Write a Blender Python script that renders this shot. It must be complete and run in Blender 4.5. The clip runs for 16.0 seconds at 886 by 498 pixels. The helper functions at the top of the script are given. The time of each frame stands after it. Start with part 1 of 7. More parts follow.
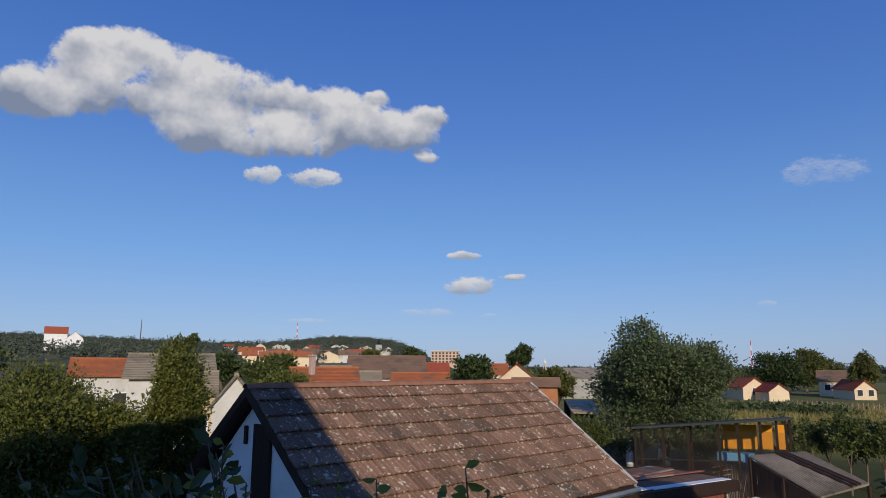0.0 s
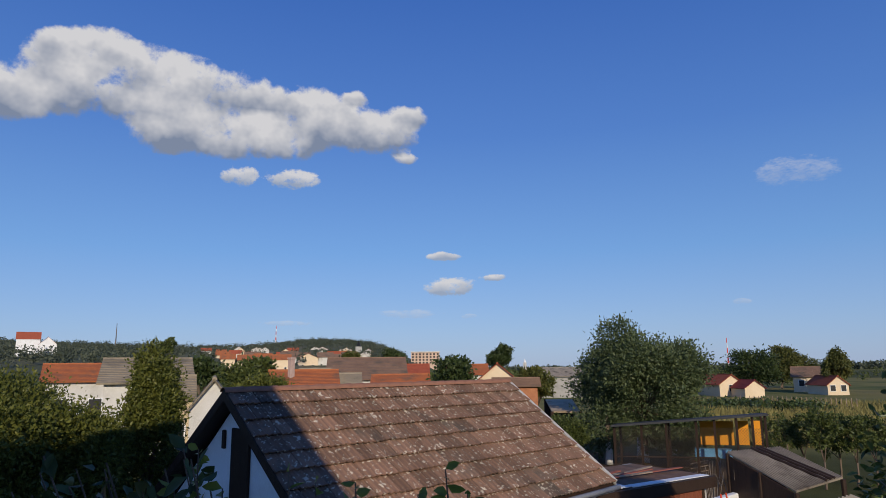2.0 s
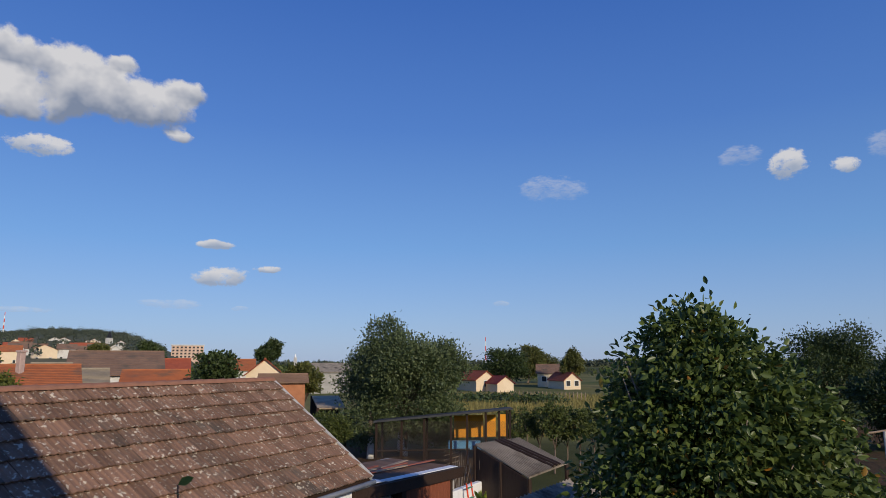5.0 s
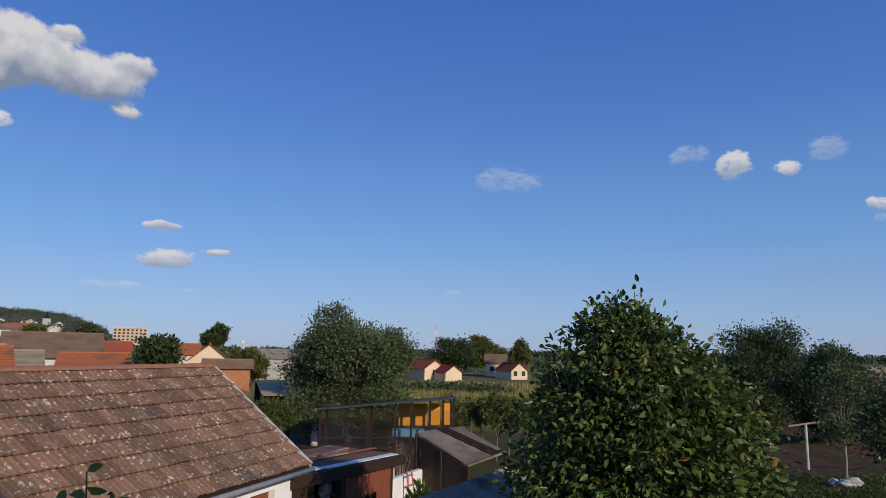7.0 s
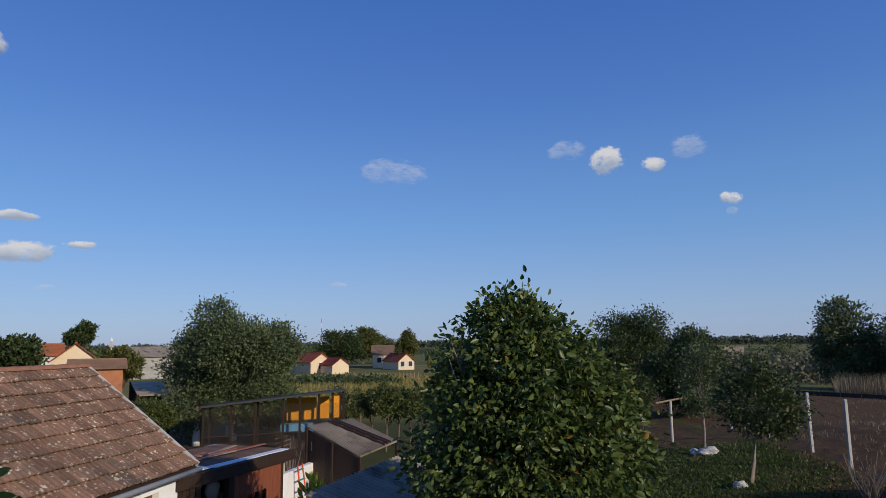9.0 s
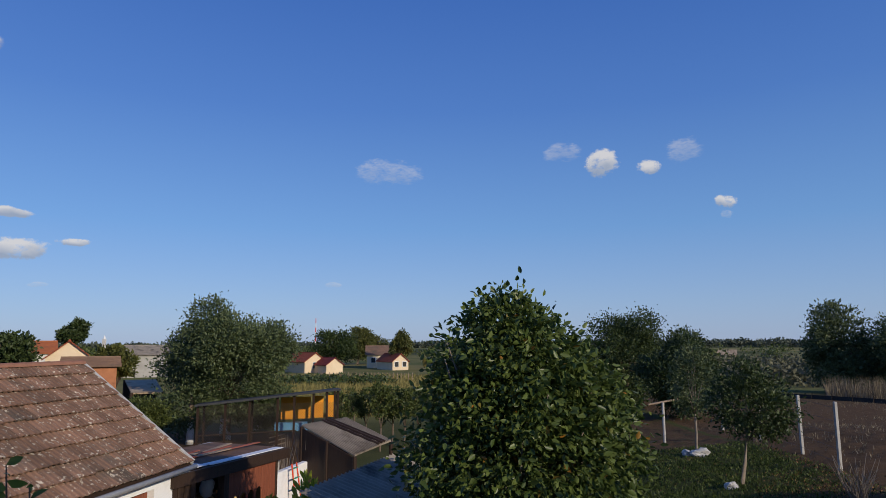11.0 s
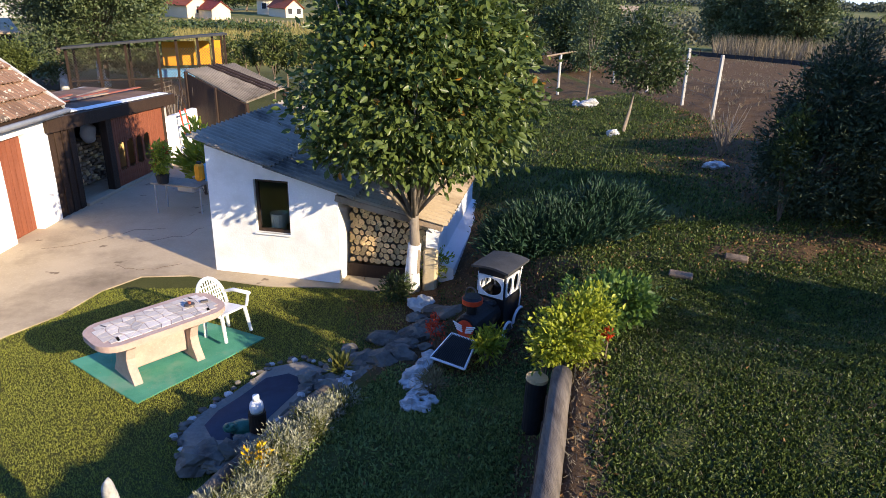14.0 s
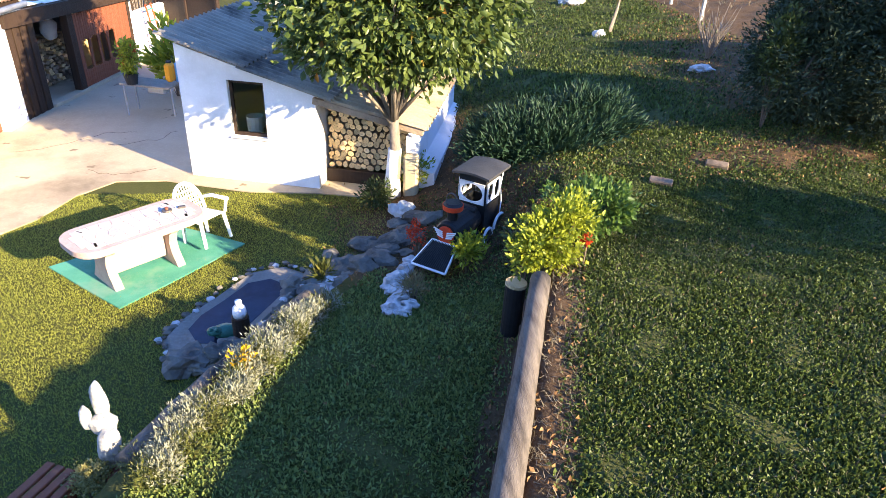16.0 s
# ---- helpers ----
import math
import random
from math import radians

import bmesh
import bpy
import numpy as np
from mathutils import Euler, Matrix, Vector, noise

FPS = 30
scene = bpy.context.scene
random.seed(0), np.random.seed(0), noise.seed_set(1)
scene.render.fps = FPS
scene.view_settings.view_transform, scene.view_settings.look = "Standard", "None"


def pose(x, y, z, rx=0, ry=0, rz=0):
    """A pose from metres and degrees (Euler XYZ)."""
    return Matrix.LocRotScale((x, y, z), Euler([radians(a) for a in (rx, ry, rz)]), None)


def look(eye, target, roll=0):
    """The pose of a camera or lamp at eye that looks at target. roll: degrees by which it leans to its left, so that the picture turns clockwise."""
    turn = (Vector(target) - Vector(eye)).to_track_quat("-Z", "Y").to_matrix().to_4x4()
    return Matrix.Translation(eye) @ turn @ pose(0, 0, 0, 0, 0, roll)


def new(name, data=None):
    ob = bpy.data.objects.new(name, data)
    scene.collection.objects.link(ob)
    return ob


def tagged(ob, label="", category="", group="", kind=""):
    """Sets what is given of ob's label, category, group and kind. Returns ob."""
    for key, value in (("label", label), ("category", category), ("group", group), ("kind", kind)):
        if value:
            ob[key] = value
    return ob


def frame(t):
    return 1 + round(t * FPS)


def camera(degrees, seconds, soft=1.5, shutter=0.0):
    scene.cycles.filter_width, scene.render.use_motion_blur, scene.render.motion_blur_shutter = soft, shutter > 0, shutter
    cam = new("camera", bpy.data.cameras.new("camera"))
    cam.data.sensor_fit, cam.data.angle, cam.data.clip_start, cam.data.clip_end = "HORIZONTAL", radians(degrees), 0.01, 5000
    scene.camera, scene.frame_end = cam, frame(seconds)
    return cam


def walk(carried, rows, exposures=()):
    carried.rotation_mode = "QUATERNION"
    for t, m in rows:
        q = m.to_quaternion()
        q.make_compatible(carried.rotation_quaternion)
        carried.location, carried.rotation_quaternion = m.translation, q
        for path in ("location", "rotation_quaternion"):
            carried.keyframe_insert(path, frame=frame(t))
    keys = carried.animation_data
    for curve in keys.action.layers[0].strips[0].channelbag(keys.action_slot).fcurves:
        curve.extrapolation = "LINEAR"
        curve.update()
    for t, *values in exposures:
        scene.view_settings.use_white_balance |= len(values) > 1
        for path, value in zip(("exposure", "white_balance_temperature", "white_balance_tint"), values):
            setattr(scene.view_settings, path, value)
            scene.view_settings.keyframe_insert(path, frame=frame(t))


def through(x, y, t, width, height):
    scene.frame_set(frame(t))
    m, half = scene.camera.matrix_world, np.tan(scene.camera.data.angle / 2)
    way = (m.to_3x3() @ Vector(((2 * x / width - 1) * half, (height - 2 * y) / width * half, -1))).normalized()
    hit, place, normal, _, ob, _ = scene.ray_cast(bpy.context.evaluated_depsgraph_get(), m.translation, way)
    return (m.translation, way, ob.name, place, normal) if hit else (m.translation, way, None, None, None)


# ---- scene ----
cam = camera(67.9, 16.0, soft=0.6)
# seconds, place, yaw, pitch, roll
PATH = [
    (0, -0.389, -0.151, 5.276, 38.60, 10.21, 0.16),
    (0.5, -0.390, -0.140, 5.284, 37.44, 10.19, 0.43),
    (1, -0.382, -0.139, 5.279, 36.94, 10.22, -0.04),
    (1.5, -0.387, -0.141, 5.280, 37.19, 10.27, -0.11),
    (2, -0.399, -0.129, 5.276, 36.78, 10.28, -0.59),
    (2.5, -0.387, -0.141, 5.281, 36.72, 10.54, -0.27),
    (3, -0.353, -0.023, 5.264, 25.62, 10.80, -0.51),
    (3.5, -0.289, -0.205, 5.301, 19.95, 11.13, -1.04),
    (4, -0.251, -0.185, 5.350, 18.25, 10.91, -0.63),
    (6.5, -0.144, -0.224, 5.375, 16.47, 8.40, 0.51),
    (7, -0.002, -0.268, 5.392, 13.30, 8.83, 1.00),
    (7.5, 0.093, -0.257, 5.372, 6.24, 9.03, 1.13),
    (8, -0.096, -0.506, 5.353, 3.64, 8.69, 0.43),
    (8.5, -0.128, -0.495, 5.383, 3.16, 8.27, -0.21),
    (9, -0.125, -0.489, 5.382, 3.29, 8.10, -0.67),
    (11.5, -0.141, -0.625, 5.359, 2.46, 8.16, 0.18),
    (12, -0.105, -0.621, 5.354, 1.53, 7.21, 0.25),
    (12.5, -0.102, -0.642, 5.324, 1.12, 5.35, 0.47),
    (13, -0.016, -0.486, 5.243, -0.06, -1.91, -0.59),
    (13.3, -0.052, -0.307, 5.195, -2.52, -7.44, -0.89),
    (13.5, -0.071, -0.216, 5.166, -3.85, -11.60, -0.85),
    (14, -0.039, -0.067, 5.129, -5.99, -21.21, 1.75),
    (14.5, 0.000, 0.000, 5.100, -6.35, -25.01, 2.09),
    (15, 0.044, -0.005, 5.099, -5.84, -28.42, 1.30),
    (15.5, -0.038, -0.087, 5.149, -6.45, -30.59, 1.16),
    (16, -0.031, -0.032, 5.130, -8.17, -29.41, 2.75),
]


def aim(x, y, z, yaw, pitch, roll):
    a, b = radians(yaw), radians(pitch)
    eye = Vector((x, y, z))
    return look(eye, eye + Vector((-math.sin(a) * math.cos(b), math.cos(a) * math.cos(b), math.sin(b))), roll)


EXPOSURES = [(0.0, 0.0, 6500, 10), (11.8, 0.0, 6500, 10), (12.5, 0.2, 6600, 10), (13.2, 0.12, 6700, 10), (13.6, 0.5, 6900, 10), (14.0, 1.5, 7100, 10), (14.4, 2.15, 7350, 10), (15.0, 2.5, 7500, 10), (16.0, 2.55, 7500, 10)]
walk(cam, [(r[0], aim(*r[1:])) for r in PATH], EXPOSURES)

# ---- light ----
SUN_FROM = Vector((0.75, -0.66, 0.365)).normalized()
world = bpy.data.worlds.new("world")
scene.world = world
world.use_nodes = True
wn = world.node_tree
sky = wn.nodes.new("ShaderNodeTexSky")
sky.sky_type, sky.sun_disc = "NISHITA", False
sky.sun_elevation, sky.sun_rotation = math.asin(SUN_FROM.z), math.atan2(SUN_FROM.x, SUN_FROM.y)
sky.air_density, sky.dust_density, sky.ozone_density = 1.0, 0.4, 2.6
tone = wn.nodes.new("ShaderNodeMix")
tone.data_type, tone.blend_type = "RGBA", "MULTIPLY"
tone.inputs[0].default_value, tone.inputs[7].default_value = 1.0, (0.68, 0.86, 1.3, 1)
wn.links.new(sky.outputs[0], tone.inputs[6])
# haze: the sky pales evenly towards the horizon
wco, wsep, wramp, haze = (wn.nodes.new("ShaderNode" + k) for k in ("TexCoord", "SeparateXYZ", "ValToRGB", "Mix"))
wn.links.new(wco.outputs["Generated"], wsep.inputs[0])
wn.links.new(wsep.outputs[2], wramp.inputs[0])
stops = ((0.0, (0.35, 0.44, 0.65)), (0.06, (0.29, 0.42, 0.65)), (0.17, (0.165, 0.345, 0.65)), (0.34, (0.08, 0.21, 0.57)), (0.52, (0.04, 0.138, 0.49)), (1.0, (0.024, 0.09, 0.36)))
for k, (at_z, c) in enumerate(stops):
    e = wramp.color_ramp.elements[k] if k < 1 else wramp.color_ramp.elements.new(at_z) if k < len(stops) - 1 else wramp.color_ramp.elements[-1]
    e.position, e.color = at_z, (*c, 1)
gain = wn.nodes.new("ShaderNodeVectorMath")
gain.operation = "SCALE"
gain.inputs["Scale"].default_value = 1 / 0.096
wn.links.new(wramp.outputs[0], gain.inputs[0])
haze.data_type = "RGBA"
haze.inputs[0].default_value = 0.7
wn.links.new(tone.outputs[2], haze.inputs[6])
wn.links.new(gain.outputs[0], haze.inputs[7])
wn.links.new(haze.outputs[2], wn.nodes["Background"].inputs[0])
wn.nodes["Background"].inputs[1].default_value = 0.096
sun = new("sun", bpy.data.lights.new("sun", "SUN"))
sun.data.energy, sun.data.angle, sun.data.color = 3.3, radians(0.5), (1.0, 0.87, 0.68)
sun.matrix_world = look(SUN_FROM * 50, (0, 0, 0))

# ---- materials ----


def mat(name, a, b, scale=4.0, rough=0.8, bump=0.2, fine=40.0, metal=0.0, per="", third=None, coat=0.0, stretch=(1, 1, 1), spots=None, spec=0.2):
    """Two-scale noise between colours a and b, a third colour as stains, fine relief; per: object or island variation."""
    m = bpy.data.materials.new(name)
    m.use_nodes = True
    nt = m.node_tree
    bsdf = nt.nodes["Principled BSDF"]
    bsdf.inputs["Roughness"].default_value, bsdf.inputs["Metallic"].default_value = rough, metal
    bsdf.inputs["Coat Weight"].default_value = coat
    bsdf.inputs["Specular IOR Level"].default_value = spec
    co = nt.nodes.new("ShaderNodeTexCoord")
    mp = nt.nodes.new("ShaderNodeMapping")
    mp.inputs["Scale"].default_value = stretch
    if per == "object":  # each piece takes its own stretch of the pattern
        oi = nt.nodes.new("ShaderNodeObjectInfo")
        va = nt.nodes.new("ShaderNodeVectorMath")
        nt.links.new(co.outputs["Object"], va.inputs[0])
        nt.links.new(oi.outputs["Location"], va.inputs[1])
        nt.links.new(va.outputs[0], mp.inputs[0])
    else:
        nt.links.new(co.outputs["Object"], mp.inputs[0])

    def noise_node(sc, detail=6.0, off=0.0):
        n = nt.nodes.new("ShaderNodeTexNoise")
        n.inputs["Scale"].default_value, n.inputs["Detail"].default_value = sc, detail
        n.inputs["Roughness"].default_value = 0.65
        nt.links.new(mp.outputs[0], n.inputs["Vector"])
        return n

    def ramp(src, lo, hi):
        r = nt.nodes.new("ShaderNodeMapRange")
        r.inputs[1].default_value, r.inputs[2].default_value = lo, hi
        nt.links.new(src, r.inputs[0])
        return r.outputs[0]

    def blend(fac, c1, c2):
        x = nt.nodes.new("ShaderNodeMix")
        x.data_type = "RGBA"
        for sock, c in ((6, c1), (7, c2)):
            if isinstance(c, tuple):
                x.inputs[sock].default_value = (*c, 1)
            else:
                nt.links.new(c, x.inputs[sock])
        nt.links.new(fac, x.inputs[0])
        return x.outputs[2]

    big, small = noise_node(scale), noise_node(fine)
    col = blend(ramp(big.outputs[0], 0.33, 0.67), a, b)
    dark, light = tuple(0.72 * v for v in a), tuple(min(1, 1.22 * v) for v in b)
    col = blend(ramp(small.outputs[0], 0.3, 0.7), blend(ramp(small.outputs[0], 0.45, 0.9), col, dark), blend(ramp(small.outputs[0], 0.3, 1.0), col, light))
    if third:
        st = noise_node(scale * 0.45, 9.0)
        col = blend(ramp(st.outputs[0], 0.52, 0.68), col, third)
    if spots:
        v = noise_node(spots[1], 3.0)
        col = blend(ramp(v.outputs[0], spots[2], spots[2] + 0.04), col, spots[0])
    if per:
        src = nt.nodes.new("ShaderNodeObjectInfo" if per == "object" else "ShaderNodeNewGeometry")
        hsv = nt.nodes.new("ShaderNodeHueSaturation")
        nt.links.new(col, hsv.inputs["Color"])
        hsv.inputs["Value"].default_value = 1
        rr = nt.nodes.new("ShaderNodeMapRange")
        rr.inputs[3].default_value, rr.inputs[4].default_value = 0.74, 1.26
        nt.links.new(src.outputs["Random" if per == "object" else "Random Per Island"], rr.inputs[0])
        nt.links.new(rr.outputs[0], hsv.inputs["Value"])
        col = hsv.outputs[0]
    nt.links.new(col, bsdf.inputs["Base Color"])
    if bump:
        bp = nt.nodes.new("ShaderNodeBump")
        bp.inputs["Strength"].default_value, bp.inputs["Distance"].default_value = bump, 0.02
        nt.links.new(small.outputs[0], bp.inputs["Height"])
        nt.links.new(bp.outputs[0], bsdf.inputs["Normal"])
    return m


def leaf_mat(name, a, b, through=0.3, rough=0.5, autumn=None):
    m = bpy.data.materials.new(name)
    m.use_nodes = True
    nt = m.node_tree
    bsdf, out = nt.nodes["Principled BSDF"], nt.nodes["Material Output"]
    geo = nt.nodes.new("ShaderNodeNewGeometry")
    cr = nt.nodes.new("ShaderNodeValToRGB")
    cr.color_ramp.elements[0].color, cr.color_ramp.elements[1].color = (*a, 1), (*b, 1)
    if autumn:
        cr.color_ramp.elements[1].position = 0.99
        e = cr.color_ramp.elements.new(0.9988)
        e.color = (*autumn, 1)
    nt.links.new(geo.outputs["Random Per Island"], cr.inputs[0])
    nt.links.new(cr.outputs[0], bsdf.inputs["Base Color"])
    bsdf.inputs["Roughness"].default_value = rough
    bsdf.inputs["Specular IOR Level"].default_value = 0.35
    tr = nt.nodes.new("ShaderNodeBsdfTranslucent")
    nt.links.new(cr.outputs[0], tr.inputs[0])
    mix = nt.nodes.new("ShaderNodeMixShader")
    mix.inputs[0].default_value = through
    nt.links.new(bsdf.outputs[0], mix.inputs[1])
    nt.links.new(tr.outputs[0], mix.inputs[2])
    nt.links.new(mix.outputs[0], out.inputs[0])
    return m


WHITE = mat("white_plaster", (0.78, 0.78, 0.77), (0.84, 0.84, 0.83), 1.2, 0.9, 0.25, 30, third=(0.66, 0.65, 0.62))
OLDWHITE = mat("old_plaster", (0.5, 0.48, 0.43), (0.64, 0.62, 0.58), 0.8, 0.9, 0.3, 18, third=(0.42, 0.38, 0.32))
CREAM = mat("cream_plaster", (0.66, 0.52, 0.34), (0.74, 0.6, 0.42), 0.6, 0.9, 0.2, 15)
YELLOW_WALL = mat("yellow_plaster", (0.6, 0.42, 0.18), (0.7, 0.5, 0.24), 0.6, 0.9, 0.2, 15)
GREYWALL = mat("bare_render", (0.3, 0.29, 0.26), (0.42, 0.4, 0.37), 0.8, 0.95, 0.3, 14)
STONEWALL = mat("yellow_stone", (0.42, 0.33, 0.2), (0.56, 0.46, 0.3), 3.0, 0.95, 0.5, 12)
OLDBRICK = mat("weathered_brick", (0.14, 0.1, 0.07), (0.22, 0.16, 0.11), 6.0, 0.95, 0.6, 30, third=(0.08, 0.065, 0.05))
BRICK = mat("brick_wall", (0.35, 0.14, 0.07), (0.46, 0.2, 0.1), 2.0, 0.9, 0.3, 20)
TILE = mat("weathered_clay_tile", (0.165, 0.1, 0.068), (0.245, 0.14, 0.092), 1.6, 0.9, 0.5, 34, per="object", third=(0.12, 0.09, 0.068), spots=((0.5, 0.43, 0.33), 11.0, 0.59))
RIDGE = mat("ridge_tile", (0.23, 0.115, 0.075), (0.31, 0.15, 0.095), 3, 0.9, 0.4, 30, per="island", third=(0.16, 0.1, 0.08))
ORANGE_ROOF = mat("orange_roof_tile", (0.3, 0.1, 0.045), (0.44, 0.145, 0.055), 1.1, 0.9, 0.4, 12, third=(0.22, 0.11, 0.065))
RED_ROOF = mat("red_roof_tile", (0.3, 0.075, 0.04), (0.38, 0.1, 0.05), 1.5, 0.85, 0.4, 12, per="island")
MAROON_ROOF = mat("maroon_roof_tile", (0.2, 0.04, 0.035), (0.26, 0.055, 0.045), 1.5, 0.8, 0.4, 12, per="island")
BROWN_ROOF = mat("brown_roof_tile", (0.16, 0.10, 0.07), (0.24, 0.15, 0.10), 0.8, 0.9, 0.4, 10, per="island", third=(0.11, 0.09, 0.07))
GREY_ROOF = mat("lichen_roof_tile", (0.22, 0.18, 0.12), (0.33, 0.27, 0.19), 0.9, 0.95, 0.5, 10, per="island", third=(0.15, 0.13, 0.1))
SHACKROOF = mat("lichen_sheet", (0.24, 0.195, 0.145), (0.36, 0.3, 0.23), 1.8, 0.95, 0.6, 14, third=(0.14, 0.11, 0.085))
SLATE = mat("grey_fibre_sheet", (0.22, 0.185, 0.14), (0.36, 0.31, 0.24), 1.6, 0.9, 0.4, 25, third=(0.07, 0.062, 0.052))
OLDSHEET = mat("old_fibre_sheet", (0.36, 0.27, 0.175), (0.5, 0.39, 0.26), 1.4, 0.95, 0.4, 20, third=(0.2, 0.14, 0.09))
CONCRETE = mat("concrete_slab", (0.38, 0.3, 0.2), (0.48, 0.385, 0.265), 0.7, 0.95, 0.3, 28, third=(0.22, 0.17, 0.115), spots=((0.2, 0.15, 0.1), 1.7, 0.66))
CONC_POST = mat("concrete_post", (0.4, 0.38, 0.345), (0.52, 0.5, 0.46), 3, 0.9, 0.3, 30, third=(0.28, 0.26, 0.23))
DARKWOOD = mat("dark_stained_wood", (0.028, 0.017, 0.012), (0.05, 0.03, 0.02), 3, 0.6, 0.4, 30, stretch=(6, 6, 0.6))
REDWOOD = mat("red_brown_board", (0.18, 0.055, 0.03), (0.26, 0.085, 0.045), 2, 0.6, 0.3, 30, stretch=(6, 6, 0.6))
LOGWOOD = mat("weathered_log", (0.25, 0.18, 0.12), (0.4, 0.3, 0.21), 2.5, 0.85, 0.6, 24, third=(0.13, 0.09, 0.065))
LOGGREY = mat("grey_grained_log", (0.1, 0.078, 0.06), (0.21, 0.175, 0.138), 2.2, 0.9, 0.9, 16, third=(0.06, 0.05, 0.042), stretch=(7, 0.8, 7))
CUTWOOD = mat("sawn_log_end", (0.58, 0.4, 0.2), (0.74, 0.55, 0.31), 5, 0.85, 0.3, 40, per="object", third=(0.32, 0.2, 0.09))
BARK = mat("bark", (0.12, 0.09, 0.065), (0.2, 0.15, 0.11), 4, 0.95, 0.8, 30, third=(0.08, 0.06, 0.045), stretch=(3, 3, 0.7))
TREEBARK = mat("pale_bark", (0.2, 0.16, 0.12), (0.3, 0.25, 0.2), 5, 0.95, 0.8, 30, third=(0.12, 0.1, 0.08), stretch=(3, 3, 0.7))
LIME = mat("limewash", (0.7, 0.69, 0.66), (0.82, 0.81, 0.79), 6, 0.95, 0.6, 25, third=(0.5, 0.47, 0.42))
WHITESTONE = mat("whitewashed_stone", (0.36, 0.35, 0.33), (0.6, 0.59, 0.57), 7, 0.95, 0.9, 18, third=(0.2, 0.19, 0.17))
ROCK = mat("grey_stone", (0.1, 0.088, 0.07), (0.2, 0.18, 0.15), 4, 0.95, 0.8, 18, per="object", third=(0.055, 0.05, 0.045))
BLACKPAINT = mat("black_paint", (0.012, 0.012, 0.013), (0.025, 0.025, 0.026), 4, 0.45, 0.2, 30)
ROOFBLACK = mat("faded_black_felt", (0.035, 0.036, 0.037), (0.06, 0.06, 0.062), 4, 0.7, 0.3, 30)
WHITEPAINT = mat("white_paint", (0.72, 0.72, 0.71), (0.82, 0.82, 0.81), 6, 0.5, 0.1, 30)
PLASTIC = mat("white_plastic", (0.76, 0.76, 0.75), (0.82, 0.82, 0.81), 3, 0.35, 0.05, 30)
REDPAINT = mat("red_paint", (0.6, 0.05, 0.02), (0.75, 0.09, 0.03), 5, 0.45, 0.1, 30)
ORANGE = mat("orange_board", (0.72, 0.28, 0.02), (0.8, 0.34, 0.03), 2, 0.6, 0.2, 20)
BLUE = mat("blue_sheet", (0.12, 0.36, 0.6), (0.2, 0.46, 0.7), 2, 0.6, 0.2, 20)
STEEL = mat("old_steel", (0.1, 0.09, 0.08), (0.18, 0.15, 0.13), 8, 0.55, 0.2, 40, metal=0.6)
GALV = mat("galvanised_steel", (0.3, 0.3, 0.3), (0.42, 0.42, 0.41), 5, 0.6, 0.2, 30, metal=0.3)
WIRE = mat("rusty_wire", (0.09, 0.075, 0.06), (0.15, 0.12, 0.1), 8, 0.6, 0.0, 40, metal=0.5)
TABLESTONE = mat("pale_marble_piece", (0.5, 0.44, 0.39), (0.62, 0.56, 0.5), 6, 0.6, 0.2, 30, per="object")
TABLEEDGE = mat("pink_cast_stone", (0.4, 0.28, 0.235), (0.5, 0.37, 0.31), 5, 0.8, 0.3, 30)
MAT_GREEN = mat("green_carpet", (0.05, 0.24, 0.15), (0.09, 0.33, 0.22), 2, 0.95, 0.4, 60, third=(0.2, 0.33, 0.24))
TERRACOTTA = mat("terracotta", (0.24, 0.075, 0.05), (0.32, 0.11, 0.07), 4, 0.8, 0.3, 30)
POTBLACK = mat("black_pot", (0.02, 0.02, 0.02), (0.04, 0.04, 0.04), 4, 0.5, 0.1, 30)
FROG = mat("green_glaze", (0.02, 0.1, 0.07), (0.04, 0.17, 0.12), 6, 0.3, 0.1, 30)
FAUX = mat("painted_concrete_statue", (0.28, 0.27, 0.245), (0.5, 0.49, 0.46), 9, 0.9, 0.8, 25, third=(0.17, 0.155, 0.13))
SOIL = mat("garden_soil", (0.085, 0.06, 0.042), (0.15, 0.105, 0.07), 1.5, 1.0, 0.9, 20, third=(0.2, 0.15, 0.1))
POND = mat("pond_liner", (0.01, 0.015, 0.03), (0.02, 0.03, 0.055), 3, 0.25, 0.1, 10)
PONDRIM = mat("pond_mortar", (0.17, 0.15, 0.12), (0.26, 0.235, 0.2), 3, 0.95, 0.6, 24, third=(0.18, 0.16, 0.13))

L_PLUM = leaf_mat("fruit_tree_leaf", (0.045, 0.075, 0.016), (0.15, 0.195, 0.05), 0.3, 0.38, autumn=(0.4, 0.16, 0.02))
L_DARK = leaf_mat("dark_leaf", (0.032, 0.052, 0.016), (0.075, 0.105, 0.03), 0.25, 0.5)
L_MID = leaf_mat("mid_leaf", (0.058, 0.08, 0.02), (0.13, 0.155, 0.04), 0.28, 0.5)
L_GARDEN = leaf_mat("garden_tree_leaf", (0.08, 0.1, 0.02), (0.2, 0.205, 0.04), 0.36, 0.5)
L_BACK = leaf_mat("dull_tree_leaf", (0.05, 0.078, 0.03), (0.14, 0.172, 0.07), 0.25, 0.5)
L_SPRIG = leaf_mat("young_leaf", (0.1, 0.14, 0.02), (0.24, 0.27, 0.05), 0.4, 0.45)
L_GREEN = leaf_mat("fresh_green_leaf", (0.06, 0.12, 0.025), (0.15, 0.24, 0.05), 0.35, 0.45)
L_OLIVE = leaf_mat("olive_leaf", (0.075, 0.09, 0.022), (0.15, 0.15, 0.04), 0.28, 0.5)
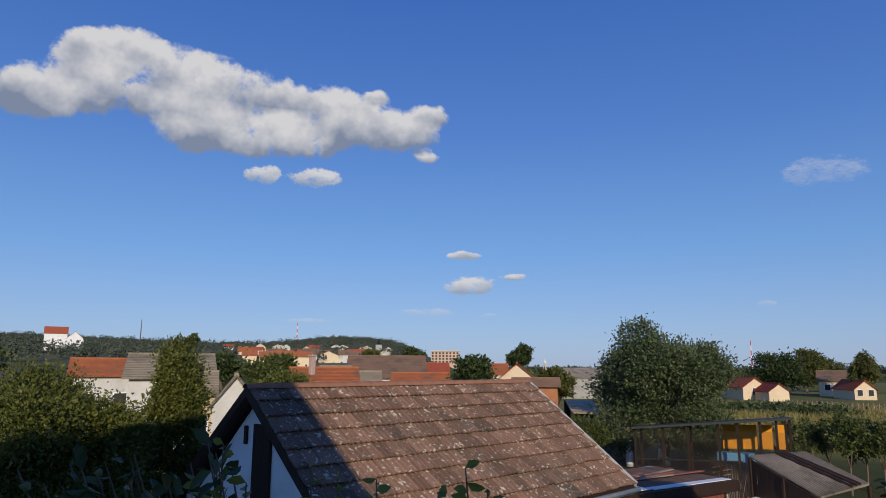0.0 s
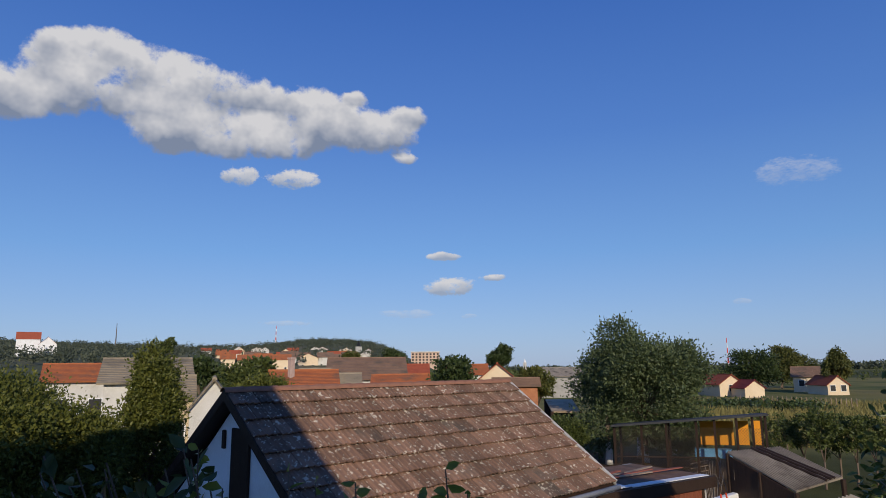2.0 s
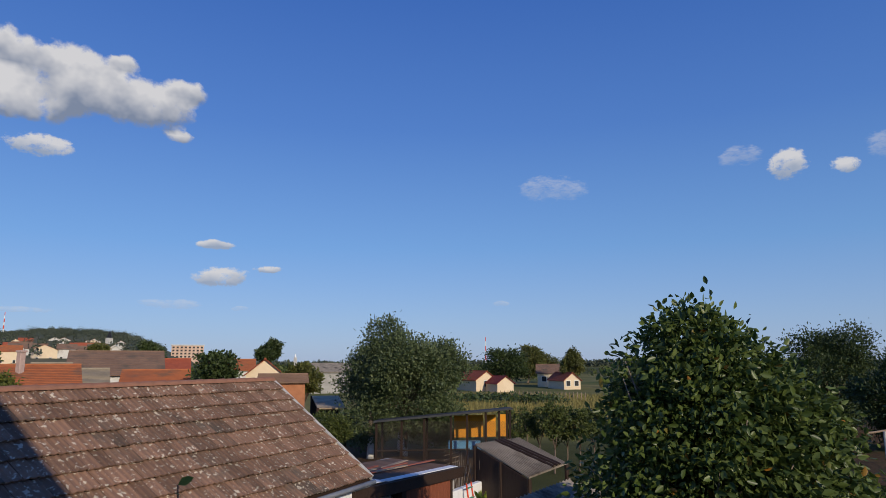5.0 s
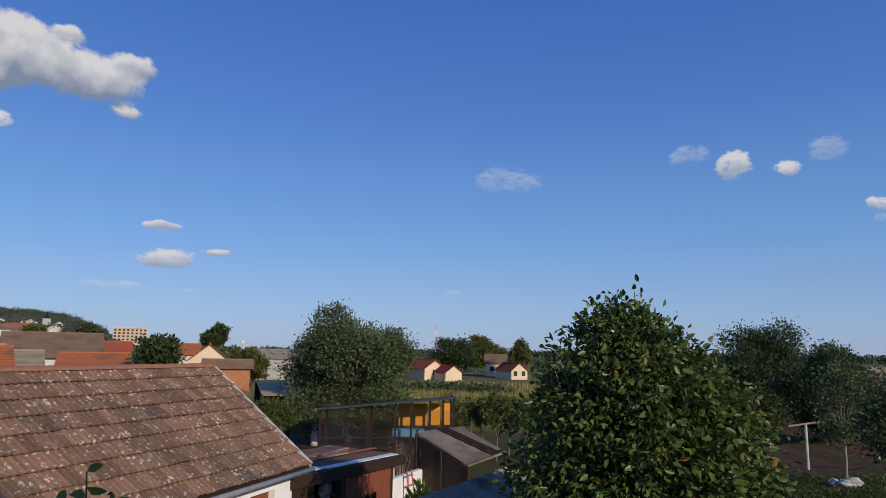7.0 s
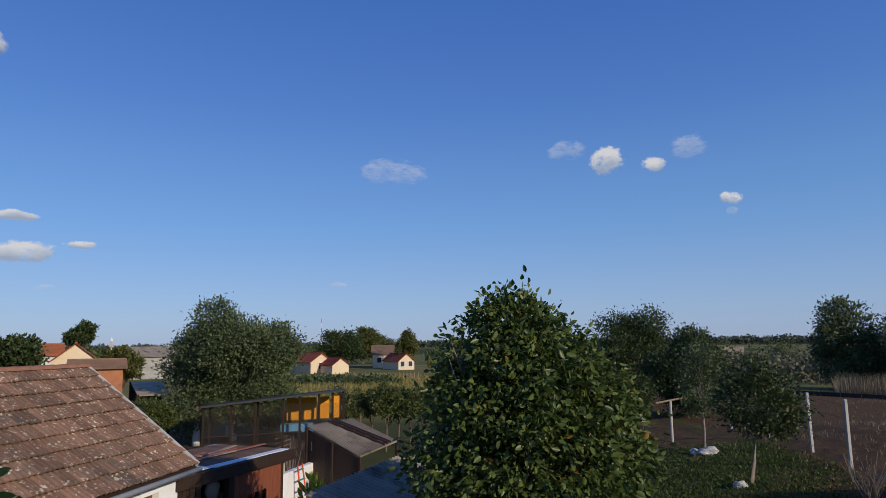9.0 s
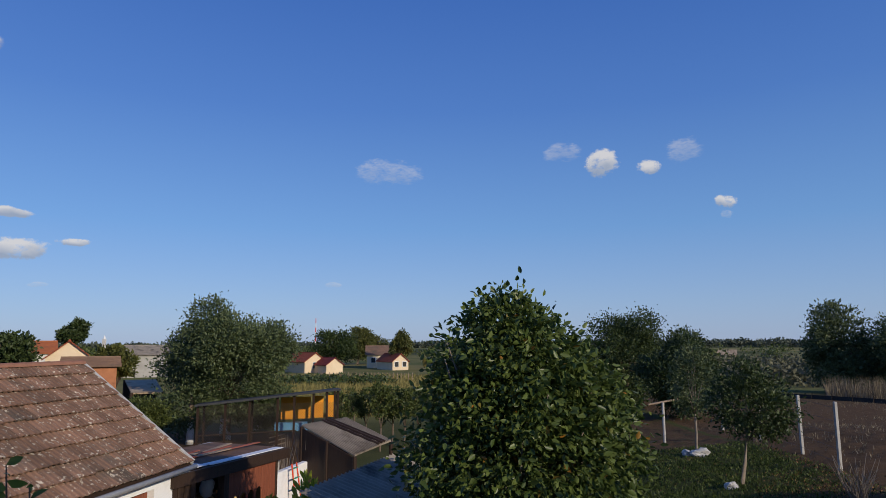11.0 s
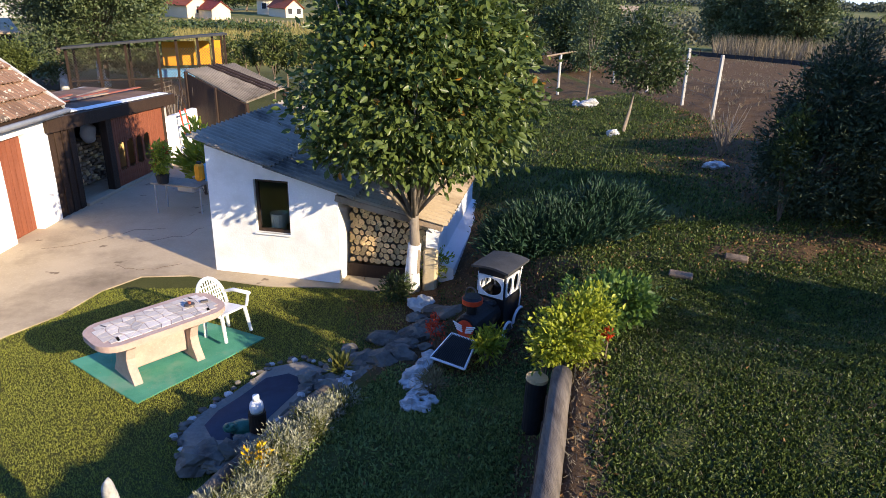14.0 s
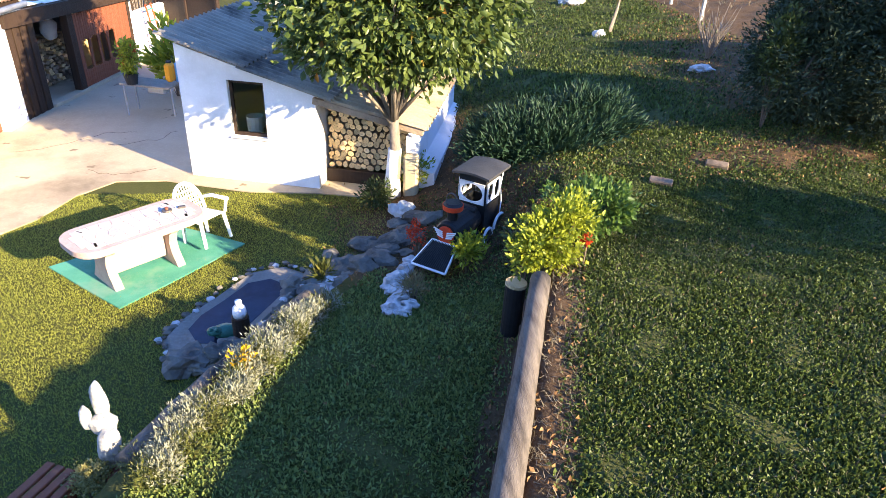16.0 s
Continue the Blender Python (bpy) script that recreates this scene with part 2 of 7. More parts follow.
# olive scrub leaf, greyed to carry the haze of distance
L_SCRUB = leaf_mat("hazed_scrub_leaf", (0.09, 0.095, 0.055), (0.16, 0.155, 0.09), 0.2, 0.7)
# distance haze is put into this leaf colour, bluish and pale
L_HAZED = leaf_mat("hazed_far_leaf", (0.06, 0.078, 0.05), (0.105, 0.118, 0.075), 0.2, 0.6)
L_YELLOW = leaf_mat("yellow_green_leaf", (0.17, 0.21, 0.02), (0.42, 0.45, 0.05), 0.4, 0.45)
L_THUJA = leaf_mat("thuja_spray", (0.025, 0.042, 0.02), (0.06, 0.082, 0.036), 0.12, 0.6)
L_JUNI = leaf_mat("juniper_spray", (0.009, 0.032, 0.016), (0.028, 0.07, 0.034), 0.1, 0.6)
L_SEDUM = leaf_mat("sedum_leaf", (0.2, 0.2, 0.07), (0.42, 0.38, 0.16), 0.3, 0.6)
L_SAGE = leaf_mat("silver_leaf", (0.2, 0.21, 0.12), (0.4, 0.4, 0.3), 0.2, 0.7)
L_DRY = leaf_mat("dry_stalk", (0.2, 0.15, 0.075), (0.34, 0.27, 0.14), 0.2, 0.8)
L_STRAW = leaf_mat("straw", (0.13, 0.1, 0.06), (0.3, 0.25, 0.17), 0.2, 0.9)
L_LITTER = leaf_mat("leaf_litter", (0.15, 0.075, 0.03), (0.36, 0.2, 0.08), 0.1, 0.8)
L_GRASS = leaf_mat("grass_blade", (0.19, 0.215, 0.03), (0.42, 0.43, 0.085), 0.4, 0.6)
L_CLOVER = leaf_mat("clover_leaf", (0.012, 0.025, 0.005), (0.135, 0.18, 0.038), 0.35, 0.5)
# clover leaf lightened in colour to offset the shade on the middle terrace
L_TERRACE = leaf_mat("lightened_clover_leaf", (0.06, 0.1, 0.024), (0.28, 0.34, 0.1), 0.3, 0.6)
L_FIELD = leaf_mat("dry_field_grass", (0.2, 0.17, 0.05), (0.34, 0.29, 0.1), 0.3, 0.8)
L_FLOWER = leaf_mat("yellow_petal", (0.7, 0.4, 0.01), (0.85, 0.55, 0.02), 0.2, 0.5)
L_RED = leaf_mat("red_petal", (0.45, 0.03, 0.01), (0.7, 0.08, 0.02), 0.2, 0.5)

# ---- building helpers ----
rng = np.random.default_rng(7)


class Geo:
    """Gathers vertices and faces of one mesh."""

    def __init__(self):
        self.v, self.f = [], []

    def add(self, verts, faces):
        k = len(self.v)
        self.v += [tuple(p) for p in verts]
        self.f += [tuple(k + i for i in q) for q in faces]
        return self

    def box(self, c, size, m=None, bev=0.0):
        hx, hy, hz = (s / 2 for s in size)
        bev = min(bev, hx * 0.9, hy * 0.9, hz * 0.9)
        t = Matrix.Translation(c) @ (m.to_4x4() if m else Matrix())
        if bev <= 0:
            vs = [(x, y, z) for x in (-hx, hx) for y in (-hy, hy) for z in (-hz, hz)]
            fs = [(0, 1, 3, 2), (4, 6, 7, 5), (0, 4, 5, 1), (2, 3, 7, 6), (0, 2, 6, 4), (1, 5, 7, 3)]
        else:
            b = bmesh.new()
            for sx in (-1, 1):
                for sy in (-1, 1):
                    for sz in (-1, 1):
                        for q in ((hx, hy - bev, hz - bev), (hx - bev, hy, hz - bev), (hx - bev, hy - bev, hz)):
                            b.verts.new((sx * q[0], sy * q[1], sz * q[2]))
            bmesh.ops.convex_hull(b, input=b.verts[:])
            b.verts.index_update()
            vs, fs = [p.co.copy() for p in b.verts], [[p.index for p in q.verts] for q in b.faces]
            b.free()
        return self.add([t @ Vector(p) for p in vs], fs)

    def prism(self, pts, lo, hi):
        """An upright prism over the outline pts (anticlockwise)."""
        n = len(pts)
        vs = [(x, y, lo) for x, y in pts] + [(x, y, hi) for x, y in pts]
        fs = [tuple(range(n))[::-1], tuple(range(n, 2 * n))] + [(i, (i + 1) % n, n + (i + 1) % n, n + i) for i in range(n)]
        return self.add(vs, fs)

    def slab(self, quad, thick):
        """A plate under four corners."""
        q = [Vector(p) for p in quad]
        nrm = (q[1] - q[0]).cross(q[3] - q[0]).normalized()
        if nrm.z < 0:
            nrm = -nrm
        vs = q + [p - nrm * thick for p in q]
        return self.add(vs, [(0, 1, 2, 3), (7, 6, 5, 4), (0, 4, 5, 1), (1, 5, 6, 2), (2, 6, 7, 3), (3, 7, 4, 0)])

    def tube(self, pts, radii, n=8, caps=True):
        pts = [Vector(p) for p in pts]
        k0, vs, fs = 0, [], []
        for i, p in enumerate(pts):
            d = (pts[min(i + 1, len(pts) - 1)] - pts[max(i - 1, 0)]).normalized()
            a = d.orthogonal().normalized() if abs(d.z) > 0.99 else d.cross(Vector((0, 0, 1))).normalized()
            b = d.cross(a)
            r = radii[i] if isinstance(radii, (list, tuple)) else radii
            vs += [p + r * (math.cos(6.28319 * j / n) * a + math.sin(6.28319 * j / n) * b) for j in range(n)]
        for i in range(len(pts) - 1):
            fs += [(i * n + j, i * n + (j + 1) % n, (i + 1) * n + (j + 1) % n, (i + 1) * n + j) for j in range(n)]
        if caps:
            fs += [tuple(range(n))[::-1], tuple(range(len(vs) - n, len(vs)))]
        return self.add(vs, fs)

    def blob(self, c, r, seed=0, rough=0.25, sub=2, flat=False):
        """A stone: an icosphere pulled about by noise, its facets kept."""
        b = bmesh.new()
        bmesh.ops.create_icosphere(b, subdivisions=sub, radius=1)
        o = Vector((seed * 3.7, seed * 1.9, seed * 5.3))
        for p in b.verts:
            k = 1 + rough * (noise.noise(p.co * 1.3 + o) * 1.6 + 0.6 * noise.noise(p.co * 3.1 + o))
            p.co = Vector((p.co.x * r[0], p.co.y * r[1], p.co.z * r[2])) * k
        b.verts.index_update()
        self.add([p.co + Vector(c) for p in b.verts], [[p.index for p in q.verts] for q in b.faces])
        b.free()
        return self

    def mesh(self, name, material):
        me = bpy.data.meshes.new(name)
        me.from_pydata(self.v, [], self.f)
        me.materials.append(material)
        return me


def put(name, geo, material, parent=None, label="", smooth=False):
    """Links a Geo (or a mesh) as one object, under a parent if given."""
    me = geo.mesh(name, material) if isinstance(geo, Geo) else geo
    if smooth:
        me.shade_smooth()
    ob = new(name, me)
    if parent is not None:
        ob.parent = parent
    if label:
        tagged(ob, label)
    return ob


def thing(name, label, category, at=(0, 0, 0), group="", kind=""):
    ob = new(name)
    ob.location = at
    return tagged(ob, label, category, group, kind)


def big_mesh(name, verts, loops, counts, material):
    me = bpy.data.meshes.new(name)
    starts = np.concatenate([[0], np.cumsum(counts)[:-1]])
    me.vertices.add(len(verts))
    me.vertices.foreach_set("co", np.asarray(verts, np.float32).ravel())
    me.loops.add(len(loops))
    me.loops.foreach_set("vertex_index", np.asarray(loops, np.int32))
    me.polygons.add(len(counts))
    me.polygons.foreach_set("loop_start", starts.astype(np.int32))
    me.polygons.foreach_set("loop_total", np.asarray(counts, np.int32))
    me.update(calc_edges=True)
    me.materials.append(material)
    return me


def unit(a):
    return a / np.maximum(np.linalg.norm(a, axis=-1, keepdims=True), 1e-9)


def leaves(name, c, length, width, material, parent=None, along=None, spread=1.0, fold=0.25, shape=6):
    """Many leaves: each folded along its rib. along: the way its tip points, from which it strays by spread."""
    n = len(c)
    a = rng.normal(size=(n, 3))
    a = unit(a) if along is None else unit(np.asarray(along) + spread * a * 0.6)
    b = unit(np.cross(a, rng.normal(size=(n, 3))))
    k = np.cross(a, b)
    s = rng.uniform(0.65, 1.3, (n, 1))
    L, w = length * s, width * s
    if shape == 6:
        vs = np.stack([c, c + a * L * 0.35 + b * w * 0.5 + k * w * fold, c + a * L * 0.72 + b * w * 0.38 + k * w * fold * 0.7, c + a * L,
                       c + a * L * 0.72 - b * w * 0.38 + k * w * fold * 0.7, c + a * L * 0.35 - b * w * 0.5 + k * w * fold], 1)
        q, cnt = np.array([0, 1, 2, 3, 3, 4, 5, 0]), [4, 4]
    elif shape == 4:
        vs = np.stack([c, c + a * L * 0.45 + b * w * 0.5 + k * w * fold, c + a * L, c + a * L * 0.45 - b * w * 0.5 + k * w * fold], 1)
        q, cnt = np.array([0, 1, 2, 0, 2, 3]), [3, 3]
    else:
        vs = np.stack([c + b * w * 0.5, c + a * L, c - b * w * 0.5], 1)
        q, cnt = np.array([0, 1, 2]), [3]
    m = vs.shape[1]
    loops = (np.arange(n)[:, None] * m + q[None]).ravel()
    return put(name, big_mesh(name, vs.reshape(-1, 3), loops, np.tile(cnt, n), material), material, parent)


def clumps(ellipsoids, n, per, size, shell=0.55):
    """Leaf places in clumps spread through the ellipsoids (x, y, z, rx, ry, rz), and the way out from the middle."""
    vol = np.array([e[3] * e[4] * e[5] for e in ellipsoids]) ** 0.75
    pick = rng.choice(len(ellipsoids), n, p=vol / vol.sum())
    e = np.array(ellipsoids, float)[pick]
    d = unit(rng.normal(size=(n, 3)))
    r = rng.uniform(shell, 1.0, (n, 1))
    cc = e[:, :3] + d * r * e[:, 3:]
    p = np.repeat(cc, per, 0) + rng.normal(size=(n * per, 3)) * size * np.array([1, 1, 0.75])
    return p, np.repeat(d, per, 0), cc


def tree(label, base, height, ellipsoids, n, per, size, leaf, leafmat, bark=None, r=0.12, fork=0.4, lime=0.0, limbs=14, name="tree", shape=4, group="", droop=0.0, width=0.5):
    """A tapered trunk, limbs that reach into the crown, and a crown of clumped leaves."""
    t = thing(name, label, "tree", base, group)
    b = Vector(base)
    pts, out, cc = clumps(ellipsoids, n, per, size)
    top = Vector((float(np.mean([e[0] for e in ellipsoids])), float(np.mean([e[1] for e in ellipsoids])), b.z + height))
    g = Geo()
    mid = b + (top - b) * fork + Vector((0.3 * r, -0.2 * r, 0))
    foot = b + Vector((0, 0, -0.15))
    g.tube([foot, b + (mid - b) * 0.08, b + (mid - b) * 0.5 + Vector((r * 0.4, 0, 0)), mid], [r * 1.35, r * 1.05, r * 0.85, r * 0.72], 10)
    k = g.v
    g.v = [tuple(Vector(p) - b) for p in k]
    put("trunk", g, bark or BARK, t, smooth=True)
    if lime:
        gl = Geo().tube([(0, 0, -0.1), (0, 0, lime * 0.5), (r * 0.3, 0, lime)], [r * 1.42, r * 1.14, r * 1.04], 10)
        put("limewash", gl, LIME, t, "whitewashed lower trunk", smooth=True)
    order = rng.permutation(len(cc))[:limbs]
    for i in order:
        end = Vector(cc[i]) - b
        m0 = mid - b + Vector((0, 0, -0.1 * rng.random() * (mid - b).z))
        bend = m0.lerp(end, 0.5) + Vector((*rng.normal(0, 0.06 * height * 0.3, 2), 0.05 * height))
        put("limb", Geo().tube([m0, bend, end], [r * 0.42, r * 0.24, r * 0.07], 6), bark or BARK, t, smooth=True)
    tip = out + np.array([0, 0, 0.15 - droop])
    leaves("crown", pts - np.array(base), leaf, leaf * width, leafmat, t, along=tip, spread=1.3, shape=shape)
    return t


# ---- the ground ----


def smooth(lo, hi, x):
    t = np.clip((np.asarray(x, float) - lo) / (hi - lo), 0, 1)
    return t * t * (3 - 2 * t)


LOG_L = ((-1.95, 4.45), (-0.694, 6.906))
LOG_R = ((0.84, 2.73), (1.8, 5.54))


def side(line, x, y):
    """How far a place lies to the right of a line."""
    (ax, ay), (bx, by) = line
    dx, dy = bx - ax, by - ay
    return ((np.asarray(x) - ax) * dy - (np.asarray(y) - ay) * dx) / math.hypot(dx, dy)


def height(x, y):
    x, y = np.asarray(x, float), np.asarray(y, float)
    terr = (0.70 - 0.34 * smooth(5.5, 7.3, y)) * smooth(-0.12, 0.02, side(LOG_L, x, y)) + 0.85 * smooth(-0.05, 0.10, side(LOG_R, x, y))
    x0 = 0.3 + 0.12 * (y - 9)
    slope = 0.1 * smooth(x0 - 0.6, x0, x) + 1.2 * smooth(x0, x0 + 3.0, x)
    k = smooth(6.9, 9.3, y)
    z = (1 - k) * terr + k * slope
    z = z - 0.2 * np.exp(-(((x - 1.45) / 0.75) ** 2 + ((y - 8.4) / 0.8) ** 2))  # trodden hollow at the train
    z = z + 0.12 * np.clip(x - 4, 0, 9) * smooth(8, 11, y) * (1 - 0.6 * smooth(21, 32, y))
    z = z + 0.04 * np.clip(x - 4, 0, 9) * (1 - smooth(8, 11, y))
    return z * (1 - smooth(40, 110, np.hypot(x, y)))


def H(x, y):
    return float(height(x, y))


def axis_steps(lo, hi, step, reach):
    fine = np.arange(lo, hi, step)
    grow, out = step, []
    e = hi
    while e < reach:
        out.append(e)
        grow *= 1.22
        e += grow
    up = np.array(out + [reach])
    grow, out, e = step, [], lo - step
    while e > -reach:
        out.append(e)
        grow *= 1.22
        e -= grow
    return np.concatenate([np.array(out + [-reach])[::-1], fine, up])


gx, gy = axis_steps(-7.0, 13.0, 0.09, 4200.0), axis_steps(2.5, 26.0, 0.12, 4200.0)
GX, GY = np.meshgrid(gx, gy)
GZ = height(GX, GY)
near = smooth(60, 30, np.hypot(GX, GY))
bumps = 0.014 * (np.sin(GX * 5.1 + 1.3 * np.sin(GY * 3.3)) + np.sin(GY * 6.3 + 1.7 * np.sin(GX * 4.1)))
GZ = GZ + bumps * near * smooth(0.15, 0.5, GZ)
nx, ny = len(gx), len(gy)
ii = (np.arange(ny - 1)[:, None] * nx + np.arange(nx - 1)[None]).ravel()
quads = np.stack([ii, ii + 1, ii + nx + 1, ii + nx], 1)


def ground_mat():
    """Grass with bare soil in patches; far off, fields."""
    m = bpy.data.materials.new("ground")
    m.use_nodes = True
    nt = m.node_tree
    bsdf = nt.nodes["Principled BSDF"]
    bsdf.inputs["Roughness"].default_value = 1.0
    bsdf.inputs["Specular IOR Level"].default_value = 0.1
    co = nt.nodes.new("ShaderNodeTexCoord")

    def noisy(sc, detail=8.0):
        n = nt.nodes.new("ShaderNodeTexNoise")
        n.inputs["Scale"].default_value, n.inputs["Detail"].default_value, n.inputs["Roughness"].default_value = sc, detail, 0.7
        nt.links.new(co.outputs["Object"], n.inputs["Vector"])
        return n.outputs[0]

    def ramp(src, lo, hi):
        r = nt.nodes.new("ShaderNodeMapRange")
        r.inputs[1].default_value, r.inputs[2].default_value = lo, hi
        nt.links.new(src, r.inputs[0])
        return r.outputs[0]

    def blend(fac, c1, c2):
        x = nt.nodes.new("ShaderNodeMix")
        x.data_type = "RGBA"
        for sock, c in ((6, c1), (7, c2)):
            if isinstance(c, tuple):
                x.inputs[sock].default_value = (*c, 1)
            else:
                nt.links.new(c, x.inputs[sock])
        nt.links.new(fac, x.inputs[0])
        return x.outputs[2]

    fine = noisy(38)
    grass = blend(ramp(noisy(0.7), 0.35, 0.65), (0.05, 0.056, 0.015), (0.09, 0.088, 0.027))
    grass = blend(ramp(fine, 0.35, 0.7), blend(ramp(fine, 0.2, 0.5), (0.013, 0.018, 0.007), grass), (0.085, 0.088, 0.03))
    soil = blend(ramp(noisy(5), 0.35, 0.65), (0.07, 0.039, 0.018), (0.13, 0.076, 0.036))
    soil = blend(ramp(fine, 0.45, 0.75), soil, (0.15, 0.1, 0.06))
    field = blend(ramp(noisy(0.02, 3), 0.4, 0.6), (0.24, 0.2, 0.07), (0.1, 0.12, 0.035))
    at = nt.nodes.new("ShaderNodeAttribute")
    at.attribute_name = "cover"
    sep = nt.nodes.new("ShaderNodeSeparateColor")
    nt.links.new(at.outputs["Color"], sep.inputs[0])
    ad = nt.nodes.new("ShaderNodeMath")
    nt.links.new(sep.outputs[0], ad.inputs[0])
    mu = nt.nodes.new("ShaderNodeMath")
    mu.operation = "MULTIPLY_ADD"
    nt.links.new(noisy(2.2), mu.inputs[0])
    mu.inputs[1].default_value, mu.inputs[2].default_value = 0.9, -0.45
    nt.links.new(mu.outputs[0], ad.inputs[1])
    col = blend(ramp(ad.outputs[0], 0.4, 0.6), grass, soil)
    col = blend(sep.outputs[1], col, field)
    nt.links.new(col, bsdf.inputs["Base Color"])
    bp = nt.nodes.new("ShaderNodeBump")
    bp.inputs["Strength"].default_value, bp.inputs["Distance"].default_value = 0.7, 0.03
    nt.links.new(fine, bp.inputs["Height"])
    nt.links.new(bp.outputs[0], bsdf.inputs["Normal"])
    return m


def bare(x, y):
    """How bare the soil is, 0 to 1."""
    sR, sL = side(LOG_R, x, y), side(LOG_L, x, y)
    b = np.zeros_like(np.asarray(x, float))
    b = np.maximum(b, (1 - smooth(0.15, 0.4, np.abs(sR - 0.2))) * smooth(7.4, 6.4, y) * 0.95)          # strip behind the log
    b = np.maximum(b, smooth(-0.5, -0.25, sR) * smooth(0.05, -0.05, sR) * smooth(7.5, 6.5, y) * 0.9)       # foot of the log
    b = np.maximum(b, np.exp(-(((x - 0.8) / 1.5) ** 2 + ((y - 8.4) / 1.1) ** 2) * 1.2) * 1.1)            # rockery and train
    b = np.maximum(b, np.exp(-(((x - 1.6) / 0.9) ** 2 + ((y - 12.5) / 2.6) ** 2)) * 0.9)                 # beside the wood store
    b = np.maximum(b, np.exp(-(((x - 6.6) / 2.6) ** 2 + ((y - 9.3) / 0.85) ** 2)) * 1.1)                # worn band
    b = np.maximum(b, np.exp(-(((x - 8.9) / 2.3) ** 2 + ((y - 13.0) / 4.5) ** 2)) * 1.25)                 # under the conifers
    b = np.maximum(b, smooth(8.4, 9.6, x - 0.02 * (y - 15)) * smooth(13, 17, y) * smooth(70, 40, y) * 0.95)  # ploughed plot
    b = np.maximum(b, np.exp(-(((x - 1.6) / 3.2) ** 2 + ((y - 10.3) / 0.6) ** 2)) * 0.7)
    b = np.maximum(b, smooth(19, 25, y) * smooth(4, 6, x) * smooth(9.4, 8.8, x) * 0.6)
    b = np.maximum(b, smooth(-6.2, -6.6, x) * smooth(20, 23, y) * smooth(44, 38, y) * 0.8)               # hen run
    b = np.maximum(b, np.exp(-(((x - 1.5) / 1.9) ** 2 + ((y - 9.4) / 1.9) ** 2) ** 2) * 1.05)         # trodden earth round the train
    return np.clip(b, 0, 1)


gme = big_mesh("ground", np.stack([GX, GY, GZ], -1).reshape(-1, 3), quads.ravel(), np.full(len(quads), 4), ground_mat())
at = gme.attributes.new("cover", "FLOAT_COLOR", "POINT")
far_field = smooth(45, 70, np.hypot(GX, GY)) * (0.5 + 0.5 * np.sign(np.sin(GX * 0.013 + 1.0) * np.sin(GY * 0.009 + 0.4)))
fieldz = np.maximum(far_field, smooth(44, 48, GY) * smooth(-16, -12, GX) * smooth(5, -2, GX))
at.data.foreach_set("color", np.stack([bare(GX, GY), fieldz, 0 * GX, 0 * GX + 1], -1).reshape(-1).astype(np.float32))
gme.shade_smooth()
tagged(new("ground", gme), "mown grass, worn soil and far dry fields", "ground", kind="structure")

# ---- the small white house with the tiled roof ----
HU, HV = Vector((0.122, 0.9925, 0)), Vector((-0.9925, 0.122, 0))  # along the ridge, and from the eave to the ridge
EAVE_R = Vector((-6.97, 15.4, 2.55))
RIDGE_W, RIDGE_Z, ROOF_L = 3.155, 4.88, 8.43


def hp(s, w, z):
    """A place of the house: s metres back from the gable's end towards the viewer, w in from the eave, z up."""
    p = EAVE_R - HU * s + HV * w
    return Vector((p.x, p.y, z))


house = thing("house", "small white house with a weathered clay tile roof", "house", kind="structure")
OV = 0.3
HW = 2 * RIDGE_W
g = Geo()


def wall_piece(g, s0, s1, w0, w1, z0, z1):
    a = [hp(s0, w0, 0), hp(s1, w0, 0), hp(s1, w1, 0), hp(s0, w1, 0)]
    g.prism([(p.x, p.y) for p in a], z0, z1)


# long wall with the doorway (1.10 to 2.02 m from the far end) and a window beyond
D0, D1 = 1.02, 1.95
for s0, s1, w0, z0, z1 in ((OV, D0, OV, 0, 2.6), (D1, 3.0, OV, 0, 2.6), (D0, D1, OV, 2.15, 2.6), (3.0, 4.0, OV, 0, 0.9), (3.0, 4.0, OV, 1.7, 2.6), (4.0, ROOF_L - 0.25, OV, 0, 2.6), (OV, ROOF_L - 0.25, HW - OV - 0.3, 0, 2.6)):
    g = Geo()
    wall_piece(g, s0, s1, w0, w0 + 0.3, z0, z1)
    put("wall", g, WHITE, house)
# gables
for s, t in ((OV, 0.3), (ROOF_L - 0.55, 0.3)):
    g = Geo()
    zr = RIDGE_Z - 0.22
    ze = 2.55
    A = [hp(s, OV + 0.3, 0), hp(s, HW - OV - 0.3, 0), hp(s, HW - OV - 0.3, ze), hp(s, RIDGE_W, zr), hp(s, OV + 0.3, ze)]
    B = [p - HU * t for p in A]
    g.add(A + B, [(0, 1, 2, 3, 4), (9, 8, 7, 6, 5)] + [(i, (i + 1) % 5, 5 + (i + 1) % 5, 5 + i) for i in range(5)])
    put("gable_wall", g, WHITE, house)
# door, two boarded leaves set back
dm = Matrix(((HU.x, HV.x, 0), (HU.y, HV.y, 0), (0, 0, 1)))
for k in range(2):
    wd = (D1 - D0) / 2
    dr = put("door", Geo().box((0, 0, 0), (wd - 0.01, 0.05, 2.1), bev=0.01), REDWOOD, house, "red-brown boarded door leaf")
    dr.matrix_world = Matrix.Translation(hp(D0 + wd * (k + 0.5), OV + 0.2, 1.06)) @ dm.to_4x4()
    for j in range(3):
        bd = put("board", Geo().box((-wd / 2 + wd * (j + 0.5) / 3, -0.03, 0), (wd / 3 - 0.012, 0.015, 2.06), bev=0.005), REDWOOD, dr)
hd = put("handle", Geo().tube([(0, -0.04, 0), (0, -0.07, 0), (0.1, -0.07, 0)], 0.009, 6), STEEL, dr)
hd.location = (-0.12, 0, 0)
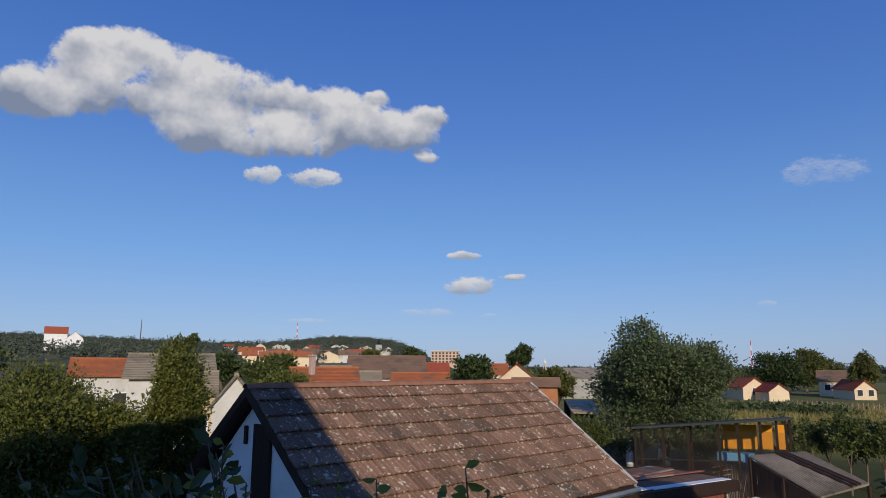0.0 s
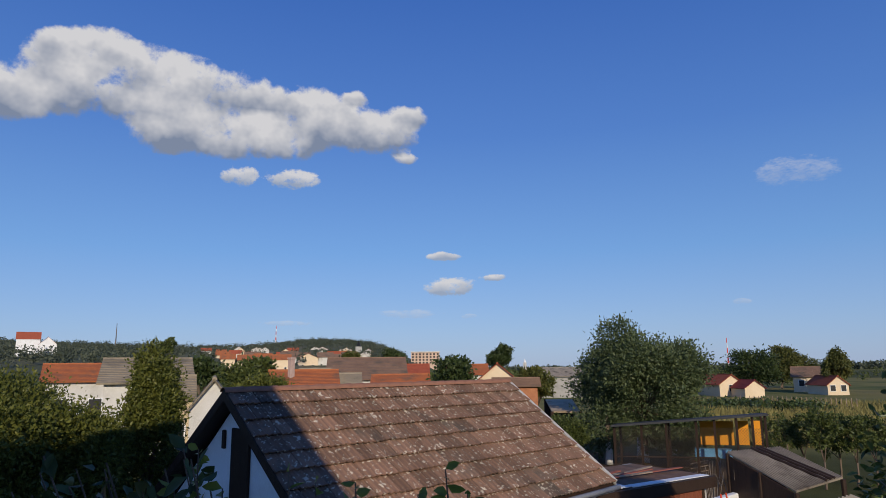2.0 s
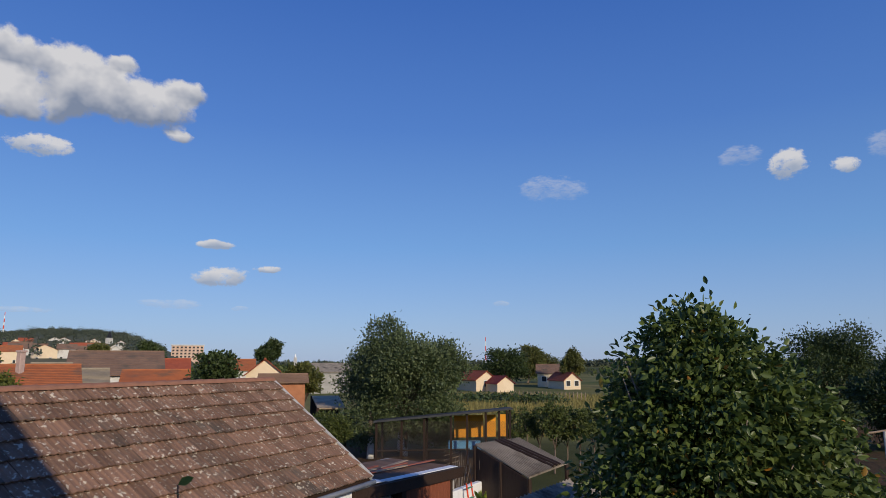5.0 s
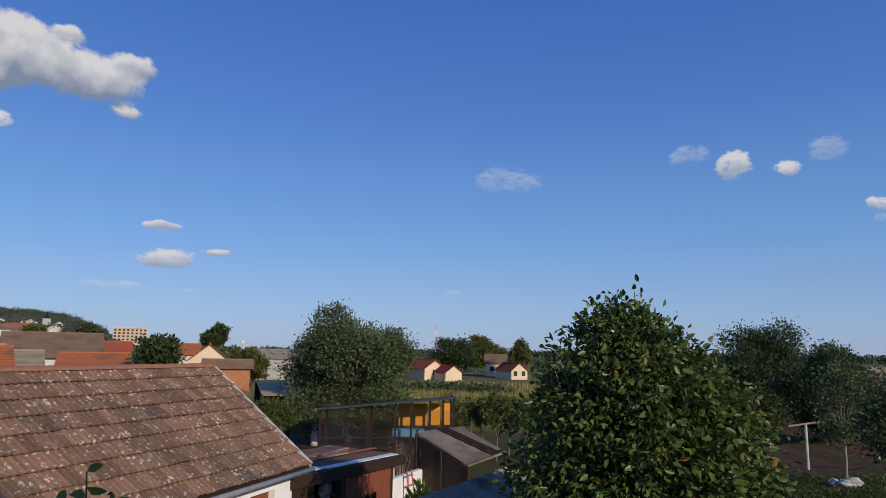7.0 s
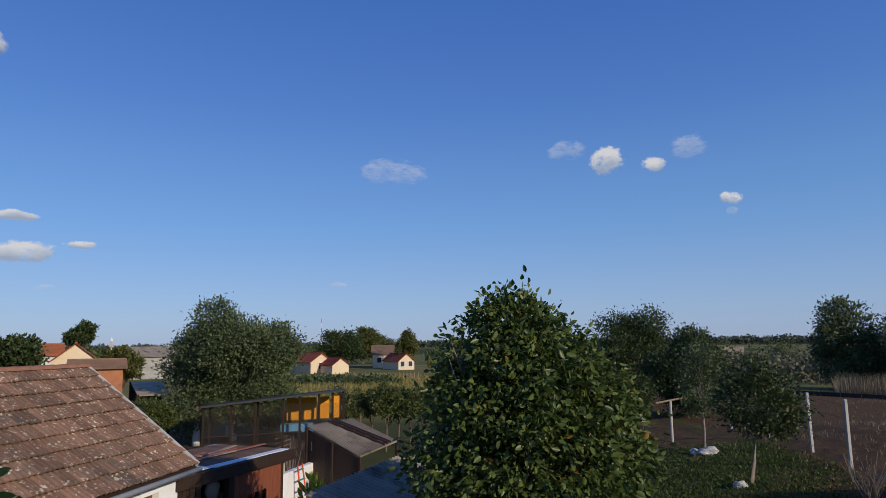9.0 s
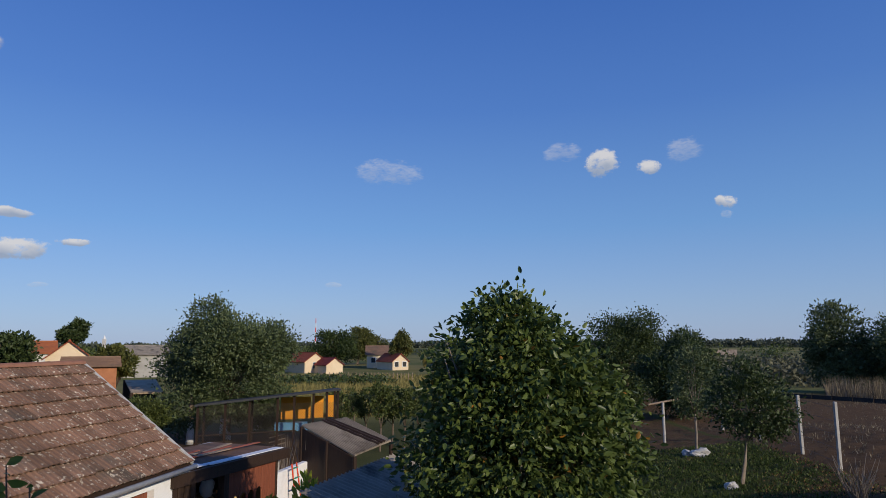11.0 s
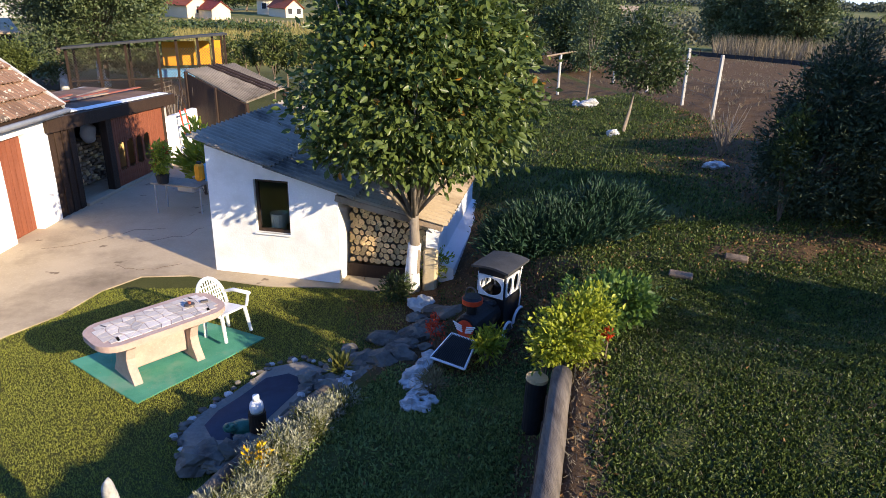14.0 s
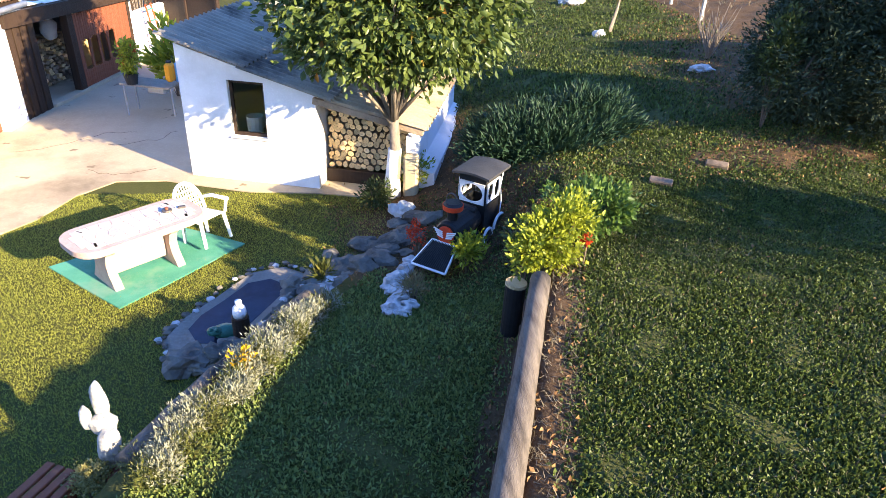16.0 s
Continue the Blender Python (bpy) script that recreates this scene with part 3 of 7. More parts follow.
wf = put("window", Geo().box((0, 0, 0), (0.94, 0.05, 0.76), bev=0.01), WHITEPAINT, house, "white window in the long wall")
wf.matrix_world = Matrix.Translation(hp(3.5, OV + 0.15, 1.3)) @ dm.to_4x4()
# gable opening: tall hatch and slit, dark panels put in for the inner shade
go = put("hatch", Geo().box((0, 0, 0), (0.62, 0.06, 1.35), bev=0.01), DARKWOOD, house, "dark panel for the shade inside the gable hatch")
go.matrix_world = Matrix.Translation(hp(ROOF_L - 0.22, RIDGE_W - 0.28, 3.55)) @ Matrix(((HV.x, HU.x, 0), (HV.y, HU.y, 0), (0, 0, 1))).to_4x4()
go2 = put("vent_slit", Geo().box((0, 0, 0), (0.1, 0.05, 0.34), bev=0.01), DARKWOOD, house)
go2.matrix_world = Matrix.Translation(hp(ROOF_L - 0.22, RIDGE_W + 0.35, 4.0)) @ Matrix(((HV.x, HU.x, 0), (HV.y, HU.y, 0), (0, 0, 1))).to_4x4()
# roof boards under the tiles, both slopes
PITCH = math.atan2(RIDGE_Z - 2.55, RIDGE_W)
roof = put("roof", Geo().slab([hp(0, 0, 2.50), hp(ROOF_L, 0, 2.50), hp(ROOF_L, RIDGE_W, RIDGE_Z - 0.05), hp(0, RIDGE_W, RIDGE_Z - 0.05)], 0.1)
           .slab([hp(0, HW, 2.50), hp(ROOF_L, HW, 2.50), hp(ROOF_L, RIDGE_W, RIDGE_Z - 0.05), hp(0, RIDGE_W, RIDGE_Z - 0.05)], 0.1), DARKWOOD, house, "timber roof deck")
for s in (-0.015, ROOF_L + 0.015):
    for w0, w1 in ((0, RIDGE_W), (HW, RIDGE_W)):
        a, b = hp(s, w0, 2.58), hp(s, w1, RIDGE_Z + 0.05)
        put("verge_board", Geo().add([a, b, b + Vector((0, 0, -0.2)), a + Vector((0, 0, -0.2))] + [p + HU * 0.03 for p in (a, b, b + Vector((0, 0, -0.2)), a + Vector((0, 0, -0.2)))],
            [(0, 1, 2, 3), (7, 6, 5, 4), (0, 4, 5, 1), (1, 5, 6, 2), (2, 6, 7, 3), (3, 7, 4, 0)]), GALV if s < 0 else DARKWOOD, house)
put("gutter", Geo().tube([hp(-0.05, -0.06, 2.47), hp(ROOF_L * 0.5, -0.06, 2.455), hp(ROOF_L, -0.06, 2.44)], 0.06, 10), GALV, house, "galvanised half-round gutter", smooth=True)
put("fascia", Geo().add([hp(0, 0.03, 2.52), hp(ROOF_L, 0.03, 2.52), hp(ROOF_L, 0.03, 2.36), hp(0, 0.03, 2.36), hp(0, 0.06, 2.52), hp(ROOF_L, 0.06, 2.52), hp(ROOF_L, 0.06, 2.36), hp(0, 0.06, 2.36)],
    [(0, 1, 2, 3), (7, 6, 5, 4), (0, 4, 5, 1), (1, 5, 6, 2), (2, 6, 7, 3), (3, 7, 4, 0)]), GALV, house)

# ---- gate and store beside the house ----
GO, GU = Vector((-7.5, 14.25, 0)), Vector((0.2, 0.98, 0)).normalized()
GN = Vector((GU.y, -GU.x, 0))  # towards the yard
GM = Matrix(((GU.x, -GN.x, 0), (GU.y, -GN.y, 0), (0, 0, 1)))


def gp(s, back, z):
    return GO + GU * s - GN * back + Vector((0, 0, z))


def gbox(name, s0, s1, b0, b1, z0, z1, material, parent, bev=0.01, label=""):
    return put(name, Geo().box(gp((s0 + s1) / 2, (b0 + b1) / 2, (z0 + z1) / 2), (s1 - s0, b1 - b0, z1 - z0), GM, bev), material, parent, label)


gate = thing("woodshed_gate", "dark timber store front with red-brown slatted screen", "shed")
a, b = gp(0.82, -0.12, 2.02), gp(6.5, -0.12, 1.82)
put("beam", Geo().add([a, b, b + Vector((0, 0, 0.3)), a + Vector((0, 0, 0.3))] + [p - GN * 0.22 for p in (a, b, b + Vector((0, 0, 0.3)), a + Vector((0, 0, 0.3)))],
    [(0, 1, 2, 3), (7, 6, 5, 4), (0, 4, 5, 1), (1, 5, 6, 2), (2, 6, 7, 3), (3, 7, 4, 0)]), DARKWOOD, gate, "heavy black-stained lintel beam")
for i in range(8):
    gbox("board", 0.92 + i * 0.122, 0.92 + i * 0.122 + 0.112, 0.0 + 0.02 * (i % 2), 0.05 + 0.02 * (i % 2), 0.02, 2.0, DARKWOOD, gate)
gbox("post", 3.1, 3.34, 0.0, 0.2, 0.0, 1.98, DARKWOOD, gate)
gbox("post", 5.9, 6.02, 0.0, 0.15, 0.0, 1.9, DARKWOOD, gate)
# screen of narrow slats with an arched band of gaps
for i in range(26):
    s0 = 3.37 + i * 0.0975
    inband = 3.45 < s0 < 5.2
    if not inband:
        gbox("slat", s0, s0 + 0.088, 0.02, 0.05, 0.1, 1.88, REDWOOD, gate, 0.006)
    else:
        k = (s0 - 3.45) % 0.42 / 0.42
        arch = 1.12 + 0.13 * math.sin(math.pi * k)
        gbox("slat", s0, s0 + 0.088, 0.02, 0.05, 0.1, 0.55 - 0.06 * math.sin(math.pi * k), REDWOOD, gate, 0.006)
        gbox("slat", s0, s0 + 0.088, 0.02, 0.05, arch, 1.88, REDWOOD, gate, 0.006)
for i in range(5):
    gbox("baluster", 3.44 + i * 0.42, 3.54 + i * 0.42, 0.03, 0.08, 0.48, 1.3, REDWOOD, gate)
gbox("kerb", 1.9, 6.1, -0.06, 0.2, 0.0, 0.1, CONCRETE, gate)
gbox("back_panel", 4.95, 6.38, 1.2, 1.25, 0.05, 1.9, YELLOW_WALL, gate, label="sunlit tan boards inside the store")
put("store_roof", Geo().slab([gp(0.86, 0.1, 2.33), gp(6.5, 0.1, 2.12), gp(6.5, 2.6, 2.2), gp(0.86, 2.6, 2.42)], 0.03), mat("rusty_sheet", (0.13, 0.075, 0.05), (0.22, 0.135, 0.09), 2.0, 0.9, 0.4, 20, third=(0.09, 0.07, 0.055)), gate, "old rust-brown sheets with a white flashing")
put("flashing", Geo().slab([gp(2.4, -0.02, 2.30), gp(6.3, -0.02, 2.16), gp(6.3, 0.25, 2.165), gp(2.4, 0.25, 2.305)], 0.02), WHITEPAINT, gate)
put("sheet", Geo().slab([gp(0.86, 0.0, 2.37), gp(2.3, 0.0, 2.32), gp(2.2, 0.6, 2.36), gp(0.86, 0.6, 2.41)], 0.02), WHITEPAINT, gate)
for i in range(7):
    s0 = 1.8 + 0.55 * i
    put("plank", Geo().box(gp(s0 + 0.5, 1.0 + 0.25 * (i % 3), 2.36 - 0.03 * i * 0.5), (1.6, 0.14, 0.03), GM @ Matrix.Rotation(0.12 * (i % 3 - 1), 3, "Z"), 0.005), LOGWOOD if i % 2 else TERRACOTTA, gate)
gbox("back_wall", 0.86, 6.5, 2.6, 2.75, 0, 2.2, GREYWALL, gate)
gbox("side_wall", 6.4, 6.5, 0.2, 2.6, 0, 2.0, GREYWALL, gate)
# split wood in the store, seen through the opening
pile = thing("split_wood_pile", "stack of split firewood inside the store", "firewood")
for r in range(11):
    for c in range(11):
        z = 0.12 + r * 0.105
        s = 2.75 + c * 0.2 + 0.08 * (r % 2)
        q = Geo()
        w, h = rng.uniform(0.085, 0.115), rng.uniform(0.045, 0.062)
        f = gp(s, 1.0 + rng.uniform(-0.05, 0.05), z)
        bk = f - GN * 0.4
        ang = rng.uniform(0, 6.28)
        tri = [(w * math.cos(ang + t), h * math.sin(ang + t)) for t in (0, 1.7, 3.1, 4.6)]
        vs = [p + GU * x + Vector((0, 0, zz)) for p in (f, bk) for x, zz in tri]
        q.add(vs, [(0, 1, 2, 3), (7, 6, 5, 4), (0, 4, 5, 1), (1, 5, 6, 2), (2, 6, 7, 3), (3, 7, 4, 0)])
        put("split_log", q, LOGWOOD if (r + c) % 3 else CUTWOOD, pile)
sack = put("sack", Geo().blob(gp(3.6, 0.85, 1.45), (0.2, 0.16, 0.26), 3, 0.15, 3), PLASTIC, None, smooth=True)
tagged(sack, "white plastic sack on the firewood stack", "sack")
# low white wall beyond the gate
wall_w = thing("garden_wall", "whitewashed garden wall beyond the store", "wall", kind="structure")
gbox("wall", 6.05, 9.6, 0.02, 0.25, 0, 1.42, WHITE, wall_w, 0.03)

# ---- shed with the corrugated lean-to roof ----
SO, SU = Vector((-3.16, 12.0, 0)), Vector((0.96, -0.28, 0)).normalized()
SN = Vector((SU.y, -SU.x, 0))  # out of the front wall
SM = Matrix(((SU.x, -SN.x, 0), (SU.y, -SN.y, 0), (0, 0, 1)))


def sp(s, back, z):
    return SO + SU * s - SN * back + Vector((0, 0, z))


shed = thing("garden_shed", "whitewashed shed with a grey corrugated lean-to roof", "shed")
TOP0, TOP1 = 2.47, 1.76  # wall top at the high and the low end of the front


def wtop(s):
    return TOP0 + (TOP1 - TOP0) * s / 2.52


def front_piece(g, s0, s1, z0, z1a, z1b, b0=0.0, b1=0.25):
    A = [sp(s0, b0, z0), sp(s1, b0, z0), sp(s1, b0, z1b), sp(s0, b0, z1a)]
    B = [sp(s0, b1, z0), sp(s1, b1, z0), sp(s1, b1, z1b), sp(s0, b1, z1a)]
    g.add(A + B, [(0, 1, 2, 3), (7, 6, 5, 4), (0, 4, 5, 1), (1, 5, 6, 2), (2, 6, 7, 3), (3, 7, 4, 0)])


W0, W1, WZ0, WZ1 = 0.90, 1.57, 0.89, 1.91
g = Geo()
front_piece(g, 0, W0, 0, wtop(0), wtop(W0))
front_piece(g, W1, 2.50, 0, wtop(W1), wtop(2.5))
front_piece(g, W0, W1, 0, WZ0, WZ0)
front_piece(g, W0, W1, WZ1, wtop(W0), wtop(W1))
put("front_wall", g, WHITE, shed)
SD = 4.0
g = Geo()
front_piece(g, 0, 0.22, 0, wtop(0), wtop(0.22), 0.25, SD)
put("side_wall", g, WHITE, shed)
g = Geo()
front_piece(g, 2.28, 2.50, 0, wtop(2.28), wtop(2.5), 0.25, SD)
put("inner_wall", g, WHITE, shed)
g = Geo()
front_piece(g, 0.22, 4.3, 0, wtop(0.22), 1.35, SD - 0.2, SD)
put("back_wall", g, GREYWALL, shed)
g = Geo()
front_piece(g, 4.12, 4.34, 0, 1.2, 1.12, 0.0, SD + 0.2)
front_piece(g, 4.30, 4.62, 0, 0.62, 0.5, 0.1, SD + 0.2)
put("end_wall", g, WHITE, shed, "low white end wall of the wood store")
# window
wf = put("window", Geo().box(sp((W0 + W1) / 2, 0.11, WZ1 - 0.03), (W1 - W0, 0.06, 0.06), SM).box(sp((W0 + W1) / 2, 0.11, WZ0 + 0.03), (W1 - W0, 0.06, 0.06), SM)
         .box(sp(W0 + 0.025, 0.11, (WZ0 + WZ1) / 2), (0.05, 0.06, WZ1 - WZ0 - 0.12), SM).box(sp(W1 - 0.025, 0.11, (WZ0 + WZ1) / 2), (0.05, 0.06, WZ1 - WZ0 - 0.12), SM), DARKWOOD, shed, "dark wooden window frame")
glass = bpy.data.materials.new("window_glass")
glass.use_nodes = True
gb = glass.node_tree.nodes["Principled BSDF"]
gb.inputs["Transmission Weight"].default_value, gb.inputs["Roughness"].default_value, gb.inputs["IOR"].default_value = 1.0, 0.02, 1.45
gb.inputs["Base Color"].default_value = (0.7, 0.75, 0.72, 1)
put("pane", Geo().box(sp((W0 + W1) / 2, 0.11, (WZ0 + WZ1) / 2), (W1 - W0 - 0.11, 0.006, WZ1 - WZ0 - 0.13), SM), glass, wf)
put("window_sill", Geo().box(sp((W0 + W1) / 2, -0.005, WZ0 - 0.015), (W1 - W0 + 0.04, 0.07, 0.03), SM, 0.008), WHITE, shed)
jar = put("bucket", Geo().tube([sp(1.15, 0.45, 0.62), sp(1.15, 0.45, 1.15)], [0.13, 0.16], 14), PLASTIC, shed, "pale bucket behind the pane")


def corrugated(s0, s1, z0, z1, b0, b1, wave=0.177, amp=0.04):
    """A corrugated sheet whose waves run down the slope from (s0, z0) to (s1, z1)."""
    n = int((b1 - b0) / wave * 6)
    vs, fs = [], []
    for dz in (0, -0.012):
        for i in range(n + 1):
            bb = b0 + (b1 - b0) * i / n
            w = amp * math.sin(6.28319 * (bb - b0) / wave)
            vs += [sp(s0, bb, z0 + w + dz), sp(s1, bb, z1 + w + dz)]
    m = 2 * (n + 1)
    for i in range(n):
        a = 2 * i
        fs += [(a, a + 1, a + 3, a + 2), (m + a, m + a + 2, m + a + 3, m + a + 1)]
        fs += [(a, a + 2, m + a + 2, m + a), (a + 1, m + a + 1, m + a + 3, a + 3)]
    fs += [(0, m, m + 1, 1), (m - 2, m - 1, 2 * m - 1, 2 * m - 2)]
    return Geo().add(vs, fs)


ZR0, ZR1, ZR2 = 2.66, 1.80, 1.38
put("upper_sheet", corrugated(-0.22, 1.35, ZR0, 2.20, -0.2, SD + 0.2), SLATE, shed, "grey corrugated fibre-cement sheets")
put("lower_sheet", corrugated(1.2, 2.85, 2.20, 1.76, -0.2, SD + 0.2), SLATE, shed)
put("lean_to_sheet", corrugated(2.70, 4.5, 1.74, ZR2, -0.1, SD + 0.35), OLDSHEET, shed, "weathered pale corrugated sheets")
put("roof_beam", Geo().box(sp(3.45, -0.03, 1.5), (2.0, 0.08, 0.12), SM @ Matrix.Rotation(math.atan2(1.74 - 1.38, 1.8), 3, "Y"), 0.01), LOGWOOD, shed)
put("corner_stone", Geo().box(sp(4.23, -0.06, 0.45), (0.26, 0.2, 0.9), SM, 0.04), STONEWALL, shed)
put("skirt_board", Geo().box(sp(3.3, 0.42, 0.14), (1.56, 0.05, 0.28), SM, 0.01), DARKWOOD, shed, "dark board under the stack")
# round logs, ends towards the yard
stack = thing("log_stack", "stacked round firewood logs with pale sawn ends", "firewood")
base_log = {}
for kk in range(4):
    for part_i, (r0, r1, m_) in enumerate(((1.0, 1.0, LOGWOOD),)):
        gq = Geo()
        n = 11
        rad = [1 + 0.12 * math.sin(2 * math.pi * j / n * 2 + kk) + 0.05 * math.cos(3 * j + kk) for j in range(n)]
        vs = [(rad[j] * math.cos(6.28319 * j / n), y, rad[j] * math.sin(6.28319 * j / n)) for y in (0, 6.0) for j in range(n)]
        gq.add(vs, [(j, (j + 1) % n, n + (j + 1) % n, n + j) for j in range(n)] + [tuple(range(n, 2 * n))])
        base_log[kk] = (gq.mesh("log", LOGWOOD), Geo().add([(v[0] * 0.93, -0.03, v[2] * 0.93) for v in vs[:n]] + [vs[j] for j in range(n)], [tuple(range(n))[::-1]] + [(j, (j + 1) % n, n + (j + 1) % n, n + j) for j in range(n)]).mesh("log_end", CUTWOOD))
placed = []
for row in range(11):
    s, z = 2.6 + 0.06 * (row % 2), 0.345 + 0.108 * row
    while s < 4.08:
        r = rng.uniform(0.046, 0.066)
        if z + r < 1.60 - (s - 2.5) * 0.2:
            placed.append((s, z + rng.normal(0, 0.008), r))
        s += 0.122 + rng.uniform(-0.008, 0.008)
for tries in range(1500):
    s, z, r = rng.uniform(2.56, 4.06), rng.uniform(0.34, 1.55), rng.uniform(0.02, 0.035)
    if z + r < 1.60 - (s - 2.5) * 0.2 and all((s - a) ** 2 + (z - b) ** 2 > (0.95 * (r + c)) ** 2 for a, b, c in placed):
        placed.append((s, z, r))
for i, (s, z, r) in enumerate(placed):
    lg = put("log", base_log[i % 4][0], None, stack)
    lg.matrix_world = Matrix.Translation(sp(s, 0.5 + rng.uniform(-0.04, 0.04), z)) @ (SM @ Matrix.Rotation(rng.uniform(0, 6), 3, "Y")).to_4x4() @ Matrix.Diagonal((r, r * 0.9, r, 1))
    put("sawn_end", base_log[i % 4][1], None, lg)

# ---- concrete yard ----
yard = thing("yard_paving", "pale worn concrete yard with cracks", "paving", kind="structure")
g = Geo()
edge = [(-13, 5.0), (-7.6, 5.0), (-5.78, 9.45), (-5.25, 10.2), (-4.95, 11.1), (-4.47, 11.72), (-3.6, 11.75), (-2.0, 11.2), (-0.77, 11.1), (0.35, 10.86), (0.75, 11.2), (0.9, 12.6), (-0.2, 16.2), (-3.5, 17.5), (-5.6, 22.6), (-7.0, 22.6), (-9.0, 15), (-13, 14)]
g.prism(edge, -0.1, 0.022)
put("slab", g, CONCRETE, yard)
for pts in ([(-5.2, 13.6), (-4.3, 13.9), (-3.9, 14.6)], [(-6.9, 13.2), (-6.1, 13.6), (-5.5, 14.3), (-4.6, 14.5)], [(-3.9, 12.3), (-4.6, 12.0), (-5.3, 12.4)]):
    q = []
    for (x0, y0), (x1, y1) in zip(pts, pts[1:]):
        for k in range(5):
            q.append((x0 + (x1 - x0) * k / 5 + rng.normal(0, 0.02), y0 + (y1 - y0) * k / 5 + rng.normal(0, 0.045), 0.0225))
    put("crack", Geo().tube(q, 0.005, 5, False), SOIL, yard, "dark crack in the concrete")

# ---- far things: placed by bearing (degrees left of straight ahead), distance and height ----


def far(az, d, z=0.0):
    a = radians(az)
    return Vector((-math.sin(a) * d - 0.2, math.cos(a) * d - 0.3, z))


def cottage(label, az0, az1, d, ze, zr, wallmat, roofmat, depth=7.0, gable=False, base=-0.5, windows=2, chimney=False, turn=0.0, name="cottage"):
    """A house whose front runs from one bearing to the other: walls, two roof slopes with tile courses, gables, openings."""
    t = thing(name, label, "house")
    A, B = far(az0, d), far(az1, d)
    w = (B - A).length
    u = (B - A).normalized()
    u = Matrix.Rotation(radians(turn), 3, "Z") @ u
    n = Vector((-u.y, u.x, 0))
    if n.dot(A) < 0:
        n = -n

    def P(x, y, z):
        return A + u * x + n * y + Vector((0, 0, z))

    g = Geo()
    c = [P(0, 0, 0), P(w, 0, 0), P(w, depth, 0), P(0, depth, 0)]
    if (c[1] - c[0]).cross(c[3] - c[0]).z < 0:
        c = c[::-1]
    g.prism([(p.x, p.y) for p in c], base, ze)
    o = min(0.4, 0.06 * w + 0.1)
    if gable:  # gable faces the viewer
        g.add([P(0, 0, ze), P(w, 0, ze), P(w / 2, 0, zr - 0.1), P(0, depth, ze), P(w, depth, ze), P(w / 2, depth, zr - 0.1)], [(0, 1, 2), (5, 4, 3), (0, 2, 5, 3), (1, 4, 5, 2)])
        k = (zr - ze) / (w / 2)
        slopes = [(P(-o, -o, ze - k * o), P(-o, depth + o, ze - k * o), P(w / 2, depth + o, zr), P(w / 2, -o, zr)), (P(w + o, -o, ze - k * o), P(w + o, depth + o, ze - k * o), P(w / 2, depth + o, zr), P(w / 2, -o, zr))]
    else:
        g.add([P(0, 0, ze), P(0, depth, ze), P(0, depth / 2, zr - 0.1), P(w, 0, ze), P(w, depth, ze), P(w, depth / 2, zr - 0.1)], [(0, 2, 1), (3, 4, 5), (0, 3, 5, 2), (1, 2, 5, 4)])
        k = (zr - ze) / (depth / 2)
        slopes = [(P(-o, -o, ze - k * o), P(w + o, -o, ze - k * o), P(w + o, depth / 2, zr), P(-o, depth / 2, zr)), (P(-o, depth + o, ze - k * o), P(w + o, depth + o, ze - k * o), P(w + o, depth / 2, zr), P(-o, depth / 2, zr))]
    put("wall", g, wallmat, t)
    for q in slopes:
        rf = put("roof", Geo().slab([q[0], q[1], q[2], q[3]], 0.06), roofmat, t)
        if d > 260:
            continue
        rows = 14
        for i in range(rows):  # overlapping courses
            f0, f1 = i / rows, (i + 1) / rows
            lift = Vector((0, 0, 0.035))
            a0, b0 = q[0].lerp(q[3], f0) + lift * 1.4, q[1].lerp(q[2], f0) + lift * 1.4
            a1, b1 = q[0].lerp(q[3], f1 + 0.01) + lift * 0.4, q[1].lerp(q[2], f1 + 0.01) + lift * 0.4
            put("course", Geo().slab([a0, b0, b1, a1], 0.07), roofmat, rf)
    put("ridge", Geo().tube([slopes[0][3], slopes[0][2]], 0.12, 6), roofmat, t)
    fh = ze if not gable else ze + 0.3
    for i in range(windows):
        x = w * (i + 0.5) / windows
        ww, wh = min(0.9, w / (windows * 2.2)), min(1.1, (fh - max(base, 0)) * 0.45)
        zc = max(base, 0) + (fh - max(base, 0)) * 0.55
        fr = put("window", Geo().box(P(x, -0.03, zc), (ww + 0.16, 0.08, wh + 0.16), Matrix(((u.x, n.x, 0), (u.y, n.y, 0), (0, 0, 1)))), WHITEPAINT, t)
        put("pane", Geo().box(P(x, -0.09, zc), (ww, 0.04, wh), Matrix(((u.x, n.x, 0), (u.y, n.y, 0), (0, 0, 1)))), POTBLACK, fr)
    if chimney:
        p = P(w * 0.3, depth * 0.32, 0)
        put("chimney", Geo().box((p.x, p.y, zr + 0.1), (0.36, 0.36, 1.5), None, 0.03).box((p.x, p.y, zr + 0.85), (0.46, 0.46, 0.12), None, 0.02), TABLEEDGE, t, "pinkish plastered chimney")
    return t


def el(az_deg, e, d):
    return 5.3 + d * math.tan(radians(e))


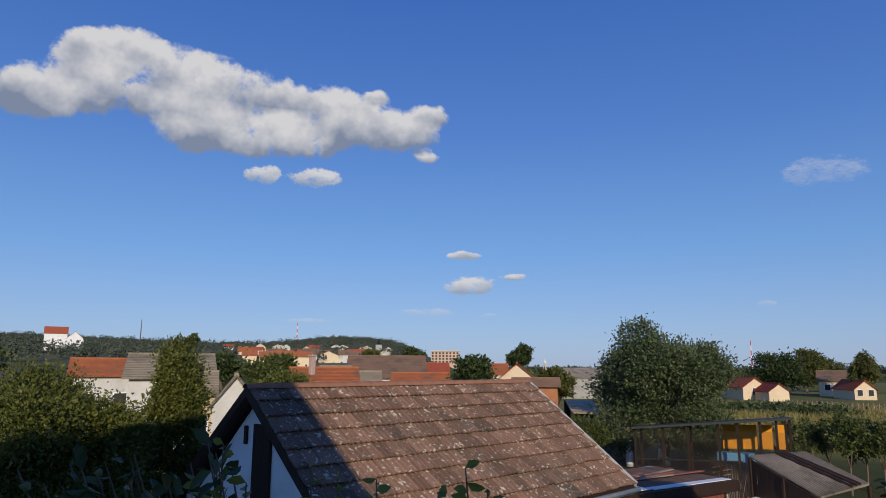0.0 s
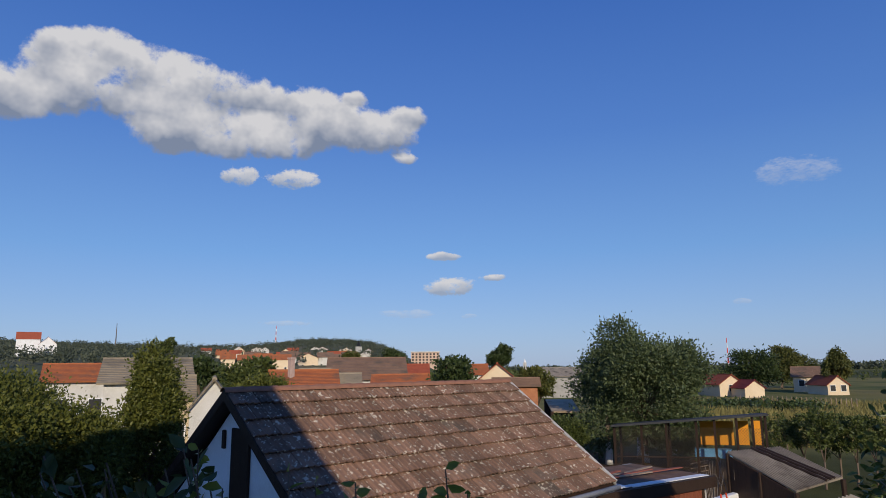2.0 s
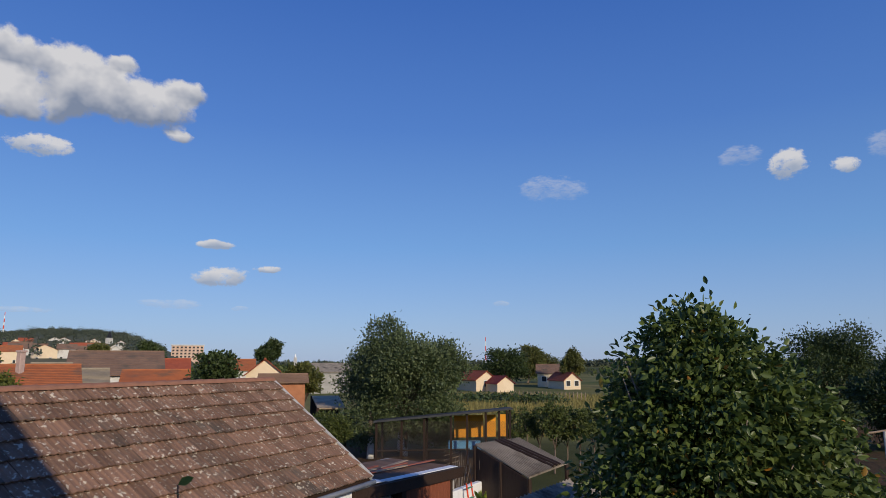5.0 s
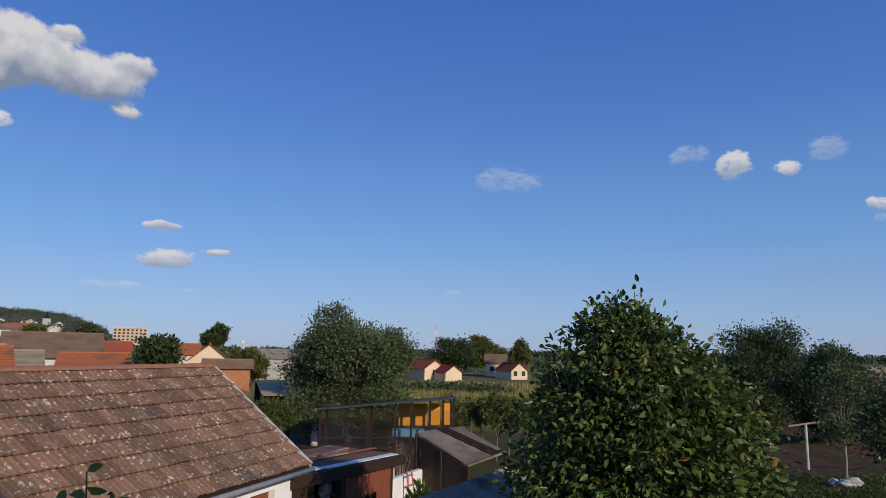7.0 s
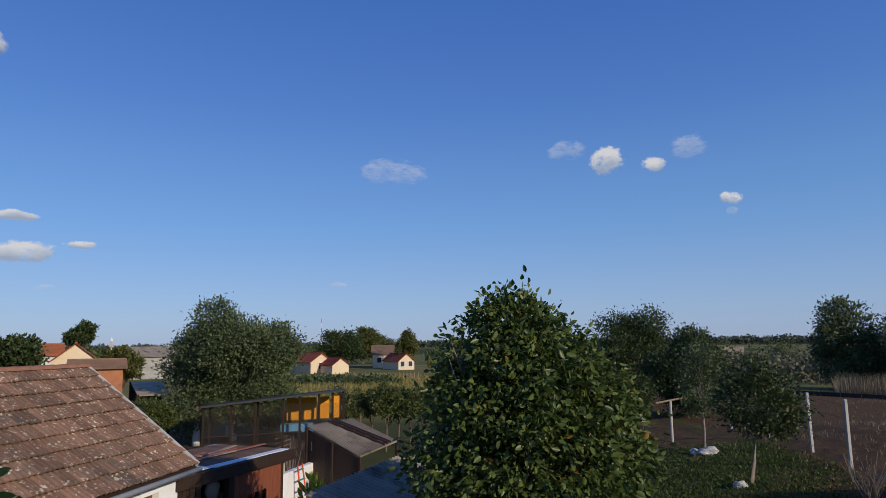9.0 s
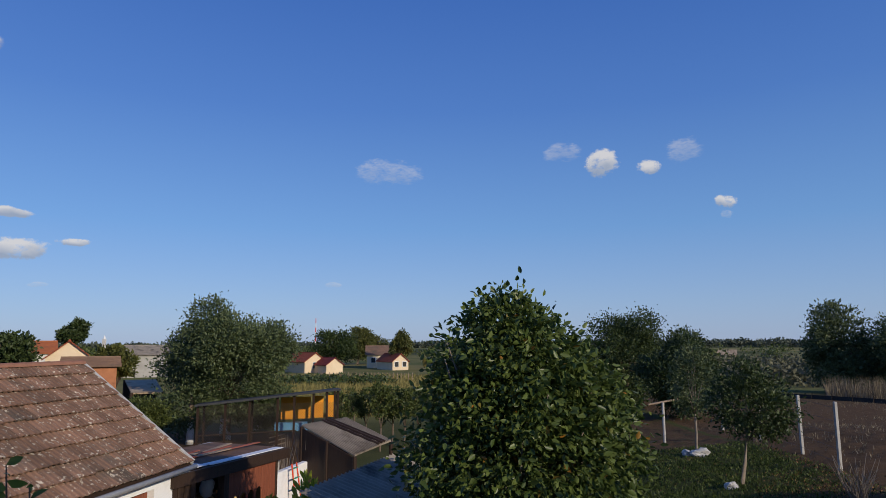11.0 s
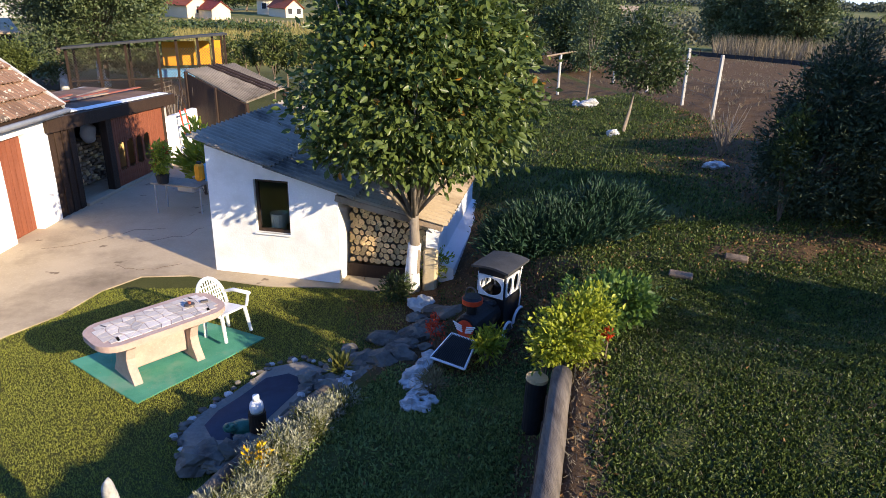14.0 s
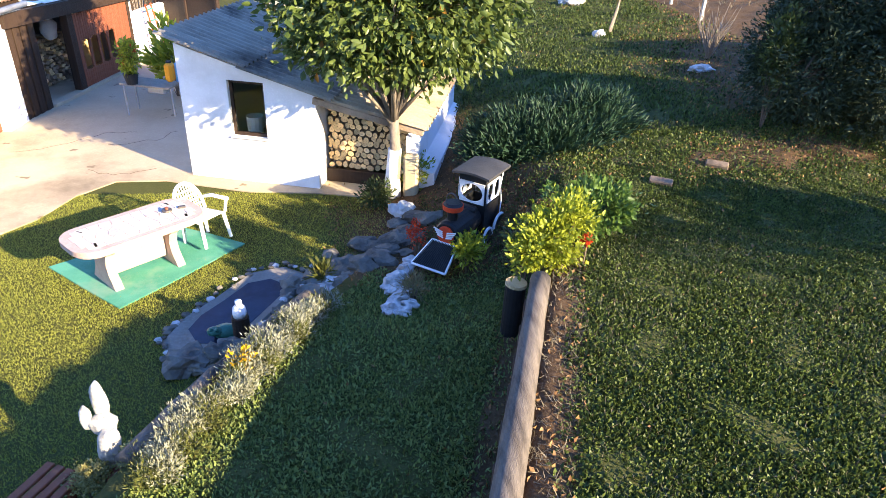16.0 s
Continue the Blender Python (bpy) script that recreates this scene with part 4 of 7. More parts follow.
VILLAGE = [
    # label, bearings, distance, eave el, ridge el, wall, roof, extra
    ("orange tiled cottage behind the garden trees", 67.5, 63.0, 62, -0.6, 0.6, OLDWHITE, ORANGE_ROOF, {}),
    ("old whitewashed house with a lichen-grey roof", 63.6, 57.6, 40, -0.75, 1.0, OLDWHITE, GREY_ROOF, dict(depth=8, windows=0)),
    ("old house gable with patched grey tiles", 57.4, 53.9, 33, -2.9, -0.7, OLDWHITE, GREY_ROOF, dict(depth=9, windows=1, gable=True)),
    ("old stone annex with lichen-grey tiles", 59.2, 57.2, 36, -2.2, -0.5, STONEWALL, GREY_ROOF, dict(depth=6, windows=1)),
    ("low house with a bright orange roof and chimney", 51.3, 46.0, 46, -1.6, -0.1, OLDWHITE, ORANGE_ROOF, dict(chimney=True)),
    ("long house with a brown weathered tile roof", 46.6, 40.2, 74, -0.75, 0.97, OLDWHITE, BROWN_ROOF, dict(depth=9)),
    ("low outbuilding with a grey-brown roof", 48.9, 46.5, 64, -0.85, 0.05, OLDWHITE, GREY_ROOF, dict(windows=1)),
    ("small barn with an old tile roof", 46.8, 44.0, 52, -1.5, -0.42, GREYWALL, GREY_ROOF, dict(windows=1)),
    ("cottage with a bright orange roof", 42.8, 38.3, 56, -1.5, -0.55, OLDWHITE, ORANGE_ROOF, {}),
    ("cottage with a red tile roof", 40.2, 38.2, 88, -0.6, 0.36, OLDWHITE, RED_ROOF, {}),
    ("house with a cream plastered gable", 33.8, 30.8, 72, -0.85, 0.36, CREAM, RED_ROOF, dict(gable=True, windows=1)),
    ("orange roofed house behind the cream gable", 35.5, 33.2, 90, -0.5, 0.3, OLDWHITE, ORANGE_ROOF, {}),
    ("low brick outbuilding with a flat tile roof", 32.6, 29.0, 55, -1.5, -0.95, BRICK, BROWN_ROOF, dict(windows=1, depth=5)),
    ("grey metal-roofed warehouse at the village edge", 28.7, 25.3, 120, -0.75, -0.05, GREYWALL, SLATE, dict(depth=14, windows=0)),
    ("cream house with a red roof beside the vineyard", 14.6, 12.6, 125, -1.4, -0.72, CREAM, RED_ROOF, dict(gable=True, windows=1, turn=30, depth=8)),
    ("small house with a maroon roof and pale gable", 12.8, 11.2, 122, -1.7, -1.15, CREAM, MAROON_ROOF, dict(gable=True, windows=0, turn=30, depth=8)),
    ("cream house with a brown roof", 9.4, 7.2, 150, -0.85, -0.17, CREAM, BROWN_ROOF, dict(windows=2)),
    ("house with a red roof and white gable windows", 7.2, 5.7, 135, -1.45, -0.85, CREAM, RED_ROOF, dict(gable=True, windows=2, turn=25, depth=8)),
    ("long cream farm building out on the plain", -19.6, -20.9, 150, -0.95, -0.6, CREAM, OLDSHEET, dict(windows=0, depth=8)),
    ("red roofed house in the village", 37.0, 36.0, 100, -0.6, 0.1, OLDWHITE, RED_ROOF, dict(windows=1)),
    ("tiled house at the village edge", 53.2, 51.6, 70, -0.5, 0.5, OLDWHITE, BROWN_ROOF, dict(windows=1)),
]
for lab, a0, a1, d, e0, e1, wm, rm, kw in VILLAGE:
    cottage(lab, a0, a1, d, el(0, e0, d), el(0, e1, d), wm, rm, **kw)
# small houses up the hillside
hill_roofs = [ORANGE_ROOF, RED_ROOF, BROWN_ROOF]
for i in range(46):
    az_ = rng.uniform(42.5, 57.5)
    d = rng.uniform(300, 620)
    e0 = 0.85 + (d - 300) / 320 * 0.9 + rng.uniform(-0.1, 0.1)
    wdt = math.degrees(rng.uniform(6, 10) / d)
    cottage("small tiled house on the hillside", az_ + wdt / 2, az_ - wdt / 2, d, el(0, e0, d) + 0.1, el(0, e0, d) + 2.3, OLDWHITE if i % 3 else CREAM, hill_roofs[i % 3], gable=bool(i % 2), base=el(0, e0, d) - 9, windows=2, name="hillside_house")
for a0, a1, e0, e1 in ((69.6, 68.1, 2.45, 2.95), (68.2, 67.0, 2.05, 2.6)):
    cottage("white villa with a red roof on the hill", a0, a1, 480, el(0, e0, 480), el(0, e1, 480), WHITE, RED_ROOF, depth=10, base=4, windows=3, gable=a0 < 69)
# apartment block
apt = thing("apartment_block", "pale brick apartment block beyond the village", "building")
A, B = far(39.6, 620), far(37.2, 620)
u = (B - A).normalized()
zt, zb = el(0, 1.35, 620), 4
bm_ = Matrix(((u.x, -u.y, 0), (u.y, u.x, 0), (0, 0, 1)))
put("wall", Geo().box((A + B) / 2 + Vector((0, 0, (zt + zb) / 2)), ((B - A).length, 14, zt - zb), bm_), mat("block_wall", (0.5, 0.34, 0.25), (0.6, 0.44, 0.34), 0.2), apt)
put("roof", Geo().box((A + B) / 2 + Vector((0, 0, zt + 0.4)), ((B - A).length + 1, 15, 0.8), bm_), OLDWHITE, apt)
for r in range(4):
    for c in range(8):
        p = A + u * ((c + 0.5) * (B - A).length / 8) + Vector((0, 0, zt - 1.6 - r * 2.6))
        nrm = Vector((u.y, -u.x, 0))
        nrm = nrm if nrm.dot(A) < 0 else -nrm
        put("window", Geo().box(p + nrm * 7.05, (1.7, 0.2, 1.5), bm_), POTBLACK, apt)
# masts and the church
for lab, a_, d, e0, e1, nm in (("thin lattice mast on the ridge", 63.1, 900, 2.0, 3.69, "radio_mast"), ("red and white lattice mast on the ridge", 51.0, 900, 2.2, 3.65, "radio_mast"), ("white transmitter mast behind the trees", 13.75, 700, -0.2, 2.16, "radio_mast")):
    m_ = thing(nm, lab, "mast")
    p0, p1 = far(a_, d, el(0, e0, d)), far(a_, d, el(0, e1, d))
    for k in range(6):
        put("section", Geo().tube([p0.lerp(p1, k / 6), p0.lerp(p1, (k + 1) / 6)], [0.8 - 0.08 * k, 0.72 - 0.08 * k], 6), (REDPAINT if k % 2 else WHITEPAINT) if a_ < 60 else STEEL, m_)
for a_, d, e0, e1, rr in ((44.1, 560, 1.3, 2.5, 2.0), (29.9, 700, 0.1, 0.75, 1.4)):
    ch = thing("church", "church tower with a dark pointed spire", "church")
    zt = el(0, e0 + (e1 - e0) * 0.5, d)
    p = far(a_, d)
    put("tower", Geo().box((p.x, p.y, zt / 2), (rr * 1.8, rr * 1.8, zt)), OLDWHITE, ch)
    put("spire", Geo().tube([(p.x, p.y, zt), (p.x, p.y, zt + (el(0, e1, d) - zt) * 0.4), (p.x, p.y, el(0, e1, d))], [rr, rr * 0.6, 0.05], 8), BLACKPAINT if a_ > 40 else WHITEPAINT, ch)

# hill and far woods
hm = []
azs = np.linspace(96, -60, 160)
prof = lambda a: 2.0 + 0.55 * np.exp(-((a - 47.0) / 4.2) ** 2) + 0.35 * np.exp(-((a - 72) / 7) ** 2) - 0.0 * a
hz = np.array([(prof(a) if a > 43 else max(0.0, 2.3 - (43 - a) * 0.42)) for a in azs])
vs, fs = [], []
for d, k in ((220, 0.0), (420, 0.42), (700, 0.75), (980, 0.93), (1300, 0.97)):
    for a, h in zip(azs, hz):
        w = 1.0 + 0.05 * math.sin(a * 1.7) + 0.03 * math.sin(a * 4.1 + d)
        z = max(-1.0, (5.3 + d * math.tan(radians(h * k * w))) if h * k > 0.02 else -1.0)
        vs.append(far(a, d, z))
n = len(azs)
for r in range(4):
    for i in range(n - 1):
        fs.append((r * n + i, r * n + i + 1, (r + 1) * n + i + 1, (r + 1) * n + i))
HILL = mat("hill_scrub", (0.06, 0.075, 0.035), (0.12, 0.12, 0.06), 0.02, 1.0, 0.0, 0.3, third=(0.2, 0.17, 0.1))
tagged(put("ground_hill", Geo().add(vs, fs), HILL, smooth=True), "scrubby hillside above the village", "hill", kind="structure")
# woods on the hill: many clumps
cs = []
for i in range(3600):
    a = rng.uniform(40, 78)
    k = rng.uniform(0, 1) ** 0.6
    h = float(np.interp(-a, -azs, hz))
    dense = 1.0 if (a < 52 and k > 0.72) or a > 59 else 0.28
    if rng.random() > dense:
        continue
    d = 300 + 680 * k
    kk = np.interp(d, [220, 420, 700, 980], [0, 0.42, 0.75, 0.93])
    z = 5.3 + d * math.tan(radians(h * kk))
    cs.append((far(a, d, z), rng.uniform(1.4, 2.6) if rng.random() < 0.8 else rng.uniform(2.8, 4.2)))
def ball(n):
    """Places inside a ball, thicker towards its skin."""
    return unit(rng.normal(size=(n, 3))) * rng.uniform(0.45, 1.0, (n, 1))


pts = np.concatenate([np.array(c) + ball(44) * np.array([s, s, s]) * 1.25 + [0, 0, s * 0.9] for c, s in cs])
w_ = leaves("woods", pts, 1.2, 1.1, L_HAZED, None, shape=4)
tagged(w_, "dark woods and scrub over the hillside", "trees", kind="stuff")
# level line of forest on the plain
fp = []
for i in range(1500):
    a = rng.uniform(-75, 40)
    d = rng.uniform(780, 880)
    r_ = rng.uniform(2.6, 4.4)
    hh = (8.6 if a < 5 else 6.6) + 0.8 * math.sin(a * 2.3) + rng.normal(0, 0.5)
    fp.append(np.array(far(a, d, 0)) + ball(26) * [r_ * 2.2, r_ * 2.2, hh / 2] + [0, 0, hh / 2])
w_ = leaves("far_forest", np.concatenate(fp), 2.6, 2.2, L_HAZED, None, shape=4)
tagged(w_, "level line of dark forest on the plain", "trees", kind="stuff")
# scattered shrubs and trees of the village
pp = []
for i in range(420):
    a = rng.uniform(4, 70) if i % 4 else rng.uniform(-60, 4)
    d = rng.uniform(90, 330)
    if (3 < a < 16.5 and d < 180) or (24 < a < 30 and d < 130):
        continue
    z0 = -0.5
    s = rng.uniform(1.2, 2.6)
    hh = min(s * 1.1, max(0.5, (5.3 - 0.004 * d) * 0.6))
    pp.append(np.array(far(a, d, hh)) + ball(110) * [s * 1.5, s * 1.5, hh])
w_ = leaves("village_greenery", np.concatenate(pp), 0.6, 0.5, L_MID, None, shape=4)
tagged(w_, "garden trees and shrubs between the village houses", "trees", kind="stuff")


def crown_at(a, d, e_top, e_bot, half, lumps=10, vase=False):
    """Ellipsoids that fill a crown seen at that bearing."""
    zt, zb = el(0, e_top, d), el(0, e_bot, d)
    c = far(a, d)
    hw = d * math.tan(radians(half))
    if vase:
        h = zt - zb
        out = [(c.x, c.y, zb + h * 0.3, hw * 0.4, hw * 0.4, h * 0.32)]
        for i in range(lumps):
            an, f = rng.uniform(0, 6.28), rng.uniform(0.35, 0.9)
            k = hw * (0.35 + 0.55 * f) * rng.uniform(0.6, 1.0)
            out.append((c.x + k * math.cos(an), c.y + k * math.sin(an), zb + h * f, hw * 0.33, hw * 0.33, h * rng.uniform(0.1, 0.2)))
        return out
    out = [(c.x, c.y, (zt + zb) / 2, hw * 0.68, hw * 0.68, (zt - zb) / 2 * 0.85)]
    for i in range(lumps):
        an, f = rng.uniform(0, 6.28), rng.uniform(0.16, 0.9)
        k = hw * 0.68 * math.sqrt(max(0.0, 1 - ((f - 0.42) / 0.5) ** 2))
        out.append((c.x + k * math.cos(an), c.y + k * math.sin(an), zb + (zt - zb) * f, hw * rng.uniform(0.28, 0.5), hw * 0.42, (zt - zb) * rng.uniform(0.1, 0.22)))
    return out


def tree_at(label, a, d, e_top, e_bot, half, n, per, leaf, lm, ground=0.0, **kw):
    c = far(a, d, ground)
    es = crown_at(a, d, e_top, e_bot, half, vase=kw.pop("vase", False))
    hw = d * math.tan(radians(half))
    if "wide" in kw:  # a broad-shouldered crown: lumps round its upper part
        lift, at_f = kw.pop("wide")
        zt, zb = el(0, e_top, d), el(0, e_bot, d)
        for k in range(9):
            an = 0.7 * k
            es.append((c.x + 0.62 * hw * math.cos(an), c.y + 0.62 * hw * math.sin(an), zb + (zt - zb) * (at_f + 0.06 * math.sin(2.1 * k)), hw * 0.3, hw * 0.3, lift))
    return tree(label, tuple(c), el(0, e_top, d) - ground - 0.4, es, n, per, kw.pop("size", hw * 0.105), leaf, lm, **kw)


tree_at("large dense garden tree with dull green leaves", 69.2, 17, 0.9, -12, 6.1, 2700, 26, 0.095, L_GARDEN, r=0.16)
tree_at("tall narrow garden tree in full leaf", 59.9, 17, 1.2, -12.5, 2.9, 1300, 26, 0.09, L_GARDEN, r=0.12)
tree_at("leafy shrub between the garden trees", 63.6, 16.5, -2.7, -13, 3.2, 900, 26, 0.09, L_GARDEN, r=0.08)
tree_at("bushy plum shrub before the old barn", 27.2, 37, -4.1, -7.5, 2.0, 500, 24, 0.13, L_MID, r=0.08)
tree_at("olive tree behind the small houses", 8.6, 175, 0.75, -1.4, 1.3, 260, 24, 0.5, L_OLIVE, r=0.35)
tree_at("garden tree behind the house", 75.5, 21, 2.0, -8, 5.0, 330, 26, 0.18, L_MID, r=0.16)
tree_at("yellowish bushy tree among the old roofs", 51.9, 38, -0.3, -4, 2.6, 300, 26, 0.2, L_GARDEN, r=0.15)
tree_at("round tree beside the old houses", 52.8, 50, 0.7, -2.2, 2.3, 160, 26, 0.3, L_MID, r=0.18)
tree_at("tree among the old roofs", 56.6, 60, 0.9, -1.2, 1.6, 100, 24, 0.4, L_DARK, r=0.2)
tree_at("poplar-like tree on the village edge", 59.2, 90, 2.6, -1, 0.6, 80, 22, 0.4, L_MID, r=0.2)
tree_at("round bushy walnut tree behind the roof", 36.2, 52, 1.0, -2.2, 2.0, 170, 26, 0.3, L_DARK, r=0.2)
tree_at("round dark tree on the horizon", 31.9, 150, 1.78, 0.0, 1.15, 260, 24, 0.55, L_DARK, r=0.35)
tree_at("dark tree at the foot of the hill", 41.2, 140, 1.6, 0.0, 1.0, 220, 24, 0.55, L_DARK, r=0.35)
tree_at("olive green tree by the warehouse", 29.2, 60, 0.2, -2.6, 1.4, 130, 24, 0.35, L_OLIVE, r=0.18)
tree_at("light green tree on the horizon", 44.6, 160, 1.5, 0.2, 0.8, 180, 24, 0.5, L_OLIVE, r=0.3)
tree_at("dark trees behind the small houses", 12.3, 160, 1.2, -1.6, 1.9, 320, 24, 0.55, L_DARK, r=0.35)
tree_at("dark trees behind the small houses", 10.2, 170, 1.25, -1.4, 1.5, 280, 24, 0.55, L_OLIVE, r=0.35)
tree_at("willow with hanging olive branches", 6.4, 140, 1.1, -1.3, 0.95, 260, 24, 0.5, L_OLIVE, r=0.35, droop=1.2)
# the broad tree behind the hen run
tree_at("broad bushy fruit tree with a whitewashed trunk", 20.6, 40, 3.4, -7.4, 5.5, 2600, 24, 0.18, L_BACK, size=0.27, wide=(1.15, 0.68), r=0.13, lime=1.1, limbs=30)
for a, d in ((23.5, 39), (21.0, 42), (18.5, 44)):
    t = thing("walnut_tree", "whitewashed tree trunk behind the wire run", "tree", far(a, d))
    put("trunk", Geo().tube([(0, 0, 0), (0.05, 0, 1.2), (0.0, 0, 2.6)], [0.2, 0.16, 0.12], 10), BARK, t, smooth=True)
    put("limewash", Geo().tube([(0, 0, -0.05), (0.05, 0, 1.2)], [0.215, 0.175], 10), LIME, t, smooth=True)
# trees on the right
tree_at("dark tree beyond the garden", -12.6, 42, 2.8, -6.0, 3.7, 1100, 26, 0.16, L_DARK, ground=0.6, r=0.18)
tree_at("dark bushy tree beyond the garden", -16.8, 36, 1.0, -6.5, 3.3, 1000, 26, 0.15, L_DARK, ground=0.8, r=0.16)
tree_at("tall spreading tree beyond the ploughed plot", -28.4, 62, 3.2, -3.6, 2.5, 620, 26, 0.26, L_BACK, size=0.3, ground=0.3, r=0.3)
tree_at("tall spreading tree beyond the ploughed plot", -32.4, 60, 2.7, -3.6, 2.6, 620, 26, 0.26, L_BACK, size=0.3, ground=0.3, r=0.3)
tree_at("bushy tree by the vegetable plot", -9.0, 40, 0.0, -5.5, 2.0, 200, 24, 0.22, L_MID, ground=0.5, r=0.12)
# hedge band in front of the plain
hp_ = []
for i in range(300):
    a = rng.uniform(-48, -17)
    d = rng.uniform(75, 130)
    hp_.append(np.array(far(a, d, 0.4)) + ball(90) * [3.2, 3.2, 1.9] + [0, 0, 1.3])
tagged(leaves("scrub", np.concatenate(hp_), 0.5, 0.36, L_SCRUB, None, shape=4), "grey-green scrub in front of the plain", "shrubs", kind="stuff")
# dry reeds and field grass
rp = []
for i in range(6000):
    a, d = rng.uniform(-45, -27), rng.uniform(52, 66)
    q = far(a, d)
    rp.append((q.x, q.y, H(q.x, q.y)))
rp = np.array(rp)
tagged(leaves("reeds", rp, 1.25, 0.05, L_STRAW, None, along=np.tile([0, 0, 1.0], (len(rp), 1)), spread=0.3, shape=3), "dry tan reeds along the field edge", "grass", kind="stuff")
rp = []
for i in range(16000):
    a, d = rng.uniform(3, 17), rng.uniform(50, 105)
    q = far(a, d)
    rp.append((q.x, q.y, 0))
rp = np.array(rp)
tagged(leaves("field_grass", rp, 0.75, 0.14, L_FIELD, None, along=np.tile([0, 0, 1.0], (len(rp), 1)), spread=0.5, shape=3), "dry yellow meadow grass", "grass", kind="stuff")
# low dark windbreak along the far side of the plot
nb = thing("windbreak", "long low black net windbreak across the plot", "fence")
for k in range(12):
    p0, p1 = far(-23.5 - 1.3 * k, 52 - 0.7 * k), far(-24.75 - 1.3 * k, 51.3 - 0.7 * k)
    z0, z1 = H(p0.x, p0.y), H(p1.x, p1.y)
    put("net", Geo().add([(q.x, q.y + o, z + h) for o in (0, 0.05) for q, z, h in ((p0, z0, 0), (p1, z1, 0), (p1, z1, 0.26), (p0, z0, 0.26))], [(0, 1, 2, 3), (7, 6, 5, 4), (0, 4, 5, 1), (2, 6, 7, 3)]), POTBLACK, nb)
    put("stake", Geo().tube([(p0.x, p0.y, z0 - 0.1), (p0.x, p0.y, z0 + 0.4)], 0.025, 6), DARKWOOD, nb)
# vineyard posts below the small houses
vy = thing("vineyard_fence", "row of pale vineyard posts with wires", "fence")
for i in range(26):
    p = far(13.5 - 0.32 * i, 98 - 0.25 * i)
    put("post", Geo().tube([(p.x, p.y, -0.1), (p.x, p.y, 1.35)], 0.05, 6), LOGWOOD, vy)
vp = np.concatenate([np.array(far(rng.uniform(8, 17), rng.uniform(84, 96), 0.45)) + rng.normal(size=(40, 3)) * [1.0, 1.0, 0.3] for i in range(90)])
tagged(leaves("vines", vp, 0.4, 0.35, L_DARK, None, shape=4), "rows of green vines in the field", "vines", kind="stuff")
for a, d, tp in ((9.3, 36, -3.2), (8.2, 34, -3.5), (7.2, 36, -3.4), (10.4, 44, -3.6), (6.2, 35, -3.7), (5.0, 36, -3.6), (11.6, 46, -3.4)):
    tree_at("young orchard tree in rows", a, d, tp, -6.3, 1.35, 70, 24, 0.16, L_MID, r=0.05, limbs=6, group="orchard trees", name="young_tree")

# ---- clouds: far backdrop ----


def cloud_mat(name, seed, soft, grey, scale=0.0055, most=0.97, flat=1.0):
    m = bpy.data.materials.new(name)
    m.use_nodes = True
    nt = m.node_tree
    nt.nodes.remove(nt.nodes["Principled BSDF"])
    out = nt.nodes["Material Output"]
    co = nt.nodes.new("ShaderNodeTexCoord")
    mp = nt.nodes.new("ShaderNodeMapping")
    mp.inputs["Location"].default_value = (seed * 7.3, seed * 3.1, seed)
    mp.inputs["Scale"].default_value = (1, 1, flat)
    nt.links.new(co.outputs["Object"], mp.inputs[0])
    puff = nt.nodes.new("ShaderNodeAttribute")
    puff.attribute_name = "puff"

    def noisy(sc, det, rough_=0.6):
        n = nt.nodes.new("ShaderNodeTexNoise")
        n.inputs["Scale"].default_value, n.inputs["Detail"].default_value, n.inputs["Roughness"].default_value = sc, det, rough_
        nt.links.new(mp.outputs[0], n.inputs["Vector"])
        return n.outputs[0]

    def calc(op, a, b):
        x = nt.nodes.new("ShaderNodeMath")
        x.operation = op
        for i, v in enumerate((a, b)):
            if isinstance(v, (int, float)):
                x.inputs[i].default_value = v
            else:
                nt.links.new(v, x.inputs[i])
        return x.outputs[0]

    big, fine = noisy(scale, 8), noisy(scale * 3.6, 6)
    dens = calc("ADD", puff.outputs["Fac"], calc("MULTIPLY", calc("SUBTRACT", big, 0.5), 2.4))
    dens = calc("ADD", dens, calc("MULTIPLY", calc("SUBTRACT", fine, 0.5), 0.9))
    al = nt.nodes.new("ShaderNodeMapRange")
    al.interpolation_type = "SMOOTHSTEP"
    al.inputs[1].default_value, al.inputs[2].default_value = 0.28, 0.28 + soft
    nt.links.new(dens, al.inputs[0])
    # white tops and grey undersides are painted by rise; the sheet itself glows
    shade = nt.nodes.new("ShaderNodeAttribute")
    shade.attribute_name = "rise"
    lit = calc("ADD", shade.outputs["Fac"], calc("MULTIPLY", calc("SUBTRACT", noisy(0.006, 3), 0.5), 0.9))
    cr = nt.nodes.new("ShaderNodeValToRGB")
    cr.color_ramp.elements[0].color, cr.color_ramp.elements[1].color = (*grey, 1), (0.77, 0.76, 0.77, 1)
    cr.color_ramp.elements[0].position, cr.color_ramp.elements[1].position = 0.2, 0.68
    nt.links.new(lit, cr.inputs[0])
    em, tr, mx = nt.nodes.new("ShaderNodeEmission"), nt.nodes.new("ShaderNodeBsdfTransparent"), nt.nodes.new("ShaderNodeMixShader")
    nt.links.new(cr.outputs[0], em.inputs[0])
    em.inputs[1].default_value = 0.85
    nt.links.new(calc("MULTIPLY", al.outputs[0], most), mx.inputs[0])
    nt.links.new(tr.outputs[0], mx.inputs[1])
    nt.links.new(em.outputs[0], mx.inputs[2])
    nt.links.new(mx.outputs[0], out.inputs[0])
    return m


